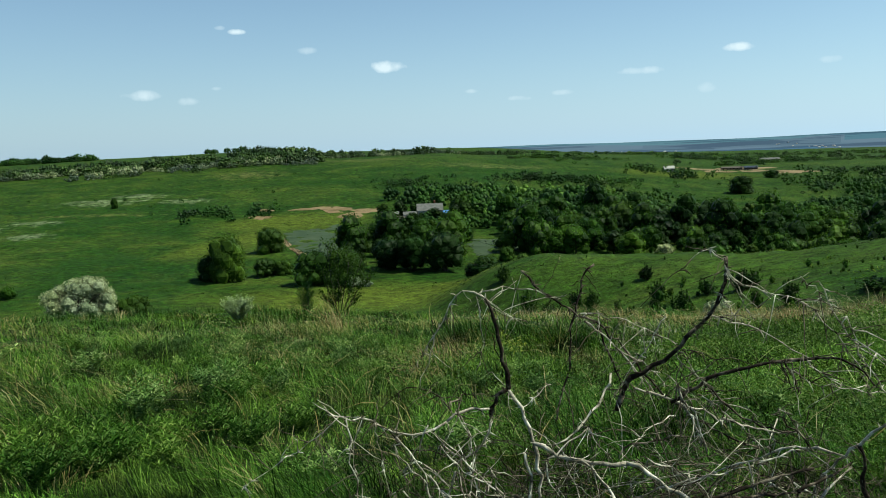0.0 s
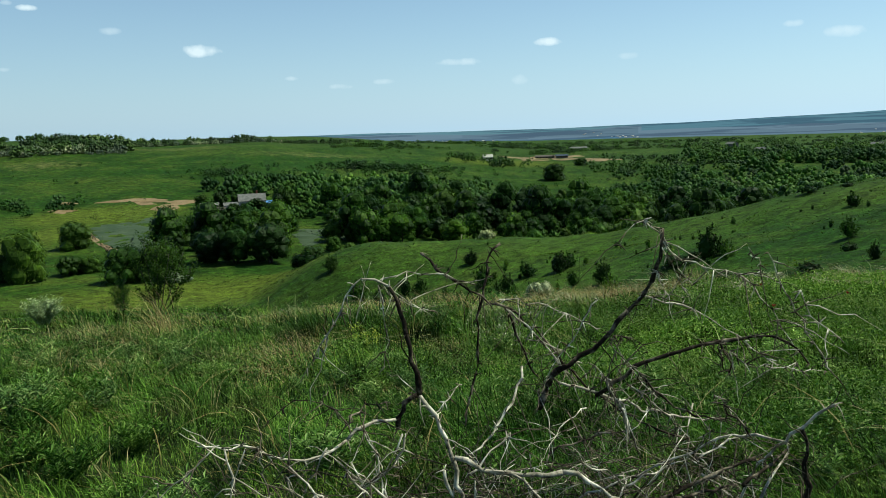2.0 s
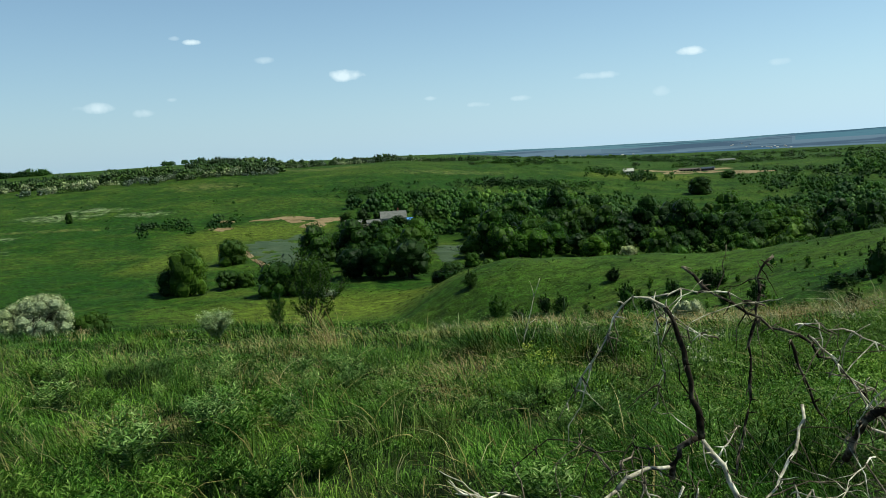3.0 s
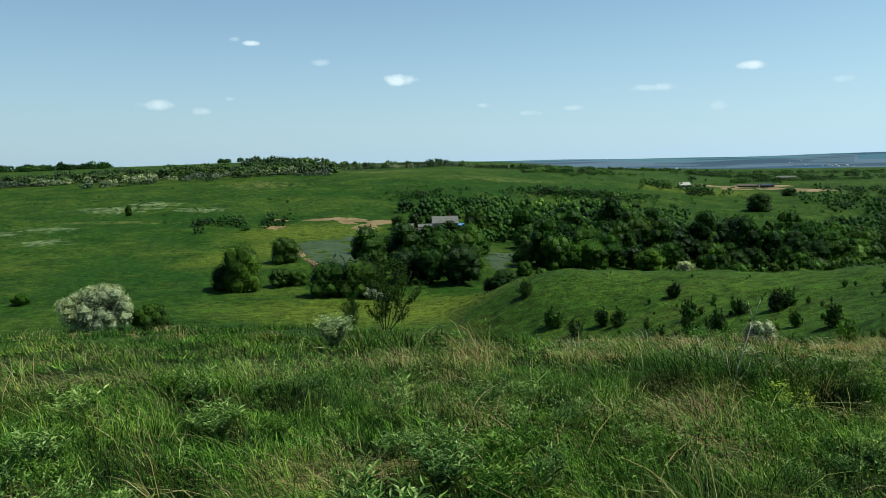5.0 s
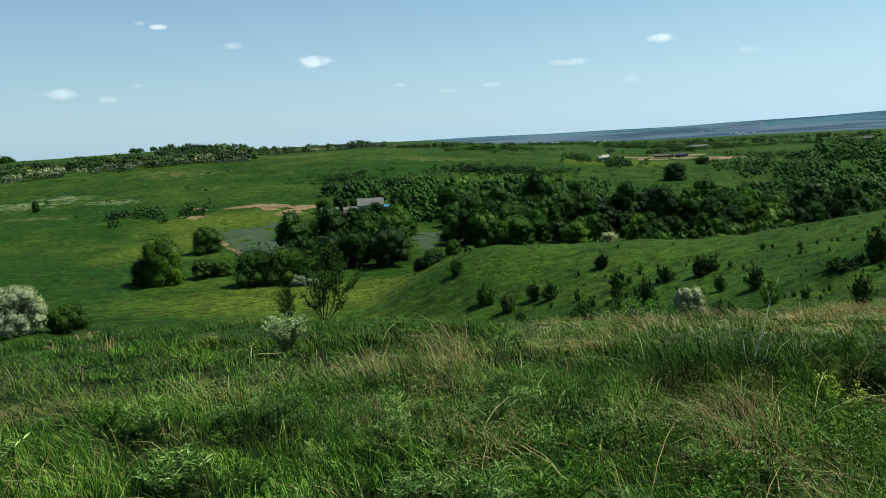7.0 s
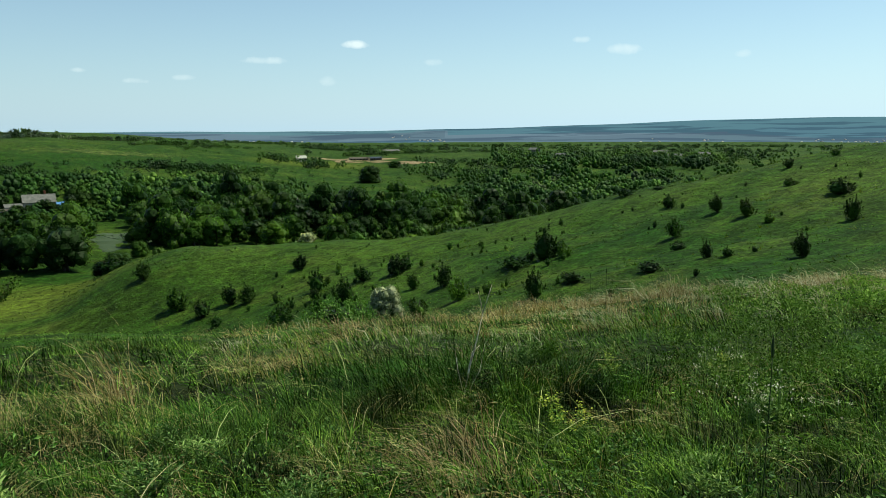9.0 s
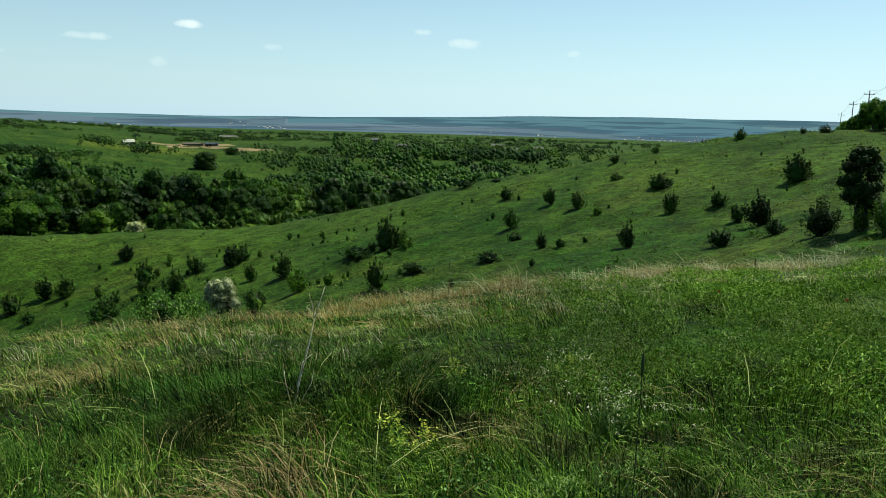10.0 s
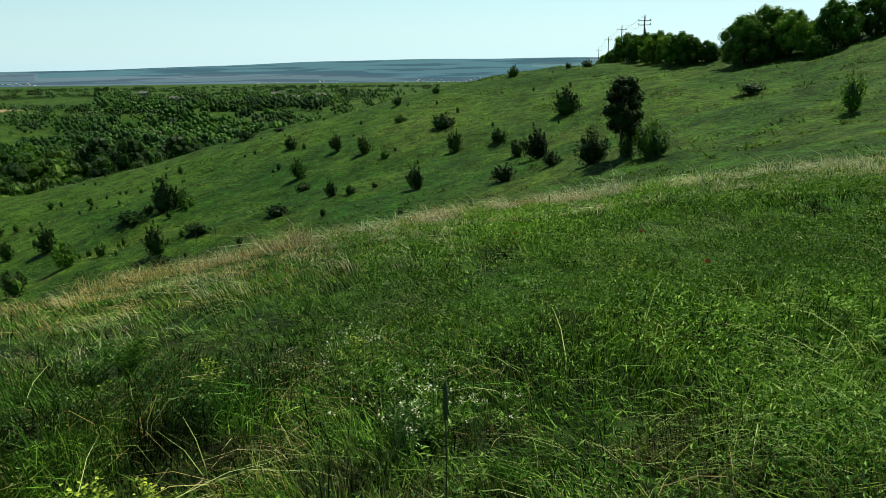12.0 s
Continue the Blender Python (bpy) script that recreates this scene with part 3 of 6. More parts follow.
def make_tree(name, label, h, w, base, material, seed, clumps=16, count=1100, leaf=0.4, thick=None, stems=1, top=0.8, category="tree", group="", slim=0.7, heart=None, loose=0.4, ragged=False, lobe=1.0):
    rng = np.random.default_rng(seed)
    ob = new(name)
    if ragged:
        v, f, c = shoot_cloud(h, w, clumps, count, leaf, rng, slim)
    else:
        v, f, c = crown_cloud(h, w, base, clumps, count, leaf, rng, top, slim, 0.0, loose, lobe=lobe)
    tv, tf = wood(h, c, rng, thick or h * 0.03, stems)
    part("trunk", mesh_of("trunk", tv, tf, BARK, True), ob)
    # hearts, mostly in a darker leaf colour, paint the shade inside the crown
    part("crown", mesh_of("crown", v, f, material, False, heart or CROWN_SHADE, 128 if ragged else clumps * 32), ob)
    return tagged(ob, label, category, group)


def stand(x, y, size=1.0, turn=None, tall=1.0, sink=0.0):
    """Where a thing stands on the land, turned and scaled."""
    turn = random.uniform(0, 360) if turn is None else turn
    return pose(x, y, float(land(x, y)) - sink, 0, 0, turn) @ Matrix.Diagonal((size, size, size * tall, 1))


def at_bearing(b, r):
    return r * math.sin(radians(b)), r * math.cos(radians(b))


def put(ob, spots, first=True):
    """The thing itself at the first spot, copies at the others. Spot: x, y, size, tall."""
    for n, (x, y, size, tall) in enumerate(spots):
        m = stand(x, y, size, tall=tall)
        if n == 0 and first:
            ob.matrix_basis = m
        else:
            copy_thing(ob, m)


# ---------------------------------------------------------------- the ground
def ground():
    az = np.unique(np.concatenate([np.arange(-180, 180, 3.0), np.arange(-40, 95, 0.5)]))
    r = np.concatenate([[0.0], np.geomspace(0.6, 2450, 250)])
    a = np.radians(az)
    x, y = r[:, None] * np.sin(a), r[:, None] * np.cos(a)
    v = np.stack([x, y, land(x, y)], -1).reshape(-1, 3)
    m, n = len(r), len(az)
    i, j = np.meshgrid(np.arange(m - 1), np.arange(n), indexing="ij")
    k = (j + 1) % n
    f = np.stack([i * n + j, (i + 1) * n + j, (i + 1) * n + k, i * n + k], -1).reshape(-1, 4)
    f = f[:, ::-1]
    return tagged(new("ground", mesh_of("ground", v, f, TURF, True)), "rolling green grassland falling to a wooded valley", "ground", kind="structure")


ground()


def plain_height(x, y):
    """Height of the far plain and of the ridges behind it."""
    r, b = np.hypot(x, y), np.degrees(np.arctan2(x, y))
    edge = land(2300 * x / r, 2300 * y / r)
    crest = 36 + 62 * smooth((b - 18) / 38) + 2.5 * np.sin(b * 0.11 + 1) + 1.2 * np.sin(b * 0.3)
    return edge - 3 + (-50 - edge) * smooth((r - 2300) / 500) + smooth((r - 3000) / 1700) * crest + 1.2 * np.sin(b * 0.7 + r * .003)


def backdrop():
    """The far plain with its field strips and the hazy ridges beyond it, kilometres away, the haze put into their
    colours.
    """
    m, t = nodes("hazed_country")
    pos = t.nodes.new("ShaderNodeSeparateXYZ")
    t.links.new(t.nodes.new("ShaderNodeNewGeometry").outputs["Position"], pos.inputs[0])
    turn = sums(t, "ARCTAN2", pos.outputs[0], pos.outputs[1])
    away = sums(t, "SQRT", sums(t, "ADD", sums(t, "MULTIPLY", pos.outputs[0], pos.outputs[0]), sums(t, "MULTIPLY", pos.outputs[1], pos.outputs[1])))
    polar = t.nodes.new("ShaderNodeCombineXYZ")
    t.links.new(sums(t, "MULTIPLY", turn, 4.2), polar.inputs[0])
    t.links.new(sums(t, "MULTIPLY", away, 0.0015), polar.inputs[1])
    v = add(t, "ShaderNodeTexVoronoi", Scale=1.0, Randomness=0.9)
    v.distance = "CHEBYCHEV"
    t.links.new(polar.outputs[0], v.inputs["Vector"])
    # field and wood colours carry the blue of the distant haze
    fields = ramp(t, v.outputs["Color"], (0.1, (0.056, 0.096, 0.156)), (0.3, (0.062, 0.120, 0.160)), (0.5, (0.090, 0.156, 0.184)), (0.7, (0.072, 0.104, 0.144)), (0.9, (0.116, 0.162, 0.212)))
    wn = add(t, "ShaderNodeTexNoise", Scale=2.0, Detail=4.0, Roughness=0.55)
    wide = t.nodes.new("ShaderNodeMapping")
    wide.inputs["Scale"].default_value = (0.8, 1.3, 1.0)
    t.links.new(polar.outputs[0], wide.inputs[0])
    t.links.new(wide.outputs[0], wn.inputs["Vector"])
    woods = ramp(t, wn.outputs[0], (0.50, (0, 0, 0)), (0.535, (1, 1, 1)))
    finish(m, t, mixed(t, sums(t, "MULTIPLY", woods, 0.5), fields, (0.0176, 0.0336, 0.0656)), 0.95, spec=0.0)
    az = np.radians(np.arange(-50, 110, 0.5))
    r = np.geomspace(2300, 4900, 60)
    x, y = r[:, None] * np.sin(az), r[:, None] * np.cos(az)
    z = plain_height(x, y)
    vv = np.stack([x, y, z], -1).reshape(-1, 3)
    n = len(az)
    i, j = np.meshgrid(np.arange(len(r) - 1), np.arange(n - 1), indexing="ij")
    f = np.stack([i * n + j, i * n + j + 1, (i + 1) * n + j + 1, (i + 1) * n + j], -1).reshape(-1, 4)
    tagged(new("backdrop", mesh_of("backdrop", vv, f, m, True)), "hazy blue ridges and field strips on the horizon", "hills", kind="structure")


backdrop()


def sheet(name, label, x, y, half_x, half_y, turn, material, lift=0.12, wobble=0.18, square=2.0, category="field"):
    """A patch of other ground draped over the land, with an uneven edge."""
    rng = np.random.default_rng(int(abs(x * 7 + y * 3)))
    k, n = 14, 72
    a = np.linspace(0, 2 * np.pi, n, endpoint=False)
    edge = 1 + wobble * sum(rng.normal() * np.sin(a * q + rng.uniform(0, 6.3)) / q for q in (2, 3, 5, 8, 13))
    edge = edge / (np.abs(np.cos(a)) ** square + np.abs(np.sin(a)) ** square) ** (1 / square)
    rr = np.linspace(0, 1, k)[:, None]
    px, py = rr * edge * np.cos(a) * half_x, rr * edge * np.sin(a) * half_y
    c, s = math.cos(radians(turn)), math.sin(radians(turn))
    gx, gy = x + px * c - py * s, y + px * s + py * c
    z = land(gx, gy) + lift - 2.0 * lift * rr ** 8
    v = np.stack([gx, gy, z], -1).reshape(-1, 3)
    i, j = np.meshgrid(np.arange(k - 1), np.arange(n), indexing="ij")
    q = (j + 1) % n
    f = np.stack([i * n + j, (i + 1) * n + j, (i + 1) * n + q, i * n + q], -1).reshape(-1, 4)
    return tagged(new(name, mesh_of(name, v, f, material, True)), label, category, kind="structure")


# ---------------------------------------------------------------- fields and bare patches
def plot(name, label, corners, material, lift=0.14, category="field"):
    """A field with straight sides between its corners, draped over the land."""
    rng = np.random.default_rng(int(abs(corners[0][0] * 7)))
    c = np.array(corners, float)
    k = np.linspace(0, len(c), 72, endpoint=False)
    ring_of = np.stack([np.interp(k, np.arange(len(c) + 1), np.append(c[:, a], c[0, a])) for a in (0, 1)], 1) + rng.normal(size=(72, 2)) * 0.5
    mid = c.mean(0)
    rr = np.linspace(0, 1, 14)[:, None, None]
    g = mid + (ring_of - mid) * rr
    z = land(g[..., 0], g[..., 1]) + lift - 2.0 * lift * rr[..., 0] ** 8
    v = np.concatenate([g, z[..., None]], -1).reshape(-1, 3)
    i, j = np.meshgrid(np.arange(13), np.arange(72), indexing="ij")
    q = (j + 1) % 72
    f = np.stack([i * 72 + j, (i + 1) * 72 + j, (i + 1) * 72 + q, i * 72 + q], -1).reshape(-1, 4)
    return tagged(new(name, mesh_of(name, v, f, material, True)), label, category, kind="structure")


plot("crop_plot", "grey-green vegetable plot on the valley side", [(-58, 281), (-39, 297), (-27, 279), (-28, 225), (-41, 233), (-54, 262)], CROP)
plot("crop_plot", "grey-green vegetable plot beside the wood", [(9, 256), (21, 254), (29, 231), (21, 222), (11, 222)], CROP)
plot("bare_earth", "narrow sandy path beside the vegetable plot", [(-56.6, 268), (-54.8, 263), (-42.2, 231), (-41.4, 233.5), (-54.0, 265), (-55.6, 269)], EARTH, 0.10)
sheet("bare_earth", "bare sandy earth beside the farmyard", -37, 322, 10, 13, 8, EARTH, wobble=0.7)
sheet("bare_earth", "bare sandy earth on the slope", -75, 316, 5, 4, 0, EARTH, wobble=0.6)
sheet("bare_earth", "worn sandy track above the farmyard", -50, 332, 17, 3, -3, EARTH, wobble=0.7)
sheet("bare_earth", "pale chalky scar on the slope", -77, 334, 7, 2.0, -25, EARTH, wobble=0.5)
sheet("bare_earth", "pale sandy ground round the yard buildings", 196, 508, 30, 26, -12, EARTH, wobble=0.9)
sheet("bare_earth", "pale sandy track beside the yard", 222, 474, 14, 14, -30, EARTH, wobble=0.5)

# ---------------------------------------------------------------- the farm and the yard in the valley
def gable(name, w, d, rise, over, material):
    """A pitched roof of two sheets with thickness, its ridge along x."""
    t = 0.12
    y, hw = d / 2 + over, w / 2 + over
    v = [(sx * hw, sy * y, 0) for sx in (-1, 1) for sy in (-1, 1)] + [(sx * hw, 0, rise) for sx in (-1, 1)]
    v += [(p[0], p[1], p[2] - t) for p in v]
    f = [(0, 2, 5, 4), (3, 1, 4, 5), (6, 10, 11, 8), (9, 11, 10, 7), (0, 6, 8, 2), (1, 3, 9, 7), (0, 4, 10, 6), (4, 1, 7, 10), (2, 8, 11, 5), (5, 11, 9, 3)]
    return mesh_of(name, v, f, material)


def house(name, label, w, d, wall, rise, wall_mat, roof_mat, x, y, turn, windows=3, category="house", chimney=False):
    ob = new(name)
    part("wall", box_mesh("wall", (w, d, wall + 0.6), wall_mat, 0.02, wall / 2 - 0.3), ob)
    ends = [(sx * (w / 2 - 0.02), sy * d / 2, wall) for sx in (-1, 1) for sy in (-1, 1)] + [(sx * (w / 2 - 0.02), 0, wall + rise * 0.96) for sx in (-1, 1)]
    for end in ((0, 1, 4), (2, 5, 3)):
        part("gable", mesh_of("gable", [ends[i] for i in end], [(0, 1, 2)], wall_mat), ob)
    roof = part("roof", gable("roof", w, d, rise, 0.35, roof_mat), ob)
    roof.location.z = wall + 0.1
    if chimney:
        c = part("chimney", box_mesh("chimney", (0.6, 0.6, 1.5), CLAY, 0.03, 0.3), roof)
        c.location = (w * 0.2, 0.3, rise)
    pane = box_mesh("window", (0.9, 0.10, 1.1), GLASS, 0.01)
    frame_bar = box_mesh("frame", (1.05, 0.06, 0.08), PLASTER, 0.01)
    for k in range(windows):
        p = part("window", pane, ob)
        p.location = ((k + 0.5) / windows * w - w / 2, -d / 2 - 0.01, wall * 0.55)
        for s in (-0.58, 0.58):
            b = part("frame", frame_bar, p)
            b.location = (0, -0.05, s)
    door = part("door", box_mesh("door", (0.9, 0.10, 2.0), TIMBER, 0.01), ob)
    door.location = (w / 2 - 0.9, -d / 2 - 0.01, 1.0)
    ob.matrix_basis = pose(x, y, float(land(x, y)), 0, 0, turn)
    return tagged(ob, label, category)


house("farmhouse", "white farmhouse with a grey sheet roof among trees", 10.0, 7.0, 2.7, 2.6, PLASTER, SLATE, -3.5, 306, 3, chimney=True)
house("shed", "low shed with a pale sheet roof beside the farmhouse", 6.5, 4.0, 1.8, 0.9, TIMBER, SLATE, -19.5, 305, -4, 2, "shed")
house("shed", "small whitewashed outbuilding in the farmyard", 5.0, 4.0, 2.0, 1.0, PLASTER, SLATE, -11.5, 302, 8, 1, "shed")
house("shed", "little lean-to with a bright blue sheet roof", 4.6, 3.6, 1.9, 0.9, TIMBER, BLUE, 4.4, 303, 5, 1, "shed")
house("shed", "half-open timber shed in the farmyard", 6.0, 3.6, 1.6, 0.7, TIMBER, TIMBER, -15.0, 298, 2, 1, "shed")
house("cow_barn", "long low dark barn on sandy ground", 13.0, 6.0, 1.1, 0.9, TIMBER, TIMBER, 196, 511, -14, 6, "barn")
house("cow_barn", "long barn with a blue-grey roof on sandy ground", 8.0, 5.0, 1.4, 1.0, TIMBER, BLUE_GREY, 206, 504, -14, 4, "barn")
house("barn", "pale-roofed barn on the plateau", 14.0, 8.0, 1.8, 1.2, SLATE, SLATE, 268, 620, -10, 4, "barn")
house("cottage", "small white cottage beside a bush", 6.0, 5.0, 2.0, 1.6, PLASTER, PLASTER, 146, 484, -8, 2)
house("cottage", "white wall of a cottage showing in the wood", 3.2, 3.0, 3.6, 1.4, PLASTER, SLATE, 84, 292, -10, 1)
house("cottage", "white cottage corner hidden in the wood", 3.0, 3.0, 3.6, 1.2, PLASTER, SLATE, 67, 296, -6, 1)
for b, r, w in ((44, 560, 9), (46, 600, 8), (43, 640, 10), (36, 560, 8), (34, 700, 9)):
    x, y = at_bearing(b, r)
    house("cottage", "distant pale-walled village house among bushes", w, 6.0, 2.2, 1.8, SLATE, SLATE, x, y, b * 3, 2)

# ---------------------------------------------------------------- the power line on the ridge
def power_pole(braced):
    ob = new("power_pole")
    v, f = tube([(0, 0, -0.8), (0, 0, 4), (0, 0, 8.4)], [0.15, 0.12, 0.09], 8)
    part("post", mesh_of("post", v, f, CONCRETE, True), ob)
    if braced:
        v, f = tube([(0.9, 0.1, -0.6), (0.5, 0.05, 3.0), (0.1, 0, 6.6)], [0.13, 0.11, 0.09], 8)
        part("brace", mesh_of("brace", v, f, CONCRETE, True), ob)
    arm = box_mesh("cross_arm", (1.9, 0.09, 0.09), STEEL, 0.01)
    for z in ((7.7, 7.1) if braced else (7.7,)):
        a = part("cross_arm", arm, ob)
        a.location.z = z
        for sx in (-0.85, 0.85):
            v, f = tube([(0, 0, 0), (0, 0, 0.10), (0, 0, 0.2), (0, 0, 0.26)], [0.03, 0.075, 0.07, 0.03], 8)
            i = part("insulator", mesh_of("insulator", v, f, PORCELAIN, True), a)
            i.location = (sx, 0, 0.04)
    v, f = tube([(0, 0, 8.3), (0, 0, 8.45), (0, 0, 8.62)], [0.03, 0.07, 0.03], 8)
    part("insulator", mesh_of("insulator", v, f, PORCELAIN, True), ob)
    return tagged(ob, "grey concrete power pole with a cross-arm on the ridge", "power pole", "power line")


line = [(115.8, 46.6), (160.9, 68.5), (211.4, 92.9), (267.1, 120.2)]
first, plain = power_pole(True), power_pole(False)
tops = []
for n, (x, y) in enumerate(line):
    ob = (first, plain)[n] if n < 2 else copy_thing(plain, Matrix())
    z = (-0.1, 0.8, 0.5, -1.2)[n]
    ob.matrix_basis = pose(x, y, z, 0, 0, -64)
    tops.append(Vector((x, y, z)))
for q, z in ((0, 8.62), (-0.85, 7.98), (0.85, 7.98)):
    pts = [p + Vector((q * 0.44, -q * 0.90, z)) for p in tops]
    chain = []
    for a, b in zip(pts[:-1], pts[1:]):
        chain += [a.lerp(b, k / 8) - Vector((0, 0, 0.7 * 4 * (k / 8) * (1 - k / 8))) for k in range(8)]
    v, f = tube([tuple(p) for p in chain + [pts[-1]]], np.full(len(chain) + 1, 0.012), 4)
    tagged(new("overhead_wire", mesh_of("overhead_wire", v, f, STEEL)), "thin dark overhead wire between the poles", "wire", "power line")

# ---------------------------------------------------------------- valley trees
def belt(b0, b1, r0, r1, count, size, seed, gap=0.0):
    """Spots between two bearings and two ranges, thinned where they crowd."""
    rng = np.random.default_rng(seed)
    out = []
    for _ in range(count * 6):
        x, y = at_bearing(rng.uniform(b0, b1), math.sqrt(rng.uniform(r0 * r0, r1 * r1)))
        if all((x - p[0]) ** 2 + (y - p[1]) ** 2 > gap * gap for p in out[-220:]):
            out.append((x, y, rng.uniform(*size), rng.uniform(0.8, 1.2)))
        if len(out) == count:
            break
    return out


WOOD = "valley wood"
kinds = [
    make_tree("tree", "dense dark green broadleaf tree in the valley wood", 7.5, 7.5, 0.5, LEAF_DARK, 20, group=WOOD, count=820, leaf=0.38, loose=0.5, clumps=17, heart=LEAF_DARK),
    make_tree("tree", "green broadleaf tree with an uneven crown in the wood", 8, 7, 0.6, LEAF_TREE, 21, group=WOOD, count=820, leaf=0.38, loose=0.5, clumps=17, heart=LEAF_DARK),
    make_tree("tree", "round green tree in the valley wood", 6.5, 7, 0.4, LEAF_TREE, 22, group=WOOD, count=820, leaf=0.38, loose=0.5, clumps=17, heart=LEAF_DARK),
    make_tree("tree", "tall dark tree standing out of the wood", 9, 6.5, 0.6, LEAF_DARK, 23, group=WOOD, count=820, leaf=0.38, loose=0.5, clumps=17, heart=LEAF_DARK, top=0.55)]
wood_spots = belt(5, 15, 222, 300, 70, (0.5, 1.45), 1, 4.6) + belt(15, 29, 248, 304, 84, (0.45, 1.4), 61, 4.6) + belt(29, 37, 226, 300, 48, (0.45, 1.4), 62, 4.6) + belt(14.5, 29, 222, 252, 30, (0.5, 1.0), 65, 4.4) + belt(-7, 2.5, 212, 268, 22, (0.9, 1.2), 2, 6.5)
for n, p in enumerate(kinds):
    put(p, wood_spots[n::len(kinds)])
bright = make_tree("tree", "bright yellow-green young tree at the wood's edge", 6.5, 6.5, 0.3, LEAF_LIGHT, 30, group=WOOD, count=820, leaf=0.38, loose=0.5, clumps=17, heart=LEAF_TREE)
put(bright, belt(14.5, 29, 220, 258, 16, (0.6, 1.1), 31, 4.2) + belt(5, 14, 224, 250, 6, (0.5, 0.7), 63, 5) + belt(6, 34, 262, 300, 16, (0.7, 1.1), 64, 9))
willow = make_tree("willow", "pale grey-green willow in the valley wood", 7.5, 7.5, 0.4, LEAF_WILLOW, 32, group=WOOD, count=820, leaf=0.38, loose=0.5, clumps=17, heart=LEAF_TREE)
put(willow, [(*at_bearing(b, r), s, 1.0) for b, r, s in ((17.2, 292, 1.1), (18.4, 286, 0.95), (19.3, 297, 0.8), (15.5, 300, 0.9), (29.5, 300, 0.8))])

edge_a = make_tree("tree", "round-headed tree with bare lower trunks by the meadow", 10, 11, 0.9, LEAF_DARK, 40, 22, 3000, 0.36, stems=3, group="meadow trees")
put(edge_a, [(2.1, 196.5, 1.0, 1.0), (-6.5, 199.5, 0.92, 0.95), (-13.7, 203, 0.85, 0.95)])
thicket = make_tree("bush", "broad dark thicket at the meadow's edge", 8.6, 11, 0.1, LEAF_DARK, 41, 24, 3200, 0.36, stems=4, category="bush", group="meadow trees")
put(thicket, [(-22.5, 183, 1.0, 1.0), (-30.5, 183.5, 0.92, 1.0), (-55.2, 195, 0.98, 1.4), (-60, 197, 0.75, 1.0), (-46.5, 200.5, 0.56, 0.9), (-41.8, 201, 0.5, 0.95), (11.4, 170, 0.6, 0.8), (8.5, 172, 0.4, 0.9)])
solo = make_tree("tree", "rounded dark tree standing alone", 9, 10, 0.0, LEAF_DARK, 42, 20, 2400, 0.40, category="tree", group="lone trees")
put(solo, [(-54.5, 243, 0.95, 1.0), (151, 379, 1.28, 0.85), (195, 446, 0.9, 0.6), (-149, 347, 0.32, 1.9), (19.7, 211, 0.5, 1.0), (23.1, 200, 0.38, 1.0)])
grey_tree = make_tree("willow", "silvery grey-green willow-leaved tree on the slope", 6.9, 10, 0.1, LEAF_SILVER, 43, 56, 7500, 0.30, stems=4, lobe=0.58, slim=0.45, heart=SILVER_SHADE, loose=0.9)
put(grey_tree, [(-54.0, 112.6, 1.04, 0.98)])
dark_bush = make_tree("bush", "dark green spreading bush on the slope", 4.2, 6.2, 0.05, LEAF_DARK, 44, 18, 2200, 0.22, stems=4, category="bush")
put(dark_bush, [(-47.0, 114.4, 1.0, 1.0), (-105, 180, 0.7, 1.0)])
bloom = make_tree("bush", "whitish blossoming bush on the slope", 3.4, 3.8, 0.05, LEAF_BLOOM, 45, 34, 2600, 0.17, stems=4, lobe=0.62, category="bush", group="blossoming bushes", heart=SILVER_SHADE, loose=0.9)
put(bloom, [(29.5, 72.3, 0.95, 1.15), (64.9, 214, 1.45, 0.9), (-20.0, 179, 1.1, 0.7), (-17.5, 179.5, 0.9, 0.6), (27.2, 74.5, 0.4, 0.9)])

yard_tree = make_tree("tree", "small leafy tree screening the farmhouse", 4.6, 4.6, 0.2, LEAF_DARK, 46, 14, 1000, 0.36, group="farmyard trees")
put(yard_tree, [(-2.2, 299.0, 1.05, 0.95), (-1.0, 298.5, 1.0, 0.75), (-7.5, 297.0, 0.7, 0.8), (0.8, 299.5, 0.75, 0.95), (-3.0, 300.0, 0.72, 0.85), (-6.4, 300.5, 0.6, 0.85), (-16.6, 300.4, 0.45, 0.8), (-20.5, 300.8, 0.4, 0.8), (-12.5, 294, 0.75, 0.7), (-18.5, 295.5, 0.65, 0.7), (6.5, 299, 1.2, 1.0), (-23, 300, 0.6, 0.8), (3.5, 294, 0.9, 0.8), (-4.5, 291, 0.8, 0.8), (-9.5, 309, 1.1, 1.1), (-16, 311, 1.2, 1.1), (-23, 309, 1.1, 1.0), (8.5, 306, 1.5, 1.2), (11, 300, 1.3, 1.1), (-10.0, 298.5, 0.75, 0.9), (-14.5, 297, 0.6, 0.9)])

# ---------------------------------------------------------------- far woods, scrub and tree lines
def small_cloud(seed, h, w, count=90, leaf=0.65, lobes=8, ball=None):
    rng = np.random.default_rng(seed)
    v, f, c = crown_cloud(h, w, h * 0.04, lobes, count, leaf, rng, loose=0.3, ball=ball)
    return v, f


# open grass among the woods: x, y, half width, half depth, turn
OPEN = [(170, 420, 52, 62, -32), (188, 376, 27, 54, -25), (40, 385, 24, 15, 12), (95, 425, 60, 11, 3), (16, 238, 11, 20, -5)]


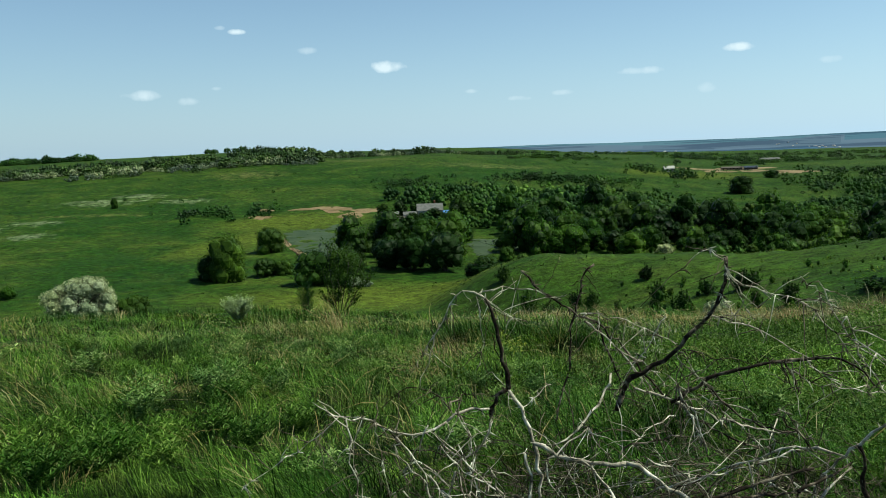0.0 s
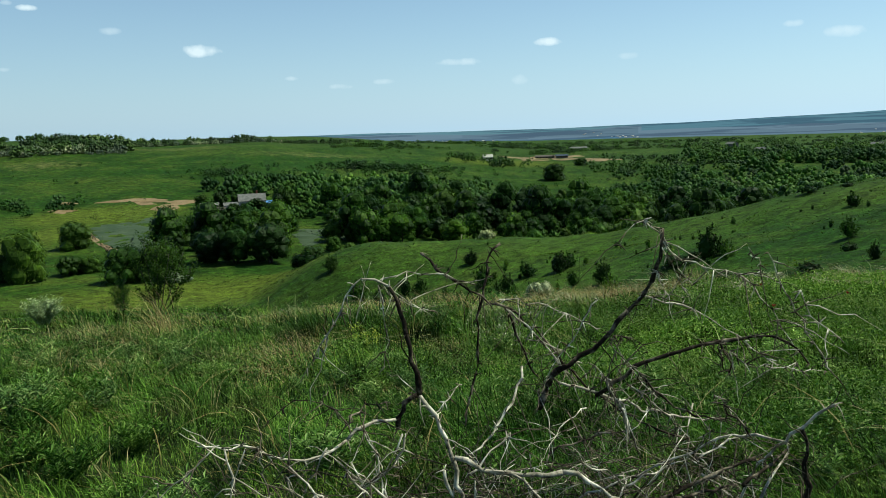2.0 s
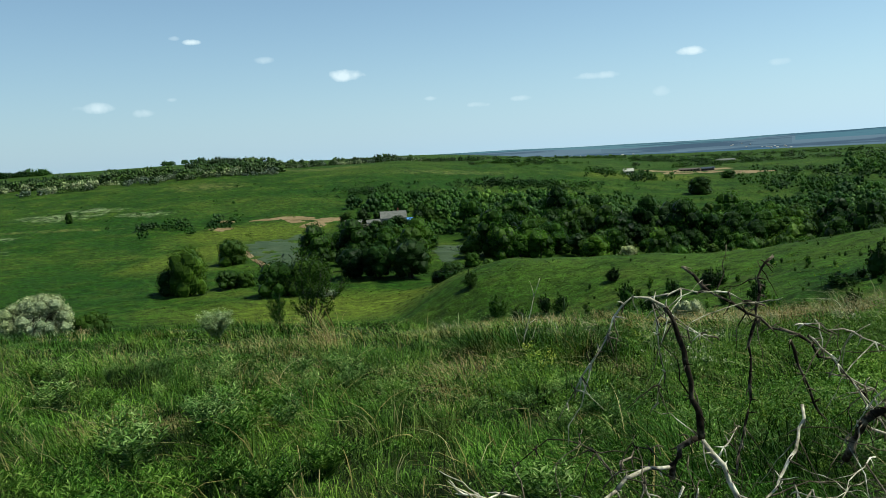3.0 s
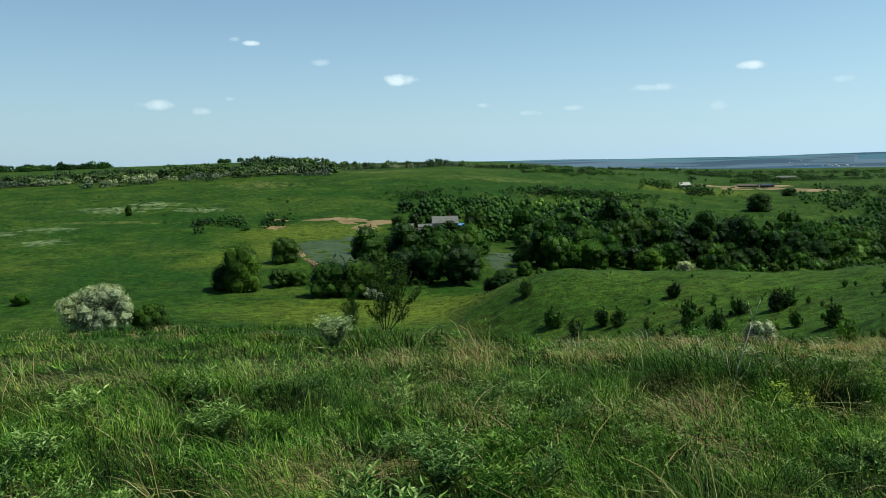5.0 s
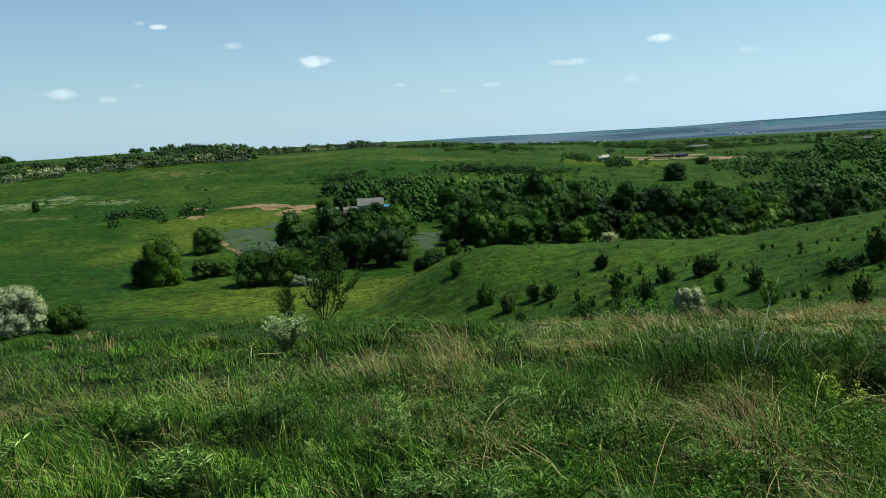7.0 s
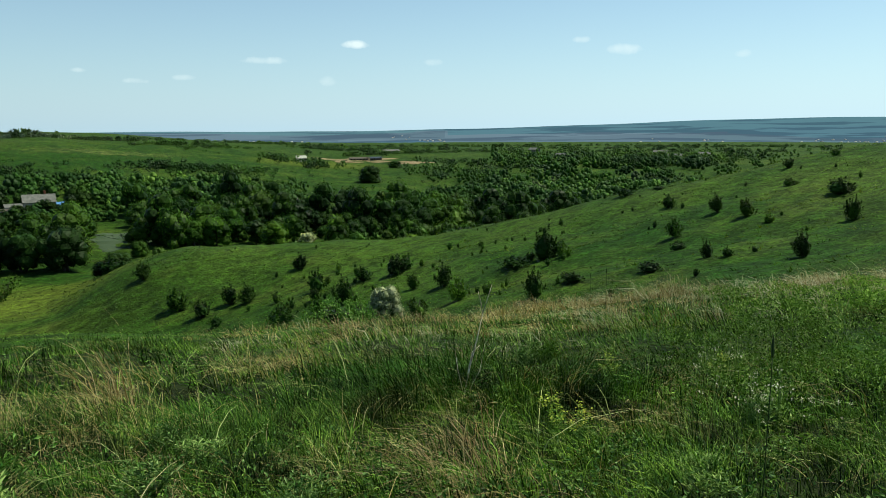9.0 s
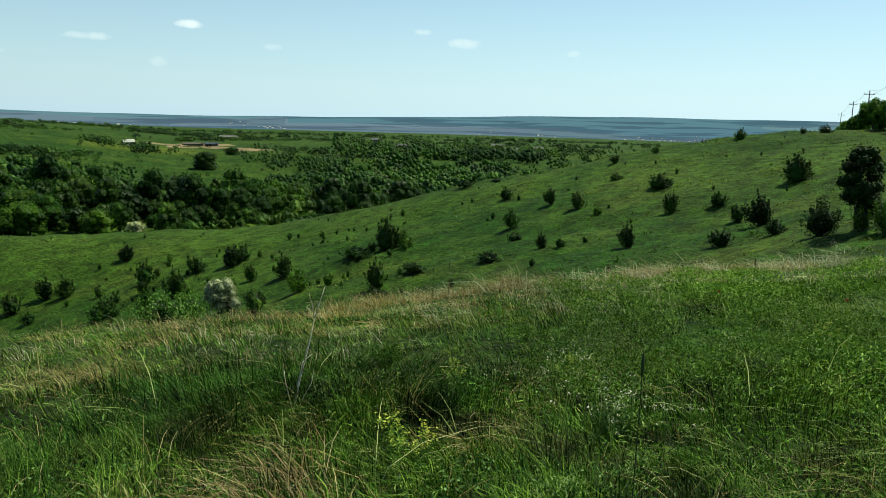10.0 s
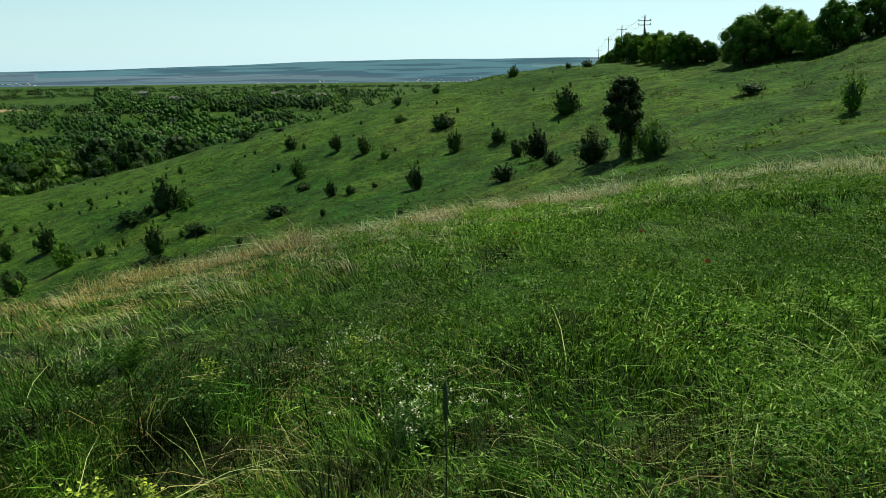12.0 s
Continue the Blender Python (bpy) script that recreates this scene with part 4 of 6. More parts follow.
def in_open(x, y):
    for cx, cy, a, b, turn in OPEN:
        c, n = math.cos(radians(turn)), math.sin(radians(turn))
        if (((x - cx) * c + (y - cy) * n) / a) ** 2 + (((y - cy) * c - (x - cx) * n) / b) ** 2 < 1:
            return True
    return False


def far_wood(name, label, spots, material, shapes, clearings=0.0, glades=False):
    rng = np.random.default_rng(len(spots))
    if glades:
        spots = [p for p in spots if not in_open(p[0], p[1])]
    if clearings:
        wave = [math.sin(x * 0.021 + 1.0) + math.sin(y * 0.034) + math.sin((x + y) * 0.015 + 2.0) for x, y, s, q in spots]
        spots = [p for p, v in zip(spots, wave) if v > clearings or rng.uniform() < 0.12]
    pieces = []
    for x, y, s, q in spots:
        v, f = shapes[int(rng.integers(len(shapes)))]
        a = rng.uniform(0, 6.28)
        c, n = math.cos(a), math.sin(a)
        w = np.stack([(v[:, 0] * c - v[:, 1] * n) * s, (v[:, 0] * n + v[:, 1] * c) * s, v[:, 2] * s * q], 1)
        pieces.append((w + [x, y, float(land(x, y)) - 0.2], f))
    v, f = joined(pieces)
    return tagged(new(name, mesh_of(name, v, f, material)), label, "trees", kind="stuff")


def row_of(b0, r0, b1, r1, count, size, seed, wide=6.0):
    """Spots along a line between two places given by bearing and range."""
    rng = np.random.default_rng(seed)
    out = []
    for _ in range(count):
        k = rng.uniform()
        x, y = at_bearing(b0 + (b1 - b0) * k, r0 + (r1 - r0) * k)
        out.append((x + rng.normal() * wide, y + rng.normal() * wide, rng.uniform(*size), rng.uniform(0.8, 1.15)))
    return out


shapes = [small_cloud(60 + k, 7, 7.4) for k in range(4)] + [small_cloud(66 + k, 6, 12, 130, 0.65, 12) for k in range(4)]
coarse = [small_cloud(80 + k, 7, 8, 50, 0.9, 9, OCTA) for k in range(2)] + [small_cloud(83 + k, 5.5, 12, 70, 0.9, 14, OCTA) for k in range(4)]
low_scrub = [small_cloud(90 + k, 5, 9, 70, 0.65, 8, OCTA) for k in range(4)]
far_wood("far_woods", "dense green woods and scrub on the valley side",
         belt(26, 46, 300, 400, 190, (.5, 1.15), 5, 4), LEAF_FAR, shapes, glades=True)
far_wood("far_woods", "green thickets between clearings further down the valley", belt(31, 52, 400, 540, 260, (.55, 1.05), 6, 4) + belt(31, 52, 540, 680, 90, (.45, .85), 9, 4), LEAF_FAR, shapes, 0.7, True)
far_wood("far_woods", "lighter green young trees among the valley woods", belt(3, 17, 292, 372, 36, (.55, .9), 33, 5) + belt(24, 46, 300, 410, 70, (.55, .9), 34, 5) + belt(31, 50, 410, 620, 60, (.5, .8), 35, 6), LEAF_FAR_LIGHT, shapes, 0.3, True)
far_wood("far_woods", "grey-green willows along the valley bottom", belt(14, 20, 285, 310, 12, (.6, .9), 36, 5) + belt(30, 44, 310, 420, 22, (.6, .9), 37, 6), LEAF_WILLOW, shapes, glades=True)
far_wood("far_woods", "darker clumps of trees among the valley woods",
         belt(3, 17, 296, 372, 110, (.55, 1.05), 3, 4) + belt(-4.5, 5, 316, 362, 48, (.55, 1.0), 4, 4) + belt(-5, 4, 272, 296, 26, (.45, .75), 14, 4) + belt(4, 16, 290, 330, 40, (.6, 1.1), 15, 5) + belt(25, 37, 340, 460, 110, (.5, 1.1), 16, 5) + belt(36, 50, 330, 520, 130, (.6, 1.2), 17, 5) + belt(17, 24, 300, 335, 30, (.5, .8), 18, 5), LEAF_FAR_DARK, shapes, 0.2, True)
undergrowth = [small_cloud(95 + k, 4.4, 10, 60, 0.65, 7, OCTA) for k in range(3)]
far_wood("undergrowth", "low green undergrowth filling the valley wood",
         belt(5, 37, 226, 300, 160, (.7, 1.2), 111, 4) + belt(3, 17, 296, 372, 140, (.7, 1.2), 112, 4) + belt(26, 46, 300, 400, 240, (.7, 1.3), 113, 4), LEAF_FAR, undergrowth, glades=True)
far_wood("undergrowth", "low green undergrowth between the further thickets", belt(31, 52, 400, 640, 340, (.8, 1.4), 114, 4), LEAF_FAR, undergrowth, 0.5, True)
far_wood("scrub", "strips of dense scrub across the far slope",
         row_of(5.6, 424, 9.1, 416, 34, (.5, .9), 101, 5) + row_of(9.1, 416, 13.8, 430, 34, (.5, .9), 102, 5) + row_of(8.3, 534, 13.9, 620, 34, (.35, .6), 103, 4)
         + row_of(14.0, 511, 18.6, 470, 34, (.5, 1.0), 104, 9) + row_of(-4.4, 399, -1.3, 383, 18, (.4, .7), 105, 5) + row_of(-1.3, 372, 4, 366, 22, (.5, .9), 106, 6)
         + row_of(25.5, 470, 30.4, 412, 44, (.7, 1.15), 107, 10) + row_of(27.1, 524, 33, 470, 34, (.6, 1.0), 108, 9) + row_of(19.5, 735, 26, 700, 34, (.5, .9), 109, 8) + row_of(15.6, 790, 19, 760, 24, (.5, .9), 110, 8), LEAF_FAR_DARK, low_scrub)
far_wood("scrub", "low dark scrub scattered on the far slope",
         belt(4, 15, 392, 440, 80, (.25, .5), 7) + belt(-5, 4, 380, 425, 34, (.25, .45), 8) + belt(-19, -12, 318, 348, 34, (.4, .75), 19) + belt(-32, 5, 330, 470, 60, (.12, .3), 20)
         + belt(8, 30, 380, 560, 70, (.2, .45), 21), LEAF_FAR_DARK, low_scrub)
far_wood("crest_bushes", "dark hawthorn hedge along the far crest",
         belt(-36, -25, 548, 582, 130, (.75, 1.2), 10) + belt(-25, -10.5, 526, 560, 130, (.55, 1.0), 40) + belt(-26, -16, 540, 575, 70, (.8, 1.25), 13) + belt(-15.8, -8.8, 505, 560, 120, (.7, 1.15), 11) + belt(-15, -9.5, 560, 590, 40, (1.0, 1.45), 22)
         + belt(-27, -17, 495, 516, 12, (.4, .7), 38) + row_of(-9, 600, -1, 690, 90, (.6, 1.05), 12, 12) + row_of(-1, 690, 7, 720, 70, (.35, .8), 39, 14), LEAF_CREST, coarse)
far_wood("crest_blossom", "whitish blossoming bushes in the far hedge",
         belt(-36, -25, 540, 552, 50, (.4, .8), 23) + belt(-25, -15, 514, 530, 44, (.35, .75), 41) + belt(-26, -17, 500, 514, 14, (.4, .7), 29) + belt(-15.5, -8.8, 498, 530, 60, (.4, .8), 24) + belt(-12, -9, 492, 502, 8, (.3, .5), 30) + row_of(-9, 590, 2, 680, 40, (.4, .7), 25, 6), LEAF_FAR_BLOOM, coarse)
lines = []
for b0, r0, b1, r1, count in ((5, 560, 12, 610, 60), (6, 900, 34, 980, 150), (22, 640, 33, 720, 70), (16, 760, 30, 800, 60), (30, 820, 46, 900, 80), (12, 1200, 50, 1350, 200), (20, 600, 23, 625, 20), (36, 700, 52, 760, 90), (40, 1000, 60, 1150, 110)):
    rng = np.random.default_rng(int(r0))
    for _ in range(count):
        k = rng.uniform()
        x, y = at_bearing(b0 + (b1 - b0) * k, r0 + (r1 - r0) * k + rng.normal() * 9)
        lines.append((x, y, rng.uniform(.35, .85), rng.uniform(0.6, 1.1)))
far_wood("tree_lines", "dark tree lines between the fields of the plateau", lines, LEAF_FAR_DARK, coarse)
far_wood("scattered_trees", "scattered trees and bushes on the plateau", belt(8, 55, 560, 1500, 170, (.3, .7), 26), LEAF_FAR, coarse)
far_wood("shelter_belt", "dark shelter belt on the far left skyline", belt(-36, -24.3, 985, 1015, 110, (0.95, 1.35), 27) + belt(-17, -14.2, 1000, 1010, 22, (.8, 1.0), 28), LEAF_FAR_DARK, coarse)

# ---------------------------------------------------------------- bushes on the slope across the gully
SLOPE = "bushes on the grassy slope"
bushes = [
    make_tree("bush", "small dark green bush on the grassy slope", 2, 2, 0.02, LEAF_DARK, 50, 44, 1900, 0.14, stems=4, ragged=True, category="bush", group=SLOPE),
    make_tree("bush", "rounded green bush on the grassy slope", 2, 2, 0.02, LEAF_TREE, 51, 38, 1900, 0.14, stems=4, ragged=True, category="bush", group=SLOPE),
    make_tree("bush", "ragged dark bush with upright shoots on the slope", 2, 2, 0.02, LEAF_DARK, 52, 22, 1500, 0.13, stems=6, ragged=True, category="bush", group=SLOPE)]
near_slope = [(41.6, 97.6, 3.3, 4.0), (43.6, 98.0, 2.6, 3.4), (37.8, 100.0, 2.2, 2.9), (31.8, 101.8, 2.5, 2.5), (34.2, 118.4, 1.6, 2.0), (34.2, 104.0, 1.5, 1.3), (32.1, 90.8, 2.9, 2.6), (28.4, 91.1, 2.2, 1.9), (38.2, 83.9, 2.6, 2.2), (40.0, 79.3, 2.2, 1.9), (36.2, 68.8, 2.5, 2.3), (39.0, 67.8, 1.7, 1.6), (37.9, 57.6, 2.2, 1.8), (35.9, 54.4, 0.8, 2.3), (42.1, 57.6, 1.3, 3.1), (47.3, 75.5, 1.0, 3.5), (51.2, 71.7, 1.8, 2.0), (49.8, 76.0, 1.5, 1.6)]
mid_slope = [(45.7, 51.7, 0.8, 2.0), (58.9, 62.4, 2.2, 2.0), (54.6, 57.6, 1.3, 2.2), (49.9, 49.2, 1.3, 1.0), (50.1, 47.3, 0.9, 1.1), (52.0, 46.1, 0.8, 0.8), (49.9, 39.9, 1.6, 1.3), (64.6, 55.3, 1.1, 1.3), (66.8, 59.9, 2.6, 2.8), (68.5, 65.6, 1.7, 1.5), (72.5, 77.7, 1.9, 2.0), (66.6, 47.5, 3.0, 2.1), (76.5, 56.2, 1.5, 2.8), (68.0, 43.3, 1.5, 2.0), (59.4, 36.2, 2.0, 2.0), (54.9, 31.7, 2.1, 2.0), (50.1, 28.1, 1.2, 1.6), (48.1, 30.8, 1.7, 2.1), (77.6, 40.6, 2.7, 2.7), (109.0, 65.1, 2.0, 2.1), (114.8, 58.4, 1.3, 1.4), (115.8, 55.5, 1.1, 1.9)]
left_slope = [(15.2, 117.8, 3.6, 3.6), (17.8, 111.1, 3.2, 3.6), (12.7, 134.9, 2.4, 2.6), (9.9, 165, 3.0, 6.5), (22.4, 113.0, 3.7, 3.3), (24.3, 110.8, 2.4, 2.4), (18.2, 102.2, 1.5, 2.2), (30.0, 96.6, 2.6, 2.2), (34.6, 118.0, 2.0, 2.1), (38.0, 99.9, 2.0, 2.8), (26.6, 103.6, 1.9, 1.9), (23.7, 90.5, 2.0, 2.7), (98.6, 72.6, 1.2, 1.6), (92.0, 75.0, 1.8, 2.4), (82.1, 67.0, 0.9, 1.7), (80, 95, 1.2, 3.4), (84, 92, 1.0, 2.6)]
rest = [(50.5, 74.5, 3.2, 2.7), (52.2, 73.4, 1.6, 2.0), (29.7, 65.0, 2.8, 3.0), (26.0, 78.9, 2.2, 3.4), (23.4, 89.8, 1.8, 4.0), (28.6, 76.5, 1.8, 2.6)]
small = belt(14, 62, 46, 140, 84, (0.25, 0.65), 53) + belt(12, 36, 62, 118, 90, (0.4, 0.95), 66)
slope_spots = [(x, y, w / 2 * 0.76, min(1.8, max(0.35, 1.12 * h / w))) for x, y, h, w in near_slope + mid_slope + left_slope + rest]
for n, p in enumerate(bushes):
    put(p, slope_spots[n::3])
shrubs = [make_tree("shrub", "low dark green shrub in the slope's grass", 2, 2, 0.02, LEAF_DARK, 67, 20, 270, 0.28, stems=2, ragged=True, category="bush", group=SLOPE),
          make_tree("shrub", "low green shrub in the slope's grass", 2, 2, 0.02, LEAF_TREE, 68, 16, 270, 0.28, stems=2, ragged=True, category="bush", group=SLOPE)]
for n, p in enumerate(shrubs):
    put(p, small[n::2])
tall = make_tree("tree", "slender dark young tree above the bushes", 5.3, 2.5, 0.6, LEAF_DARK, 54, 34, 3200, 0.14, thick=0.10, lobe=0.72, group="slope trees", top=0.7)
put(tall, [(46.1, 21.3, 1.0, 1.0)])
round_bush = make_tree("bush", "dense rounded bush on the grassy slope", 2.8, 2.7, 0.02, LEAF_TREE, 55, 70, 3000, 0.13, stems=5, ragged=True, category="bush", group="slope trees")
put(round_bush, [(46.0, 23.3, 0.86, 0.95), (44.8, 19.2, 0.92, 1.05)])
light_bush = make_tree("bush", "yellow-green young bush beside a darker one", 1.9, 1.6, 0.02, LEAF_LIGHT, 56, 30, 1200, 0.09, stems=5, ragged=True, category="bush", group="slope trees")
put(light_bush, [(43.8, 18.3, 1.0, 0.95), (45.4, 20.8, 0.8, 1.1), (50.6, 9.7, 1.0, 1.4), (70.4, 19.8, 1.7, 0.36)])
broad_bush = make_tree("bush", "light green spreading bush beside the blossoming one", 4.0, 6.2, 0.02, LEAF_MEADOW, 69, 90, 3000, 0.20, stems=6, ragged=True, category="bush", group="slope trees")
put(broad_bush, [(22.3, 66.3, 1.0, 1.15), (24.6, 67.6, 0.6, 1.3)])
ridge_light = make_tree("tree", "light green leafy tree in the clump on the ridge", 6.4, 7.6, 0.0, LEAF_SAPLING, 65, 60, 4600, 0.30, lobe=0.5, stems=3, group="ridge clump", heart=LEAF_TREE, loose=0.9, slim=0.5)
ridge_tree = make_tree("tree", "broad leafy tree in the clump on the ridge", 6.6, 8.4, 0.0, LEAF_HEDGE, 57, 60, 4600, 0.30, lobe=0.5, stems=3, group="ridge clump", heart=LEAF_TREE, loose=0.9, slim=0.5)
put(ridge_light, [(93.8, 26.2, 0.82, 1.05), (91.5, 18.6, 0.45, 0.9), (104.8, 33.6, 0.42, 0.9)])
put(ridge_tree, [(96.4, 24.6, 0.8, 1.15), (94.0, 21.6, 0.66, 1.25), (94.6, 17.6, 0.74, 1.2), (98.8, 14.4, 0.78, 1.05), (103.0, 11.6, 0.7, 0.95), (105.0, 36.6, 0.6, 1.0)])
ridge_dark = make_tree("bush", "dark wind-shaped thicket beside the power pole", 5.2, 7.6, 0.0, LEAF_HEDGE, 58, 64, 4400, 0.29, stems=5, lobe=0.5, category="bush", group="ridge clump", loose=0.9, slim=0.5, heart=LEAF_HEDGE)
put(ridge_dark, [(121.5, 51.0, 0.78, 1.1), (127.0, 55.5, 0.7, 0.95), (134.0, 60.0, 0.66, 0.9), (115.8, 46.6, 0.84, 1.15), (111.0, 42.6, 0.84, 1.2), (107.0, 39.4, 0.78, 1.15), (104.0, 36.8, 0.82, 1.12), (105.0, 34.0, 0.6, 1.0), (97.4, 26.8, 0.55, 1.1), (95.4, 20.0, 0.6, 1.2), (99.0, 17.0, 0.5, 1.0)])


def far_village():
    """Pale houses of the villages far out on the plain."""
    rng = np.random.default_rng(71)
    v, f = [], []
    for b0, b1, r0, r1, count in ((25.5, 27.5, 2900, 3500, 9), (23.5, 25, 3300, 3700, 5), (12.5, 14, 3100, 3500, 7), (16, 17, 3000, 3300, 3), (52, 60, 2700, 3500, 26), (60, 66, 2800, 3300, 14), (41, 50, 2600, 3400, 7)):
        for _ in range(count):
            x, y = at_bearing(rng.uniform(b0, b1), rng.uniform(r0, r1))
            w, d, h = rng.uniform(4, 10), rng.uniform(4, 7), rng.uniform(1.0, 3.4)
            z = float(plain_height(x, y)) - 2
            k = len(v)
            v += [(x + sx * w / 2, y + sy * d / 2, z + q) for q in (0, h + 2) for sx, sy in ((-1, -1), (1, -1), (1, 1), (-1, 1))] + [(x - w / 2, y, z + h + 3.2), (x + w / 2, y, z + h + 3.2)]
            f += [tuple(k + i for i in q) for q in ((0, 1, 5, 4), (1, 2, 6, 5), (2, 3, 7, 6), (3, 0, 4, 7), (4, 5, 9, 8), (6, 7, 8, 9), (5, 6, 9, 9), (7, 4, 8, 8))]
    f = [q if q[2] != q[3] else (q[0], q[1], q[2], q[2]) for q in f]
    tri = [t for q in f for t in ((q[0], q[1], q[2]), (q[0], q[2], q[3])) if len(set(t)) == 3]
    tagged(new("far_village", mesh_of("far_village", v, tri, PLASTER)), "tiny pale houses of a far village on the plain", "village", kind="stuff")


far_village()


# ---------------------------------------------------------------- close plants
def blades(x, y, h, w, way, lean, rng, steps=4):
    """Grass blades as tapered, bent strips. All inputs are arrays of one length."""
    n = len(x)
    k = np.linspace(0, 1, steps)
    base = np.stack([x, y, land(x, y) - 0.02], 1)
    d = np.stack([np.cos(way), np.sin(way), np.zeros(n)], 1)
    side_a = way + np.pi / 2 + rng.normal(size=n) * 0.9
    s = np.stack([np.cos(side_a), np.sin(side_a), 0.25 * rng.normal(size=n)], 1)
    pts = base[:, None] + (h * (1 - 0.32 * np.minimum(lean, 1.4)))[:, None, None] * (np.sin(k * 1.45) / math.sin(1.45))[None, :, None] * [0, 0, 1] + (h * lean)[:, None, None] * (k ** 2)[None, :, None] * d[:, None]
    droop = np.maximum(lean - 0.6, 0) * h * 0.35
    pts[:, :, 2] -= droop[:, None] * (k ** 3)[None]
    width = w[:, None] * (1 - k[:-1] ** 1.5 * 0.75)[None]
    left = pts[:, :-1] - s[:, None] * width[..., None] / 2
    right = pts[:, :-1] + s[:, None] * width[..., None] / 2
    v = np.concatenate([np.stack([left, right], 2).reshape(n, -1, 3), pts[:, -1:]], 1)
    m = v.shape[1]
    f = []
    for i in range(steps - 2):
        f += [(2 * i, 2 * i + 1, 2 * i + 3), (2 * i, 2 * i + 3, 2 * i + 2)]
    f.append((m - 3, m - 2, m - 1))
    f = (np.arange(n)[:, None, None] * m + np.array(f)[None]).reshape(-1, 3)
    return v.reshape(-1, 3), f


def ring(b0, b1, r0, r1, count, rng):
    b, r = np.radians(rng.uniform(b0, b1, count)), np.sqrt(rng.uniform(r0 * r0, r1 * r1, count))
    return 0.6 + r * np.sin(b), 0.2 + r * np.cos(b)


def lump(x, y, scale, seed=0.0):
    """A slow wave between 0 and 1 that makes the sward uneven."""
    v = np.sin(x * scale + seed) * np.sin(y * scale * 1.13 + seed * 2 + 1) + np.sin((x + y) * scale * 0.63 + seed) * 0.7 + np.sin((x * 0.7 - y) * scale * 1.7 + 3 * seed) * 0.5
    return np.clip(0.5 + v * 0.32, 0, 1)


def grass(name, label, material, b0, b1, r0, r1, count, h, w, lean, seed, steps=4, clump=0.0, scale=2.2, wind=2.9, spread=0.8, tuft=24, at=None):
    """A sward of tufts: every tuft a fan of blades, combed by the wind."""
    rng = np.random.default_rng(seed)
    m = max(1, count // tuft)
    if at:
        a, q = rng.uniform(0, 6.28, m), np.sqrt(rng.uniform(0, 1, m))
        cx, cy = at[0] + at[2] * q * np.cos(a), at[1] + at[3] * q * np.sin(a)
    else:
        cx, cy = ring(b0, b1, r0, r1, m, rng)
    if clump:
        keep = rng.uniform(size=m) < np.clip(lump(cx, cy, scale, seed) * 2.4 - clump, 0.04, 1)
        cx, cy = cx[keep], cy[keep]
        m = len(cx)
    far = np.hypot(cx, cy)
    wide = (0.045 + 0.0055 * far) * rng.uniform(0.6, 1.5, m)
    tall = rng.uniform(0.5, 1.3, m) * (0.34 + 0.55 * lump(cx, cy, 1.1, 0.4) + 0.65 * lump(cx, cy, 3.4, 1.7))
    turn = wind + 2.6 * (lump(cx, cy, 0.9, 0.7) - 0.5) + 1.6 * (lump(cx, cy, 2.7, 1.9) - 0.5) + rng.normal(size=m) * spread
    k = np.repeat(np.arange(m), tuft)
    n = len(k)
    dx, dy = rng.normal(size=n), rng.normal(size=n)
    x, y = cx[k] + dx * wide[k], cy[k] + dy * wide[k]
    vx, vy = np.cos(turn)[k] + 0.40 * dx + 0.28 * rng.normal(size=n), np.sin(turn)[k] + 0.40 * dy + 0.28 * rng.normal(size=n)
    hh = rng.uniform(*h, n) * tall[k]
    v, f = blades(x, y, hh, rng.uniform(*w, n), np.arctan2(vy, vx), rng.uniform(*lean, n), rng, steps)
    return tagged(new(name, mesh_of(name, v, f, material)), label, "grass", kind="stuff")


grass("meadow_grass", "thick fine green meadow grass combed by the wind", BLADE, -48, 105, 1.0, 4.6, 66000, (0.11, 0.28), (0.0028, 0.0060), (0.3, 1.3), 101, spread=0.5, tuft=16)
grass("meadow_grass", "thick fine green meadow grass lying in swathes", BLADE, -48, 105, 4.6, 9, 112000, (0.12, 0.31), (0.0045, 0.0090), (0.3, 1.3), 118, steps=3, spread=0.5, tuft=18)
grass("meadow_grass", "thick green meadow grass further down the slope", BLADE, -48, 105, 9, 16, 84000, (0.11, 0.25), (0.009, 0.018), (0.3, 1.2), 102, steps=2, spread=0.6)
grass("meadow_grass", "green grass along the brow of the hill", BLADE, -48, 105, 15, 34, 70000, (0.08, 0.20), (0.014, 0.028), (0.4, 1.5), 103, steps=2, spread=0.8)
grass("meadow_grass", "green meadow grass along the walked path", BLADE, 105, 312, 0.9, 6, 30000, (0.10, 0.28), (0.004, 0.008), (0.6, 1.9), 119, steps=3, spread=0.5)
grass("meadow_grass", "short green grass beside the dead branches", BLADE, 0, 360, 0.0, 1.05, 6000, (0.10, 0.26), (0.0025, 0.005), (0.6, 1.9), 128, steps=3, spread=0.5)
grass("slope_grass", "rough green tussocks on the slope across the gully", SLOPE_BLADE, 8, 100, 36, 130, 40000, (0.08, 0.24), (0.025, 0.06), (0.4, 1.5), 104, steps=3)
grass("slope_grass", "low tussocks mottling the slope across the gully", TUSSOCK, 8, 100, 34, 150, 72000, (0.16, 0.40), (0.07, 0.18), (0.5, 1.5), 150, steps=2, tuft=10, clump=0.9, scale=0.4)
grass("slope_grass", "low tussocks mottling the near side of the valley", TUSSOCK, -42, 12, 90, 330, 72000, (0.22, 0.5), (0.12, 0.34), (0.5, 1.6), 151, steps=2, tuft=8, clump=0.8, scale=0.14)
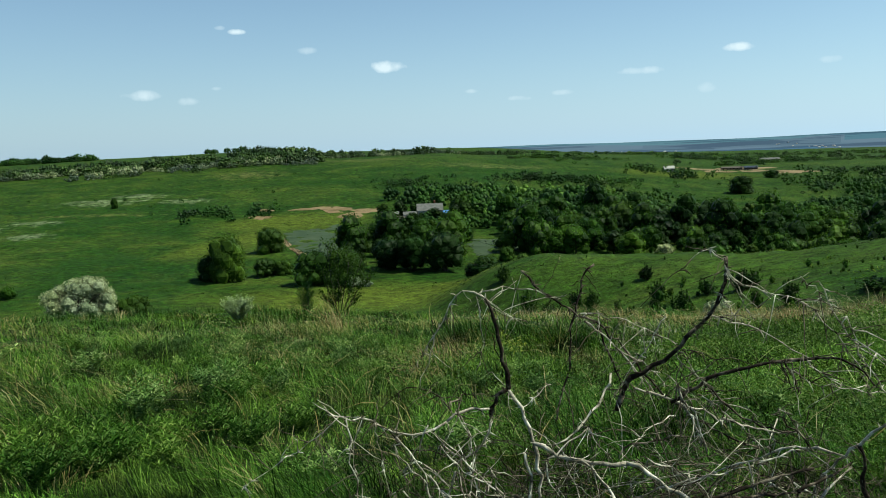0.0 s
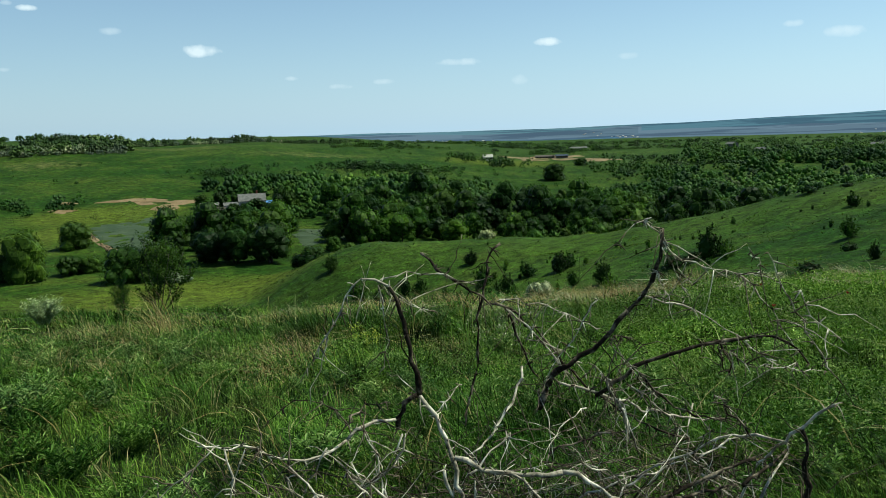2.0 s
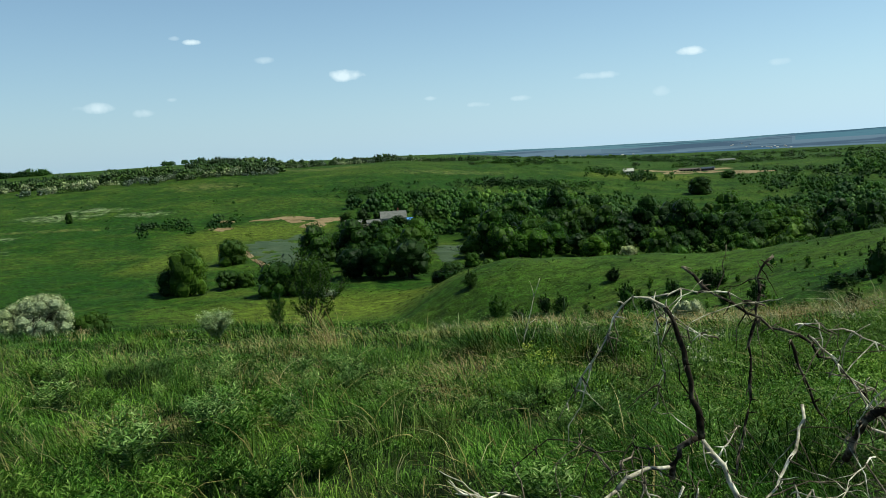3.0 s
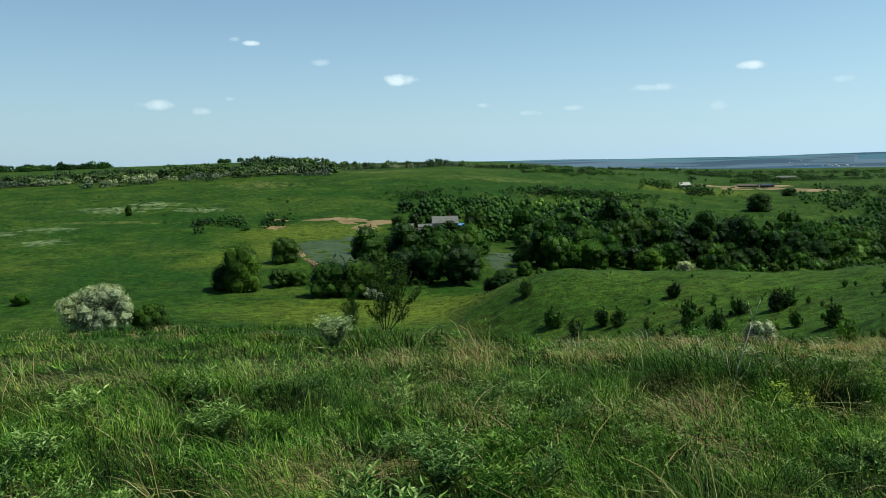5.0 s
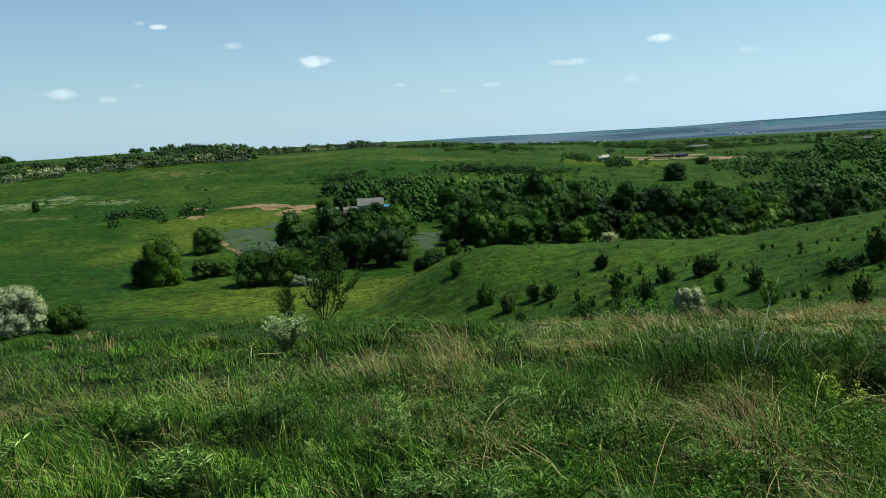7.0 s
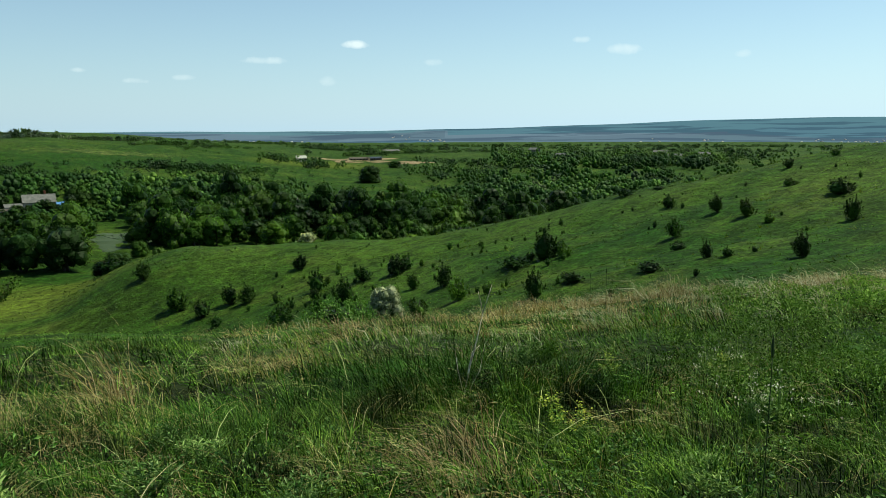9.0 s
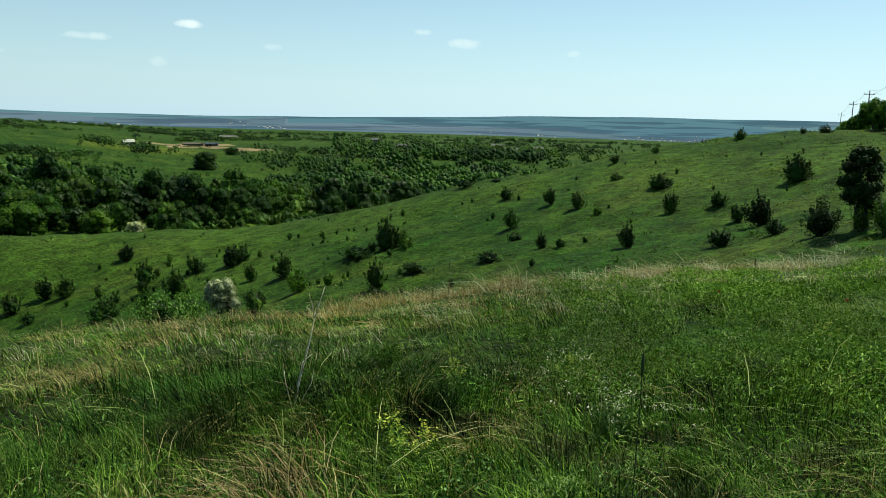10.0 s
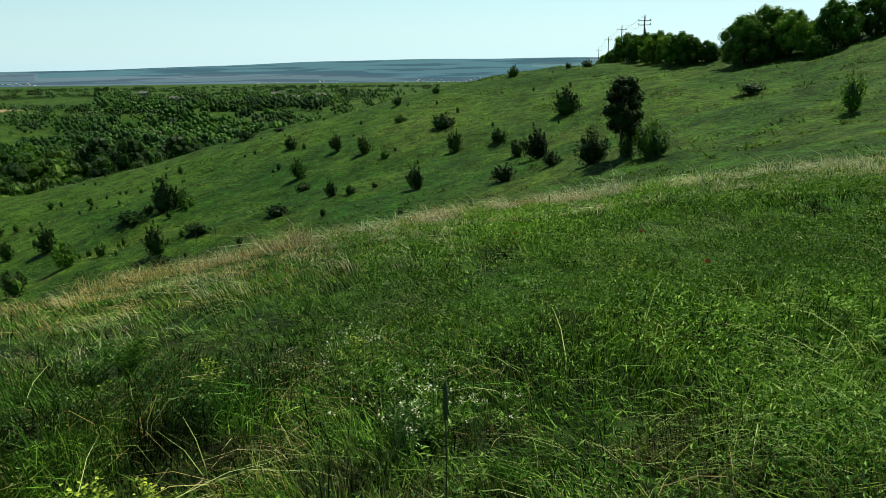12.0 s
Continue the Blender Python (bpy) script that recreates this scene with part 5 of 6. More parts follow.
grass("slope_grass", "low tussocks mottling the far slope", TUSSOCK, -40, 30, 330, 600, 36000, (0.3, 0.6), (0.25, 0.6), (0.6, 1.8), 152, steps=2, tuft=8, clump=0.8, scale=0.09)
grass("tall_grass", "dark green coarse grass in tufts", COARSE, -48, 105, 1.6, 15, 12000, (0.20, 0.40), (0.004, 0.009), (0.4, 1.6), 105, clump=1.4, scale=0.9)
grass("tall_grass", "lush dark green grass in patches", COARSE, -48, 105, 1.4, 9, 26000, (0.16, 0.36), (0.003, 0.007), (0.2, 1.2), 112, clump=1.2, scale=1.7, spread=1.2)
grass("dry_grass", "dry straw-coloured stalks among the green grass", STRAW, -48, 42, 1.2, 13, 4800, (0.24, 0.46), (0.004, 0.008), (0.5, 1.5), 106, spread=0.8, tuft=6, clump=0.6, scale=1.1)
grass("dry_grass", "matted straw-coloured dead grass close to the ground", STRAW, -48, 38, 1.4, 9, 9000, (0.20, 0.42), (0.003, 0.006), (0.7, 1.7), 107, clump=1.25, scale=1.9, spread=0.6)
grass("feather_grass", "long pale feather-grass stems bent by the wind", PALE, -48, 105, 1.3, 14, 2600, (0.26, 0.50), (0.003, 0.006), (0.8, 1.7), 108, tuft=4, spread=0.6)
grass("feather_grass", "pale matted feather grass lying in swathes", PALE, 38, 105, 5.0, 13, 11000, (0.20, 0.40), (0.003, 0.006), (0.9, 1.8), 113, clump=1.25, scale=0.9, spread=0.35)
grass("feather_grass", "fine pale-green feather grass combed by the wind", FEATHER, 50, 108, 4.4, 13, 30000, (0.16, 0.34), (0.004, 0.008), (0.7, 1.5), 153, steps=3, clump=0.35, scale=0.8, spread=0.3, tuft=14)
grass("feather_grass", "long pale feather grass streaming in the wind", FEATHER, 0, 0, 0, 0, 700, (0.28, 0.50), (0.003, 0.0055), (1.0, 1.8), 159, at=(6.6, 3.9, 1.7, 1.2), spread=0.25, tuft=12)
grass("rusty_grass", "rust-coloured seeding grass along the brow", RUSTY, 0, 0, 0, 0, 4200, (0.30, 0.55), (0.005, 0.010), (0.5, 1.6), 109, steps=3, at=(13.2, 16.6, 4.2, 1.9))
grass("rusty_grass", "rust-coloured seeding grass further along the brow", RUSTY, 0, 0, 0, 0, 4200, (0.28, 0.52), (0.006, 0.011), (0.5, 1.6), 155, steps=3, at=(18.5, 13.4, 3.6, 2.2))
grass("seeding_grass", "whitish seeding grass along the brow", SEED_HEAD, 25, 100, 13, 27, 8000, (0.32, 0.60), (0.006, 0.012), (0.5, 1.5), 110, steps=3, clump=0.9, scale=0.45, spread=0.5)
grass("seeding_grass", "bleached seeding grass on the brow's edge", SEED_HEAD, 34, 88, 16, 28, 8000, (0.30, 0.62), (0.007, 0.015), (0.5, 1.6), 126, steps=3, spread=0.5)
grass("rusty_grass", "brownish seeding grass thin along the brow", RUSTY, 14, 40, 13, 19, 2000, (0.18, 0.34), (0.006, 0.011), (0.5, 1.6), 156, steps=3, clump=0.5, scale=0.7, spread=0.6, tuft=8)
grass("dry_grass", "straw-coloured grass thin along the brow", STRAW, 8, 40, 13, 19, 2000, (0.18, 0.34), (0.006, 0.011), (0.5, 1.6), 158, steps=3, clump=0.5, scale=0.9, spread=0.6, tuft=8)
grass("dry_grass", "bleached seeding grass below the brow", SEED_HEAD, 6, 30, 10, 18, 1300, (0.20, 0.36), (0.006, 0.011), (0.6, 1.7), 157, steps=3, clump=1.1, scale=0.8, spread=0.5, tuft=10)
grass("dry_grass", "pale dry stems along the brow", STRAW, -45, 100, 13, 27, 5000, (0.20, 0.42), (0.005, 0.010), (0.4, 1.5), 111, steps=3, clump=0.9, scale=0.6, spread=0.8)
grass("tall_grass", "dark upright grass along the brow", COARSE, -46, 6, 11, 26, 9000, (0.13, 0.30), (0.010, 0.020), (0.1, 0.8), 154, steps=3, clump=0.5, scale=0.5, tuft=10)
grass("tall_grass", "clump of dark upright sword-like leaves", COARSE, 0, 0, 0, 0, 1300, (0.26, 0.50), (0.007, 0.012), (0.3, 1.3), 114, at=(3.4, 8.9, 1.5, 1.0), tuft=9)
grass("tall_grass", "stand of dark upright sword-like leaves", COARSE, 0, 0, 0, 0, 2400, (0.22, 0.40), (0.008, 0.014), (0.1, 0.9), 160, at=(3.6, 9.8, 1.3, 1.0), tuft=10)
grass("tall_grass", "stand of dark upright leaves by a dry stalk", COARSE, 0, 0, 0, 0, 1600, (0.20, 0.38), (0.007, 0.012), (0.1, 0.9), 161, at=(2.8, 8.4, 1.1, 0.7), tuft=10)
grass("dry_grass", "long bleached blades arching over the green grass", STRAW, -48, 104, 2.2, 6, 420, (0.34, 0.62), (0.004, 0.008), (0.9, 1.9), 162, steps=6, tuft=2, spread=1.4)
grass("dry_grass", "long pale blades arching over the grass further off", PALE, -48, 104, 6, 12, 560, (0.40, 0.66), (0.006, 0.010), (0.9, 1.9), 163, steps=5, tuft=2, spread=1.4)
# darker grass material here stands in for shade under the heap
grass("tall_grass", "grass grown up through the dead branches, dark for the shade under them", COARSE, 0, 0, 0, 0, 9000, (0.18, 0.40), (0.003, 0.007), (0.2, 1.1), 172, at=(3.1, 0.7, 1.7, 0.9), tuft=12)
grass("tall_grass", "dark green grass behind the dead branches", COARSE, 0, 0, 0, 0, 6000, (0.18, 0.38), (0.004, 0.008), (0.2, 1.1), 173, at=(4.0, 2.2, 1.6, 0.9), tuft=12)
grass("tall_grass", "dark green grass between dead tussocks", COARSE, 0, 0, 0, 0, 6000, (0.18, 0.38), (0.003, 0.007), (0.3, 1.4), 146, at=(0.2, 7.6, 1.7, 1.7), tuft=12)
grass("tall_grass", "patch of lush dark green grass", COARSE, 0, 0, 0, 0, 7000, (0.20, 0.42), (0.004, 0.009), (0.3, 1.3), 129, at=(3.9, 8.3, 1.7, 1.2), tuft=12)
grass("rusty_grass", "tuft of rust-coloured dry grass", RUSTY, 0, 0, 0, 0, 120, (0.2, 0.45), (0.002, 0.004), (0.5, 1.8), 117, at=(-0.9, 4.8, 0.4, 0.3))
grass("rusty_grass", "tuft of rust-coloured dry grass", RUSTY, 0, 0, 0, 0, 70, (0.35, 0.7), (0.004, 0.007), (0.3, 1.1), 127, at=(0.4, 9.6, 0.3, 0.25))
for seed, x, y, rx, ry, material in ((140, -0.1, 8.1, 0.8, 0.6, STRAW), (141, 0.5, 6.6, 0.5, 0.35, STRAW), (142, 0.2, 7.4, 0.6, 0.4, RUSTY), (143, 2.1, 5.5, 0.35, 0.25, STRAW), (144, 2.3, 6.5, 0.4, 0.3, RUSTY), (145, -0.4, 9.4, 0.6, 0.4, STRAW), (164, -0.8, 9.2, 0.5, 0.4, RUSTY), (165, 0.35, 8.9, 0.6, 0.4, STRAW), (166, 1.6, 6.9, 0.5, 0.3, STRAW), (167, 2.2, 5.9, 0.35, 0.3, RUSTY), (168, 0.3, 9.9, 0.4, 0.4, RUSTY), (169, 2.8, 11.6, 0.8, 0.5, STRAW), (170, 4.6, 10.9, 0.5, 0.4, RUSTY), (171, 0.3, 6.3, 0.4, 0.3, STRAW)):
    grass("dry_grass", "tussock of bleached and browned dead grass", material, 0, 0, 0, 0, 210, (0.20, 0.46), (0.003, 0.006), (0.5, 2.2), seed, at=(x, y, rx, ry), spread=0.7, tuft=14)
for seed, x, y, rx, ry in ((120, -0.30, 4.95, 0.55, 0.30), (121, -0.62, 4.40, 0.30, 0.20), (122, -3.6, 8.7, 0.9, 0.4), (125, 5.0, 4.4, 0.7, 0.5)):
    grass("dry_grass", "flattened mat of bleached straw", STRAW if seed < 123 else PALE, 0, 0, 0, 0, 700 if seed < 123 else 260, (0.18, 0.36), (0.002, 0.0045), (1.5, 2.8), seed, at=(x, y, rx, ry), spread=0.3, tuft=10)


def leaf_layer(label, r0, r1, count, size, low, high, seed, b0=-48, b1=105, material=LEAF_SPECK, slim=0.5, loose=0.55, cover=-0.75):
    """Small herb leaves strewn through the sward, in patches."""
    rng = np.random.default_rng(seed)
    x, y = ring(b0, b1, r0, r1, count, rng)
    keep = rng.uniform(size=count) < np.clip(lump(x, y, 1.5, 0.9) * 1.3 + lump(x, y, 4.1, 2.2) * 0.9 + cover, 0.03, 1)
    x, y = x[keep], y[keep]
    z = land(x, y) + rng.uniform(low, high, len(x)) * (0.5 + lump(x, y, 2.6, 1.2))
    v, f = leaves(np.stack([x, y, z], 1), np.tile([-0.3, -0.2, 1.0], (len(x), 1)), size, rng, slim, loose)
    return tagged(new("herb_leaves", mesh_of("herb_leaves", v, f, material)), label, "wild plants", kind="stuff")


leaf_layer("small bright leaves of meadow herbs in the grass", 1.2, 4.5, 26000, 0.020, 0.04, 0.22, 130)
leaf_layer("small green herb leaves beside the walked path", 0.9, 5, 26000, 0.022, 0.04, 0.20, 133, 105, 312)
leaf_layer("small green leaves of meadow herbs among the blades", 4.5, 9, 52000, 0.026, 0.06, 0.24, 131)
leaf_layer("fresh green herb leaves in patches of the meadow", 2.6, 7, 9000, 0.036, 0.08, 0.24, 137, -48, 36, LEAF_MEADOW, 0.28, 0.9, -0.8)
leaf_layer("fresh green herb leaves in patches below the meadow", 7, 13, 8000, 0.048, 0.10, 0.26, 138, -48, 34, LEAF_MEADOW, 0.28, 0.9, -0.8)
leaf_layer("narrow fresh green leaves of herbs thick in the grass", 2.4, 6, 34000, 0.034, 0.08, 0.24, 134, 36, 105, LEAF_MEADOW, 0.26, 0.9, -0.45)
leaf_layer("narrow fresh green leaves of herbs across the slope", 6, 11, 66000, 0.044, 0.10, 0.26, 135, 34, 105, LEAF_MEADOW, 0.26, 0.9, -0.35)
leaf_layer("fresh green herb leaves below the brow", 11, 18, 62000, 0.062, 0.10, 0.26, 136, 40, 105, LEAF_MEADOW, 0.26, 0.9, -0.4)
leaf_layer("small green herb leaves towards the brow", 9, 20, 32000, 0.032, 0.08, 0.28, 132)


def herb(name, label, material, seed, stems=14, tall=0.40, leaf=0.034, spread=0.5, slim=0.34, head=None, pairs=16, group="", category="wild plant", lift=0.6):
    """A leafy plant: arching stems set with leaves, with a head of bracts where it has one."""
    rng = np.random.default_rng(seed)
    ob = new(name)
    wood_bits, at, way, tips = [], [], [], []
    for _ in range(stems):
        a, h = rng.uniform(0, 6.28), tall * rng.uniform(0.65, 1.1)
        out = spread * tall * rng.uniform(0.25, 1.0)
        k = np.linspace(0, 1, 5)[:, None]
        pts = np.array([math.cos(a), math.sin(a), 0]) * (0.02 + out * k ** 1.6) + np.array([0, 0, h]) * k + rng.normal(size=(5, 3)) * 0.008 * k
        wood_bits.append(tube(pts[::2], np.linspace(0.0035, 0.0015, 3), 3))
        u = np.linspace(0.12, 1.0, pairs * 2)
        p = np.stack([np.interp(u, k[:, 0], pts[:, c]) for c in range(3)], 1)
        ang = np.arange(len(u)) * 2.4 + rng.uniform(0, 6)
        d = np.stack([np.cos(ang), np.sin(ang), np.full(len(u), lift)], 1)
        at.append(p + d * leaf * 0.45)
        way.append(d)
        tips.append(pts[-1])
    at, way = np.concatenate(at), unit(np.concatenate(way))
    n = len(at)
    size = (leaf * rng.uniform(0.7, 1.3, n))[:, None]
    side = unit(np.cross(way, [0, 0, 1.0]) + 0.35 * rng.normal(size=(n, 3)))
    up = unit(np.cross(side, way))
    v = np.stack([at - way * size * 0.5, at + side * size * slim * 0.5 + up * size * 0.08, at + way * size * 0.5 - up * size * 0.1, at - side * size * slim * 0.5 + up * size * 0.08], 1).reshape(-1, 3)
    q = np.arange(n)[:, None] * 4
    tagged(part("stem", mesh_of("stem", *joined(wood_bits), LEAF_HERB), ob), kind="stuff")
    part("foliage", mesh_of("foliage", v, np.concatenate([q + [0, 1, 2], q + [0, 2, 3]]), material), ob)
    if head:
        tips = np.array(tips)
        pt = np.repeat(tips, 16, 0) + rng.normal(size=(len(tips) * 16, 3)) * [0.02, 0.02, 0.03]
        tagged(part("flower_head", mesh_of("flower_head", *leaves(pt, np.tile([0, 0, 1.0], (len(pt), 1)), 0.028, rng, 0.7), head), ob), kind="stuff")
    return tagged(ob, label, category, group)


HERBS = "leafy weeds in the grass"
weed_a = herb("weed", "leafy grey-green weed in the grass", LEAF_GREY, 201, stems=24, tall=0.32, leaf=0.064, spread=0.8, slim=0.28, pairs=13, group=HERBS)
weed_b = herb("weed", "bushy fresh-green weed with narrow leaves", LEAF_HERB, 202, stems=26, tall=0.28, leaf=0.062, slim=0.22, spread=0.75, pairs=13, group=HERBS, lift=0.8)
weed_c = herb("weed", "low dark green broad-leaved weed", LEAF_HERB, 203, stems=20, tall=0.20, leaf=0.044, slim=0.42, spread=1.1, pairs=10, group=HERBS, lift=0.4)
weed_d = herb("weed", "upright sprig of pale green leaves", LEAF_GREY, 204, stems=12, tall=0.36, leaf=0.060, spread=0.55, slim=0.30, pairs=13, group=HERBS, lift=0.8)
known = [(0.1, 4.2, 0.9), (0.38, 4.1, 0.8), (0.72, 4.2, 0.8), (1.4, 4.7, 0.7), (0.45, 6.7, 0.9), (-2.74, 7.3, 1.2), (-2.3, 7.0, 1.2), (-2.5, 7.15, 1.1), (-3.1, 6.1, 1.0), (-2.6, 4.9, 1.0), (-0.3, 3.5, 1.3), (-0.55, 3.7, 1.2), (-0.1, 3.2, 1.2), (-0.6, 2.6, 1.1), (-0.3, 6.6, 1.2), (6.1, 1.7, 1.0), (6.35, 1.55, 1.0), (5.0, 9.2, 1.3), (4.6, 9.0, 1.3), (4.3, 8.6, 1.2), (-1.69, 5.5, 1.1), (-1.25, 5.6, 1.0), (0.14, 4.75, 1.2), (0.5, 4.6, 1.1), (0.35, 3.3, 1.0), (0.55, 3.2, 0.9), (1.0, 3.35, 1.0), (1.95, 4.0, 1.0), (2.2, 3.5, 1.0), (-2.6, 4.6, 1.0), (-2.3, 4.2, 0.9), (-0.2, 1.6, 1.2), (-0.7, 1.9, 1.1), (-1.1, 1.5, 1.0), (0.8, 2.3, 1.2), (1.2, 2.1, 1.0), (1.4, 2.6, 1.0), (2.4, 2.0, 1.0), (3.0, 2.4, 1.0), (3.2, 3.6, 1.1), (2.6, 3.2, 1.0), (1.6, 1.5, 0.9), (-0.3, 7.5, 1.0), (3.6, 2.9, 1.0)]
rng = np.random.default_rng(210)
wx, wy = ring(-45, 100, 1.6, 8, 520, rng)
trodden = [(2.4, -2.8), (1.9, -2.0), (1.3, -1.2), (0.6, -0.5), (0, 0), (-0.35, 0.8), (-0.2, 1.8), (0.3, 2.4), (0.8, 3.0), (1.6, 3.6)]
weed_spots = [(x, y, s, 1.0) for x, y, s in known if min(math.hypot(x - a, y - b) for a, b in trodden) > 0.75] + [(float(x), float(y), float(s), 1.0) for x, y, s, q in zip(wx, wy, rng.uniform(0.5, 0.9, 520), lump(wx, wy, 1.3, 2.0)) if q > 0.5 and min(math.hypot(x - a, y - b) for a, b in ((-0.1, 8.1), (0.5, 6.6), (0.2, 7.4), (2.2, 6.0))) > 0.6 and min(math.hypot(x - a, y - b) for a, b in trodden) > 0.75]
for n, p in enumerate((weed_a, weed_b, weed_d, weed_c)):
    put(p, weed_spots[n::4])
low_spots = [(-0.8, 2.4), (-0.5, 2.1), (-0.2, 2.3), (0.1, 2.2), (0.05, 1.9), (0.45, 2.0), (0.35, 2.5), (0.55, 2.9), (-0.15, 1.6), (-0.45, 1.7), (0.2, 2.75), (-0.3, 2.7), (0.85, 2.6), (0.4, 3.6), (0.5, 4.7), (1.15, 3.15)]
put(weed_b, [(x, y, 1.05 + 0.05 * (n % 5), 1.0) for n, (x, y) in enumerate(low_spots)], False)
spurge = herb("spurge", "yellow-green flowering spurge in the grass", LEAF_HERB, 205, stems=9, tall=0.48, leaf=0.045, spread=0.3, head=LEAF_YELLOW, group="yellow flowers")
put(spurge, [(3.05, 6.3, 0.8, 1.0), (3.22, 6.25, 0.8, 1.0), (6.9, 9.0, 0.8, 1.0), (4.6, 7.6, 0.8, 1.0), (5.3, 6.9, 0.8, 1.0), (8.0, 6.0, 0.8, 1.0)])
silver = herb("silver_bush", "low silvery grey-leaved bush on the brow", LEAF_SAGE, 206, stems=150, tall=0.64, leaf=0.066, spread=0.60, slim=0.42, pairs=17, category="bush", group="silver bushes")
put(silver, [(-1.85, 12.2, 0.86, 0.95)])


def sapling():
    """The young tree on the brow: upright forking stems, leafy all along."""
    rng = np.random.default_rng(220)
    ob = new("sapling")
    bits, at = [], []
    def grow(p, d, length, thick, depth):
        k = np.linspace(0, 1, 6)[:, None]
        pts = p + d * length * k + np.array([0, 0, 0.18 * length]) * k ** 2 + rng.normal(size=(6, 3)) * 0.02 * length * k
        bits.append(tube(pts, np.linspace(thick, thick * 0.4, 6), 5))
        m = int(length * (85 if depth else 26))
        u = rng.uniform(0.12 if depth else 0.3, 1.0, m)
        q = np.stack([np.interp(u, k[:, 0], pts[:, c]) for c in range(3)], 1)
        at.append(q + rng.normal(size=(m, 3)) * 0.045)
        if depth < 2:
            for _ in range(5 if depth == 0 else 3):
                s = pts[int(rng.integers(1, 5))]
                a = rng.uniform(0, 6.28)
                grow(s, unit(d + np.array([math.cos(a), math.sin(a), 0.25]) * 0.75), length * rng.uniform(0.35, 0.55), thick * 0.5, depth + 1)
    for lean, h in (((-0.16, 0.0), 1.75), ((0.02, 0.05), 1.5), ((0.50, 0.0), 1.5), ((-0.34, 0.1), 1.1), ((0.26, -0.1), 1.45), ((0.80, 0.1), 1.25)):
        grow(np.array([lean[0] * 0.15, 0, -0.05]), unit(np.array([lean[0], lean[1], 1.0])), h, 0.014, 0)
    at = np.concatenate(at)
    part("stem", mesh_of("stem", *joined(bits), BARK, True), ob)
    part("foliage", mesh_of("foliage", *leaves(at, rng.normal(size=at.shape) + [0, 0, 0.6], 0.056, rng, 0.6), LEAF_SAPLING), ob)
    return tagged(ob, "young leafy tree with forking stems on the brow", "sapling")


sap = sapling()
sap.matrix_basis = stand(-3.15, 35.0, 1.72, turn=0, sink=-0.15)
copy_thing(sap, stand(-4.6, 34.6, 0.5, turn=120))


def stalk(name, label, points, radii, material, branches, x, y, head=None, category="stalk", group=""):
    ob = new(name)
    part("stem", mesh_of("stem", *tube(points, radii, 6), material, True), ob)
    for b in branches:
        part("twig", mesh_of("twig", *tube(b, np.linspace(radii[-1] * 1.2, radii[-1] * 0.5, len(b)), 4), material, True), ob)
    if head:
        z0, z1, r = head
        part("seed_head", mesh_of("seed_head", *tube([(points[-1][0], points[-1][1], z) for z in np.linspace(z0, z1, 6)], r * np.array([0.5, 1, 1.05, 0.95, 0.7, 0.15]), 7), SPIKE, True), ob)
    ob.matrix_basis = pose(x, y, float(land(x, y)), 0, 0, 0)
    return tagged(ob, label, category, group)


stalk("dead_stalk", "forked dead grey weed stalk standing in the grass", [(-0.16, 0, 0), (-0.08, 0, 0.35), (0.0, 0, 0.62), (0.05, 0, 0.82)], [0.007, 0.006, 0.005, 0.004], DEADWOOD,
      [[(0.05, 0, 0.80), (0.03, 0, 0.92), (0.0, 0, 1.02)], [(0.05, 0, 0.82), (0.10, 0, 0.95), (0.14, 0, 1.06)], [(-0.1, 0, 0.3), (0.0, 0.1, 0.45), (0.08, 0.1, 0.5)], [(-0.14, 0, 0.1), (-0.2, 0, 0.35), (-0.22, 0, 0.5)], [(-0.12, 0, 0.1), (0.02, 0, 0.3), (0.10, 0.05, 0.52)]], 3.3, 7.8)
for x, y, h in ((3.07, 4.61, 1.0), (8.0, 12.2, 0.95), (8.25, 12.1, 1.0), (9.5, 7.6, 0.8), (7.6, 3.4, 0.55)):
    stalk("seed_spike", "upright stem with a dark green seed spike", [(0, 0, 0), (0.01, 0, h * 0.4), (0.015, 0, h * 0.8), (0.012, 0, h * 0.9)], [0.003, 0.0025, 0.0025, 0.0025], SPIKE, [], x, y, (h * 0.885, h * 1.0, 0.0072), "wild plant", "seed spikes")


def poppy(x, y, tall):
    rng = np.random.default_rng(int(x * 100))
    ob = new("poppy")
    part("stem", mesh_of("stem", *tube([(0, 0, 0), (0.01, 0, tall * 0.5), (0.02, 0.01, tall)], [0.003, 0.0025, 0.002], 4), LEAF_HERB), ob)
    for k in range(4):
        a = k * math.pi / 2 + 0.3
        c, s = math.cos(a), math.sin(a)
        v = [(0.02, 0.01, tall)] + [(0.02 + 0.022 * (c * u - s * w), 0.01 + 0.022 * (s * u + c * w), tall + z) for u, w, z in ((0.5, -0.7, 0.016), (1.0, -0.45, 0.03), (1.1, 0.0, 0.034), (1.0, 0.45, 0.03), (0.5, 0.7, 0.016))]
        part("petal", mesh_of("petal", v, [(0, i, i + 1) for i in range(1, 5)], RED_PETAL), ob)
    ob.matrix_basis = pose(x, y, float(land(x, y)), 0, 0, rng.uniform(0, 360))
    return tagged(ob, "red poppy in the grass", "flower", "poppies")


for x, y, h in ((7.7, 5.25, 0.34), (9.6, 8.1, 0.32), (9.9, 6.6, 0.3)):
    poppy(x, y, h)


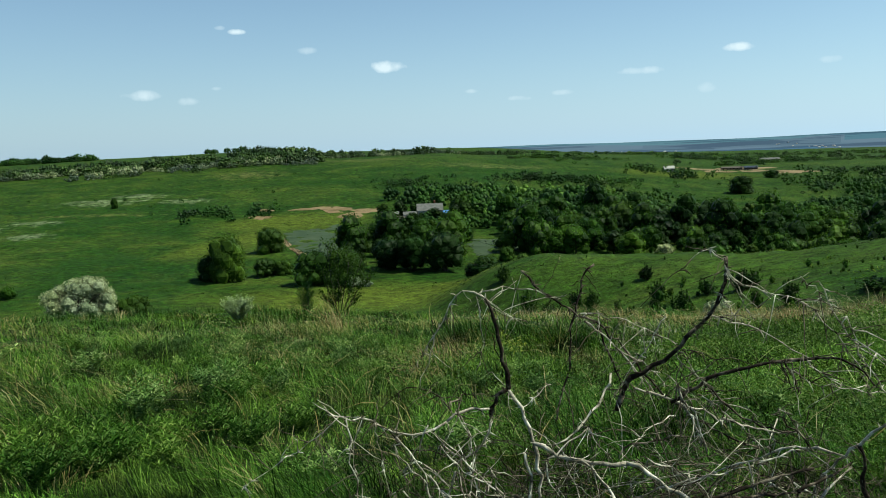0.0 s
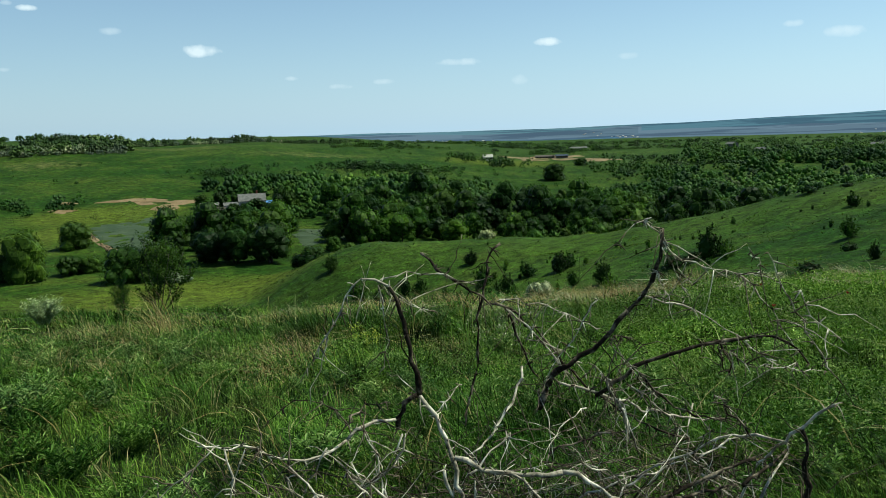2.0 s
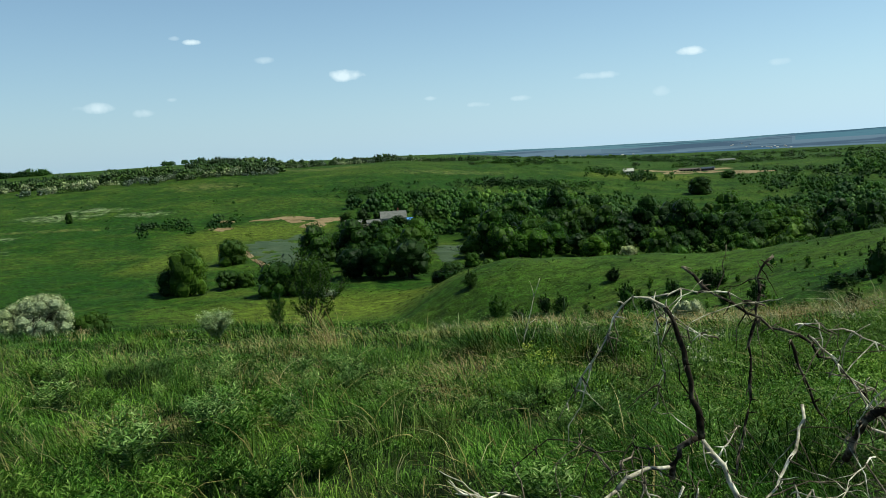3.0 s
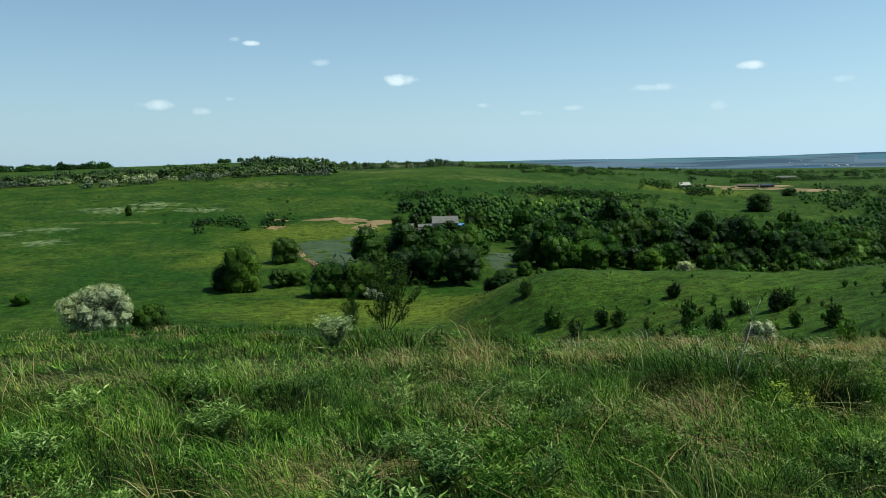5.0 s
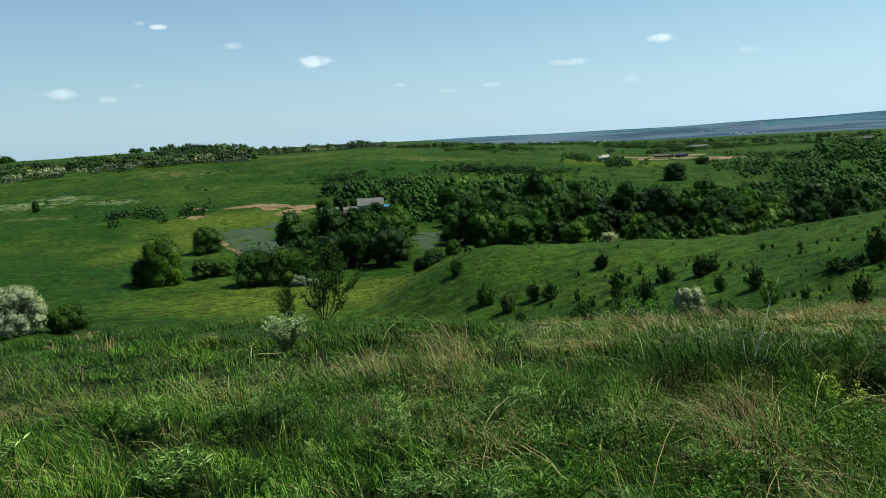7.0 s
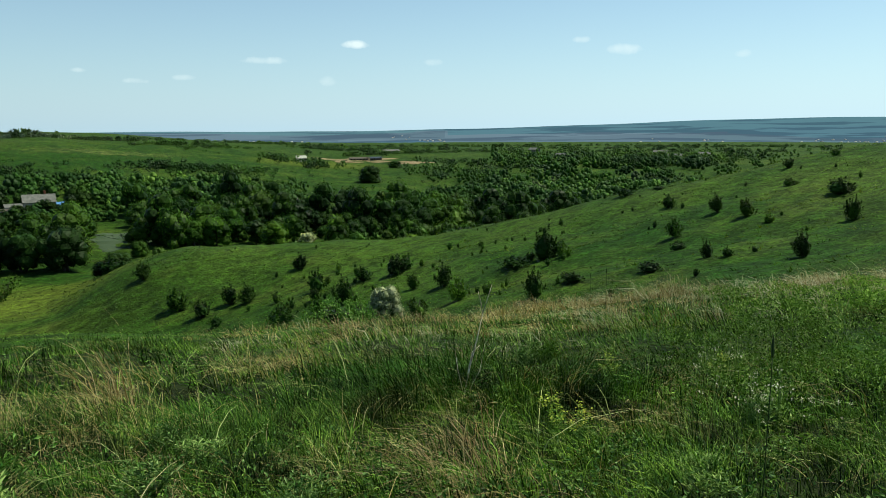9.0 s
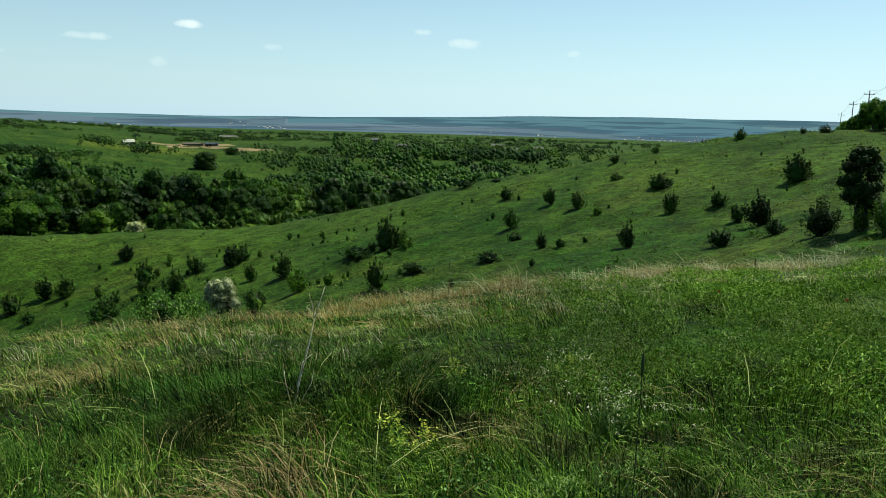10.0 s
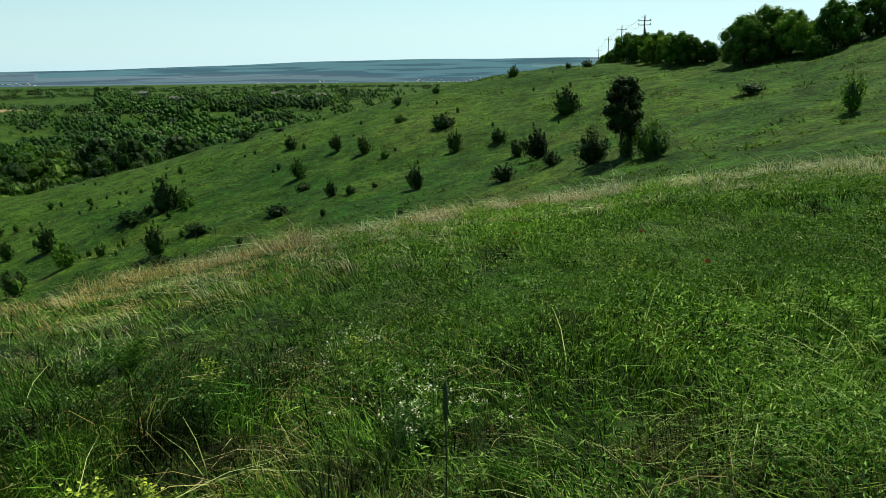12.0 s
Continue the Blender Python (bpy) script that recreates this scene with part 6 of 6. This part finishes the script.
def white_flower(seed):
    rng = np.random.default_rng(seed)
    ob = new("white_flower")
    bits, heads = [], []
    for _ in range(6):
        a, h = rng.uniform(0, 6.28), rng.uniform(0.3, 0.5)
        tip = np.array([math.cos(a) * 0.12 * rng.uniform(0.2, 1), math.sin(a) * 0.12 * rng.uniform(0.2, 1), h])
        bits.append(tube([(0, 0, 0), tuple(tip * [0.4, 0.4, 0.55]), tuple(tip)], [0.003, 0.0025, 0.002], 4))
        heads.append(tip + rng.normal(size=(5, 3)) * [0.018, 0.018, 0.012])
    part("stem", mesh_of("stem", *joined(bits), LEAF_HERB), ob)
    at = np.concatenate(heads)
    part("blossom", mesh_of("blossom", *leaves(at, np.tile([0, -0.3, 1.0], (len(at), 1)), 0.014, rng, 0.9), WHITE_PETAL), ob)
    return tagged(ob, "small white wildflowers on thin stems", "flower", "white flowers")


flowers = [white_flower(230), white_flower(231)]
rng = np.random.default_rng(232)
fx = np.concatenate([rng.normal(5.2, 0.28, 14), rng.normal(4.3, 0.16, 6), rng.normal(4.75, 0.2, 4), rng.normal(7.5, 1.2, 5)])
fy = np.concatenate([rng.normal(6.75, 0.28, 14), rng.normal(5.8, 0.16, 6), rng.normal(5.6, 0.14, 4), rng.normal(8.8, 1.0, 5)])
flower_spots = [(float(x), float(y), float(s), 1.0) for x, y, s in zip(fx, fy, rng.uniform(0.7, 1.1, len(fx)))]
for n, p in enumerate(flowers):
    put(p, flower_spots[n::2])

# ---------------------------------------------------------------- the dead branches
def crooked(p, d, length, steps, rng):
    """A zigzag course from p along d, bending down a little."""
    k = np.linspace(0, 1, steps)[:, None]
    kink = np.cumsum(rng.normal(size=(steps, 3)) * 0.034 * length, axis=0)
    return p + d * length * k + (kink - kink[:1]) - np.array([0, 0, 0.18 * length]) * k ** 2


def dead_branches():
    ob = new("dead_branch")
    rng = np.random.default_rng(240)
    shade = {"d": DARKWOOD, "p": DEADWOOD, "m": BROWNWOOD}
    twigs = {"d": [], "p": [], "m": []}

    def bough(tone, r0, r1, foot, bow, tip):
        """One bough: radius at foot and tip, and a bowed course between them, knotty, with thorns and side twigs."""
        a, m, b = np.array(foot), np.array(bow), np.array(tip)
        n = max(6, int(np.linalg.norm(b - a) / 0.04))
        k = np.linspace(0, 1, n)[:, None]
        q = a * (1 - k) ** 2 + 2 * m * k * (1 - k) + b * k ** 2
        q[1:-1] += rng.normal(size=(n - 2, 3)) * 0.0055
        r = np.linspace(r0, r1, n) * (1 + 0.18 * rng.normal(size=n))
        v, f = tube(q, np.abs(r) * (0.60 if tone == "d" else 0.47), 7)
        part("limb", mesh_of("limb", v, f, shade[tone], True), ob)
        for _ in range(int(n * 2.6)):
            i = int(rng.integers(n))
            d = unit(rng.normal(size=3) + [0, 0, -0.25])
            thorn = rng.uniform() < 0.84
            length = rng.uniform(0.012, 0.045) if thorn else rng.uniform(0.08, 0.28)
            twigs[tone if rng.uniform() < 0.45 else "m"].append(tube(crooked(q[i], d, length, 4 if thorn else 6, rng), np.linspace(0.0036 if thorn else 0.0026, 0.0009, 4 if thorn else 6), 4))

    # the boughs that stand up from the heap
    bough("p", 0.020, 0.017, (0.05, -0.15, 0.37), (0.09, -0.14, 0.66), (-0.06, -0.05, 0.88))
    bough("d", 0.018, 0.010, (-0.06, -0.04, 0.88), (-0.08, -0.03, 1.09), (-0.15, 0.00, 1.29))
    bough("d", 0.020, 0.016, (-0.14, 0.00, 0.74), (-0.14, 0.00, 0.84), (-0.05, 0.00, 0.87))
    bough("p", 0.009, 0.006, (-0.15, 0.00, 1.29), (-0.29, 0.00, 1.38), (-0.33, 0.00, 1.21))
    bough("p", 0.006, 0.003, (-0.33, 0.00, 1.21), (-0.42, 0.00, 1.09), (-0.49, 0.00, 0.96))
    bough("p", 0.006, 0.002, (-0.19, 0.00, 1.30), (-0.15, 0.00, 1.15), (-0.18, 0.00, 0.99))
    bough("p", 0.005, 0.002, (-0.17, 0.05, 1.30), (-0.10, 0.05, 1.19), (0.03, 0.05, 1.17))
    bough("p", 0.006, 0.004, (-0.16, 0.10, 1.30), (0.02, 0.10, 1.34), (0.18, 0.10, 1.26))
    bough("d", 0.009, 0.008, (0.05, 0.40, 1.34), (0.14, 0.34, 1.23), (0.27, 0.27, 1.17))
    bough("d", 0.008, 0.007, (0.27, 0.27, 1.17), (0.45, 0.22, 1.08), (0.56, 0.13, 0.92))
    bough("d", 0.007, 0.006, (0.56, 0.13, 0.92), (0.76, 0.09, 0.64), (1.08, 0.00, 0.55))
    bough("d", 0.010, 0.009, (0.43, 0.50, 1.34), (0.35, 0.47, 1.30), (0.35, 0.44, 1.21))
    bough("d", 0.009, 0.008, (0.35, 0.44, 1.21), (0.28, 0.39, 1.05), (0.28, 0.36, 0.85))
    bough("d", 0.008, 0.007, (0.28, 0.36, 0.85), (0.23, 0.32, 0.73), (0.20, 0.30, 0.60))
    bough("d", 0.009, 0.006, (0.42, 0.35, 1.06), (0.47, 0.35, 0.92), (0.53, 0.35, 0.78))
    bough("d", 0.012, 0.015, (0.86, -0.15, 1.46), (0.88, -0.13, 1.27), (0.76, -0.08, 1.14))
    bough("d", 0.015, 0.019, (0.76, -0.08, 1.14), (0.66, -0.05, 0.98), (0.49, -0.02, 0.91))
    bough("d", 0.019, 0.022, (0.49, -0.02, 0.91), (0.46, 0.02, 0.84), (0.44, 0.04, 0.74))
    bough("p", 0.007, 0.002, (0.86, -0.15, 1.44), (0.75, -0.15, 1.55), (0.69, -0.15, 1.41))
    bough("p", 0.007, 0.003, (0.84, -0.20, 1.42), (0.97, -0.20, 1.30), (1.14, -0.20, 1.28))
    bough("p", 0.005, 0.002, (0.86, -0.15, 1.39), (0.91, -0.15, 1.31), (0.95, -0.15, 1.23))
    bough("p", 0.008, 0.004, (0.81, -0.10, 1.20), (1.05, -0.10, 1.14), (1.25, -0.10, 0.99))
    bough("d", 0.013, 0.014, (0.70, 0.08, 0.75), (0.79, 0.06, 0.83), (0.88, 0.00, 0.90))
    bough("d", 0.014, 0.010, (0.88, 0.00, 0.90), (1.06, -0.07, 0.97), (1.27, -0.10, 0.99))
    bough("d", 0.010, 0.006, (1.27, -0.10, 0.99), (1.39, -0.17, 1.03), (1.48, -0.20, 0.89))
    bough("d", 0.009, 0.003, (1.12, -0.15, 0.99), (1.17, -0.15, 0.94), (1.16, -0.15, 0.87))
    bough("p", 0.006, 0.003, (1.19, -0.20, 1.01), (1.33, -0.20, 0.86), (1.56, -0.20, 0.85))
    bough("p", 0.013, 0.011, (-0.14, 0.00, 0.78), (-0.25, -0.04, 0.81), (-0.34, -0.09, 0.76))
    bough("p", 0.011, 0.008, (-0.34, -0.09, 0.76), (-0.53, -0.15, 0.68), (-0.65, -0.21, 0.82))
    bough("p", 0.008, 0.006, (-0.65, -0.21, 0.82), (-0.78, -0.23, 0.82), (-0.83, -0.30, 0.90))
    bough("p", 0.006, 0.002, (-0.77, -0.35, 0.90), (-0.96, -0.35, 0.73), (-1.18, -0.35, 0.61))
    bough("p", 0.007, 0.005, (-0.74, -0.40, 0.91), (-0.71, -0.40, 0.68), (-0.70, -0.40, 0.45))
    bough("p", 0.005, 0.002, (-0.68, -0.35, 0.88), (-0.75, -0.35, 0.74), (-0.70, -0.35, 0.60))
    bough("d", 0.006, 0.002, (-0.32, 0.05, 0.76), (-0.46, 0.05, 0.96), (-0.61, 0.05, 0.81))
    bough("p", 0.008, 0.003, (-0.14, -0.10, 0.76), (-0.17, -0.10, 0.62), (-0.30, -0.10, 0.58))
    bough("p", 0.006, 0.003, (-0.28, -0.15, 0.81), (-0.22, -0.15, 0.64), (-0.22, -0.15, 0.46))
    bough("p", 0.007, 0.006, (-0.55, -0.30, 0.78), (-0.43, -0.39, 0.67), (-0.33, -0.45, 0.53))
    bough("p", 0.007, 0.006, (-0.36, -0.20, 0.70), (-0.19, -0.31, 0.62), (-0.09, -0.40, 0.49))
    bough("p", 0.016, 0.018, (0.03, -0.20, 0.69), (0.21, -0.24, 0.59), (0.40, -0.30, 0.63))
    bough("p", 0.018, 0.020, (0.40, -0.30, 0.63), (0.55, -0.36, 0.58), (0.68, -0.40, 0.47))
    bough("p", 0.011, 0.010, (0.13, -0.20, 0.63), (0.32, -0.31, 0.65), (0.33, -0.40, 0.46))
    bough("p", 0.012, 0.014, (1.40, -0.45, 0.82), (1.28, -0.21, 0.60), (1.24, -0.10, 0.27))
    bough("p", 0.011, 0.009, (1.30, -0.30, 0.63), (1.20, -0.14, 0.65), (1.01, -0.15, 0.56))
    bough("p", 0.009, 0.008, (1.01, -0.15, 0.56), (0.77, -0.06, 0.44), (0.50, 0.00, 0.33))
    bough("d", 0.009, 0.003, (1.18, -0.25, 0.66), (1.12, -0.25, 0.75), (1.03, -0.25, 0.80))
    bough("d", 0.014, 0.016, (1.34, -0.35, 0.69), (1.39, -0.35, 0.53), (1.36, -0.35, 0.37))
    bough("p", 0.013, 0.007, (0.49, 0.40, 0.80), (0.38, 0.23, 0.61), (0.17, 0.10, 0.56))
    bough("p", 0.007, 0.004, (0.33, 0.15, 0.62), (0.37, 0.15, 0.53), (0.44, 0.15, 0.45))
    bough("p", 0.011, 0.008, (0.71, 0.00, 0.84), (0.80, 0.00, 0.71), (0.84, 0.00, 0.54))
    bough("d", 0.008, 0.005, (0.80, -0.10, 0.89), (0.95, -0.10, 0.70), (1.18, -0.10, 0.66))
    bough("p", 0.004, 0.006, (1.13, -0.40, 1.39), (1.26, -0.40, 1.14), (1.43, -0.40, 0.91))
    bough("p", 0.003, 0.005, (1.19, -0.50, 1.27), (1.24, -0.50, 1.15), (1.35, -0.50, 1.09))
    bough("p", 0.013, 0.013, (-0.01, -0.20, 0.65), (0.00, -0.20, 0.52), (0.01, -0.20, 0.38))
    bough("d", 0.012, 0.009, (0.62, -0.30, 0.42), (0.90, -0.30, 0.51), (1.18, -0.30, 0.58))
    # the paler boughs that lie across it
    bough("p", 0.005, 0.003, (0.31, 0.06, 1.19), (0.59, 0.12, 1.13), (0.75, 0.18, 1.00))
    bough("p", 0.006, 0.003, (0.62, -0.11, 1.20), (0.56, -0.05, 1.08), (0.42, 0.01, 0.82))
    bough("p", 0.009, 0.006, (0.29, -0.01, 1.17), (0.40, 0.05, 1.09), (0.61, 0.11, 0.82))
    bough("p", 0.007, 0.004, (0.39, 0.04, 1.03), (0.53, 0.10, 1.00), (0.69, 0.16, 0.82))
    bough("p", 0.005, 0.003, (0.65, -0.16, 1.04), (0.76, -0.10, 0.93), (0.90, -0.04, 0.79))
    bough("d", 0.003, 0.002, (0.71, -0.06, 1.04), (0.85, 0.00, 1.01), (0.92, 0.06, 0.92))
    bough("p", 0.006, 0.003, (0.68, 0.04, 0.89), (0.75, 0.10, 0.80), (0.82, 0.16, 0.72))
    bough("p", 0.003, 0.002, (1.09, -0.36, 1.39), (1.18, -0.30, 1.34), (1.22, -0.24, 1.29))
    bough("p", 0.007, 0.004, (1.12, -0.26, 1.29), (1.21, -0.20, 1.26), (1.47, -0.14, 0.92))
    bough("p", 0.006, 0.003, (1.12, -0.21, 0.98), (1.20, -0.15, 0.86), (1.51, -0.09, 0.86))
    bough("d", 0.006, 0.003, (1.10, -0.16, 0.98), (1.16, -0.10, 0.88), (1.23, -0.04, 0.84))
    bough("p", 0.003, 0.002, (0.84, -0.16, 1.30), (0.91, -0.10, 1.20), (0.93, -0.04, 1.15))
    bough("p", 0.005, 0.003, (0.83, -0.24, 1.41), (0.92, -0.18, 1.30), (1.01, -0.12, 1.23))
    bough("p", 0.006, 0.003, (0.70, -0.06, 1.03), (0.84, 0.00, 0.83), (0.96, 0.06, 0.72))
    bough("p", 0.013, 0.008, (0.52, 0.04, 0.84), (0.78, 0.10, 0.74), (0.97, 0.16, 0.62))
    bough("p", 0.011, 0.007, (0.92, 0.04, 0.68), (1.08, 0.10, 0.59), (1.33, 0.16, 0.55))
    bough("p", 0.013, 0.008, (0.70, -0.11, 0.80), (0.75, -0.05, 0.72), (0.82, 0.01, 0.58))
    bough("p", 0.007, 0.004, (0.81, -0.01, 0.81), (1.03, 0.05, 0.64), (1.18, 0.11, 0.45))
    bough("p", 0.007, 0.004, (1.09, -0.16, 0.79), (1.23, -0.10, 0.69), (1.32, -0.04, 0.56))
    bough("p", 0.008, 0.005, (0.68, -0.21, 0.49), (0.86, -0.15, 0.51), (1.01, -0.09, 0.50))
    bough("p", 0.010, 0.006, (0.97, -0.26, 0.59), (1.09, -0.20, 0.61), (1.27, -0.14, 0.60))
    bough("d", 0.014, 0.008, (0.73, -0.31, 0.45), (0.96, -0.25, 0.45), (1.18, -0.19, 0.42))
    bough("d", 0.011, 0.007, (1.09, -0.36, 0.51), (1.24, -0.30, 0.52), (1.37, -0.24, 0.57))
    bough("p", 0.014, 0.008, (1.16, -0.36, 0.43), (1.26, -0.30, 0.52), (1.37, -0.24, 0.55))
    bough("p", 0.010, 0.006, (1.04, -0.16, 0.47), (1.17, -0.10, 0.37), (1.28, -0.04, 0.26))
    bough("p", 0.007, 0.004, (0.50, -0.26, 0.63), (0.60, -0.20, 0.55), (0.75, -0.14, 0.49))
    bough("p", 0.006, 0.003, (1.07, -0.16, 0.66), (1.10, -0.10, 0.59), (1.09, -0.04, 0.51))
    bough("d", 0.007, 0.004, (0.44, -0.06, 0.59), (0.66, 0.00, 0.63), (0.81, 0.06, 0.59))
    bough("p", 0.008, 0.005, (-0.37, -0.36, 0.76), (-0.31, -0.30, 0.62), (-0.16, -0.24, 0.54))
    bough("p", 0.008, 0.005, (-0.16, -0.26, 0.81), (-0.17, -0.20, 0.67), (-0.30, -0.14, 0.59))
    bough("p", 0.008, 0.005, (-0.17, -0.41, 0.67), (-0.14, -0.35, 0.56), (-0.09, -0.29, 0.45))
    bough("p", 0.006, 0.003, (-0.29, -0.21, 0.83), (-0.24, -0.15, 0.72), (-0.23, -0.09, 0.56))
    bough("p", 0.005, 0.003, (-0.24, -0.26, 0.64), (-0.24, -0.20, 0.49), (-0.25, -0.14, 0.44))
    bough("p", 0.008, 0.005, (-0.56, -0.31, 0.75), (-0.51, -0.25, 0.60), (-0.45, -0.19, 0.54))
    bough("p", 0.008, 0.005, (-0.44, -0.41, 0.64), (-0.42, -0.35, 0.55), (-0.41, -0.29, 0.46))
    bough("p", 0.007, 0.004, (-0.42, -0.21, 0.79), (-0.48, -0.15, 0.63), (-0.54, -0.09, 0.53))
    bough("p", 0.005, 0.003, (-0.64, -0.26, 0.83), (-0.65, -0.20, 0.76), (-0.60, -0.14, 0.45))
    bough("p", 0.009, 0.006, (-0.31, -0.41, 0.67), (-0.33, -0.35, 0.54), (-0.39, -0.29, 0.48))
    bough("p", 0.006, 0.003, (0.00, 0.04, 0.76), (0.08, 0.10, 0.79), (0.14, 0.16, 0.83))
    bough("p", 0.010, 0.006, (0.09, -0.16, 0.60), (0.18, -0.10, 0.63), (0.29, -0.04, 0.69))
    bough("p", 0.007, 0.004, (0.06, -0.36, 0.68), (0.06, -0.30, 0.57), (0.14, -0.24, 0.45))
    bough("d", 0.006, 0.003, (-0.33, -0.11, 0.83), (-0.29, -0.05, 0.88), (-0.18, 0.01, 0.85))
    bough("p", 0.006, 0.003, (-0.47, -0.36, 0.70), (-0.40, -0.30, 0.64), (-0.35, -0.24, 0.54))
    # thin fallen sticks with side twigs that fill the heap
    for _ in range(190):
        c = np.array([rng.uniform(-0.95, 1.6), rng.uniform(-0.45, 0.6), 0.0])
        c[2] = rng.uniform(0.04, 0.60) * max(0.3, 1 - abs(c[0] - 0.5) / 1.5)
        d = unit(rng.normal(size=3) * [1, 0.6, 0.5])
        length = rng.uniform(0.30, 0.85)
        t = crooked(c - d * length / 2, d, length, 8, rng)
        t[:, 2] = np.maximum(t[:, 2], 0.01)
        tone = ("p", "m", "m", "d")[int(rng.integers(4))]
        r = rng.uniform(0.0016, 0.0042)
        part("limb", mesh_of("limb", *tube(t, np.linspace(r, r * 0.4, 8), 5), shade[tone], True), ob)
        for _ in range(8):
            i = int(rng.integers(1, 8))
            twigs[tone].append(tube(crooked(t[i], unit(d * 0.6 + rng.normal(size=3) * 0.8), rng.uniform(0.06, 0.26), 5, rng), np.linspace(r * 0.55, 0.0009, 5), 3))
    # more low twigs, mostly coloured dark for the shade under the heap
    for _ in range(230):
        c = np.array([rng.uniform(-0.7, 1.7), rng.uniform(-0.5, 0.5), rng.uniform(0.02, 0.42)])
        d = unit(rng.normal(size=3) * [1, 0.6, 0.55])
        t = crooked(c, d, rng.uniform(0.2, 0.6), 7, rng)
        t[:, 2] = np.maximum(t[:, 2], 0.01)
        r = rng.uniform(0.0014, 0.0034)
        tone = ("d", "d", "m")[int(rng.integers(3))]
        twigs[tone].append(tube(t, np.linspace(r, r * 0.4, 7), 4))
        for _ in range(5):
            twigs[tone].append(tube(crooked(t[int(rng.integers(1, 7))], unit(d * 0.5 + rng.normal(size=3)), rng.uniform(0.05, 0.2), 4, rng), np.linspace(r * 0.6, 0.0009, 4), 3))
    for tone, bits in twigs.items():
        tagged(part("brushwood", mesh_of("brushwood", *joined(bits), shade[tone], True), ob), kind="stuff")
    ob.matrix_basis = pose(2.7, 0.5, -0.1)
    return tagged(ob, "heap of dead thorny branches, grey and peeling, in the grass", "branch")


dead_branches()
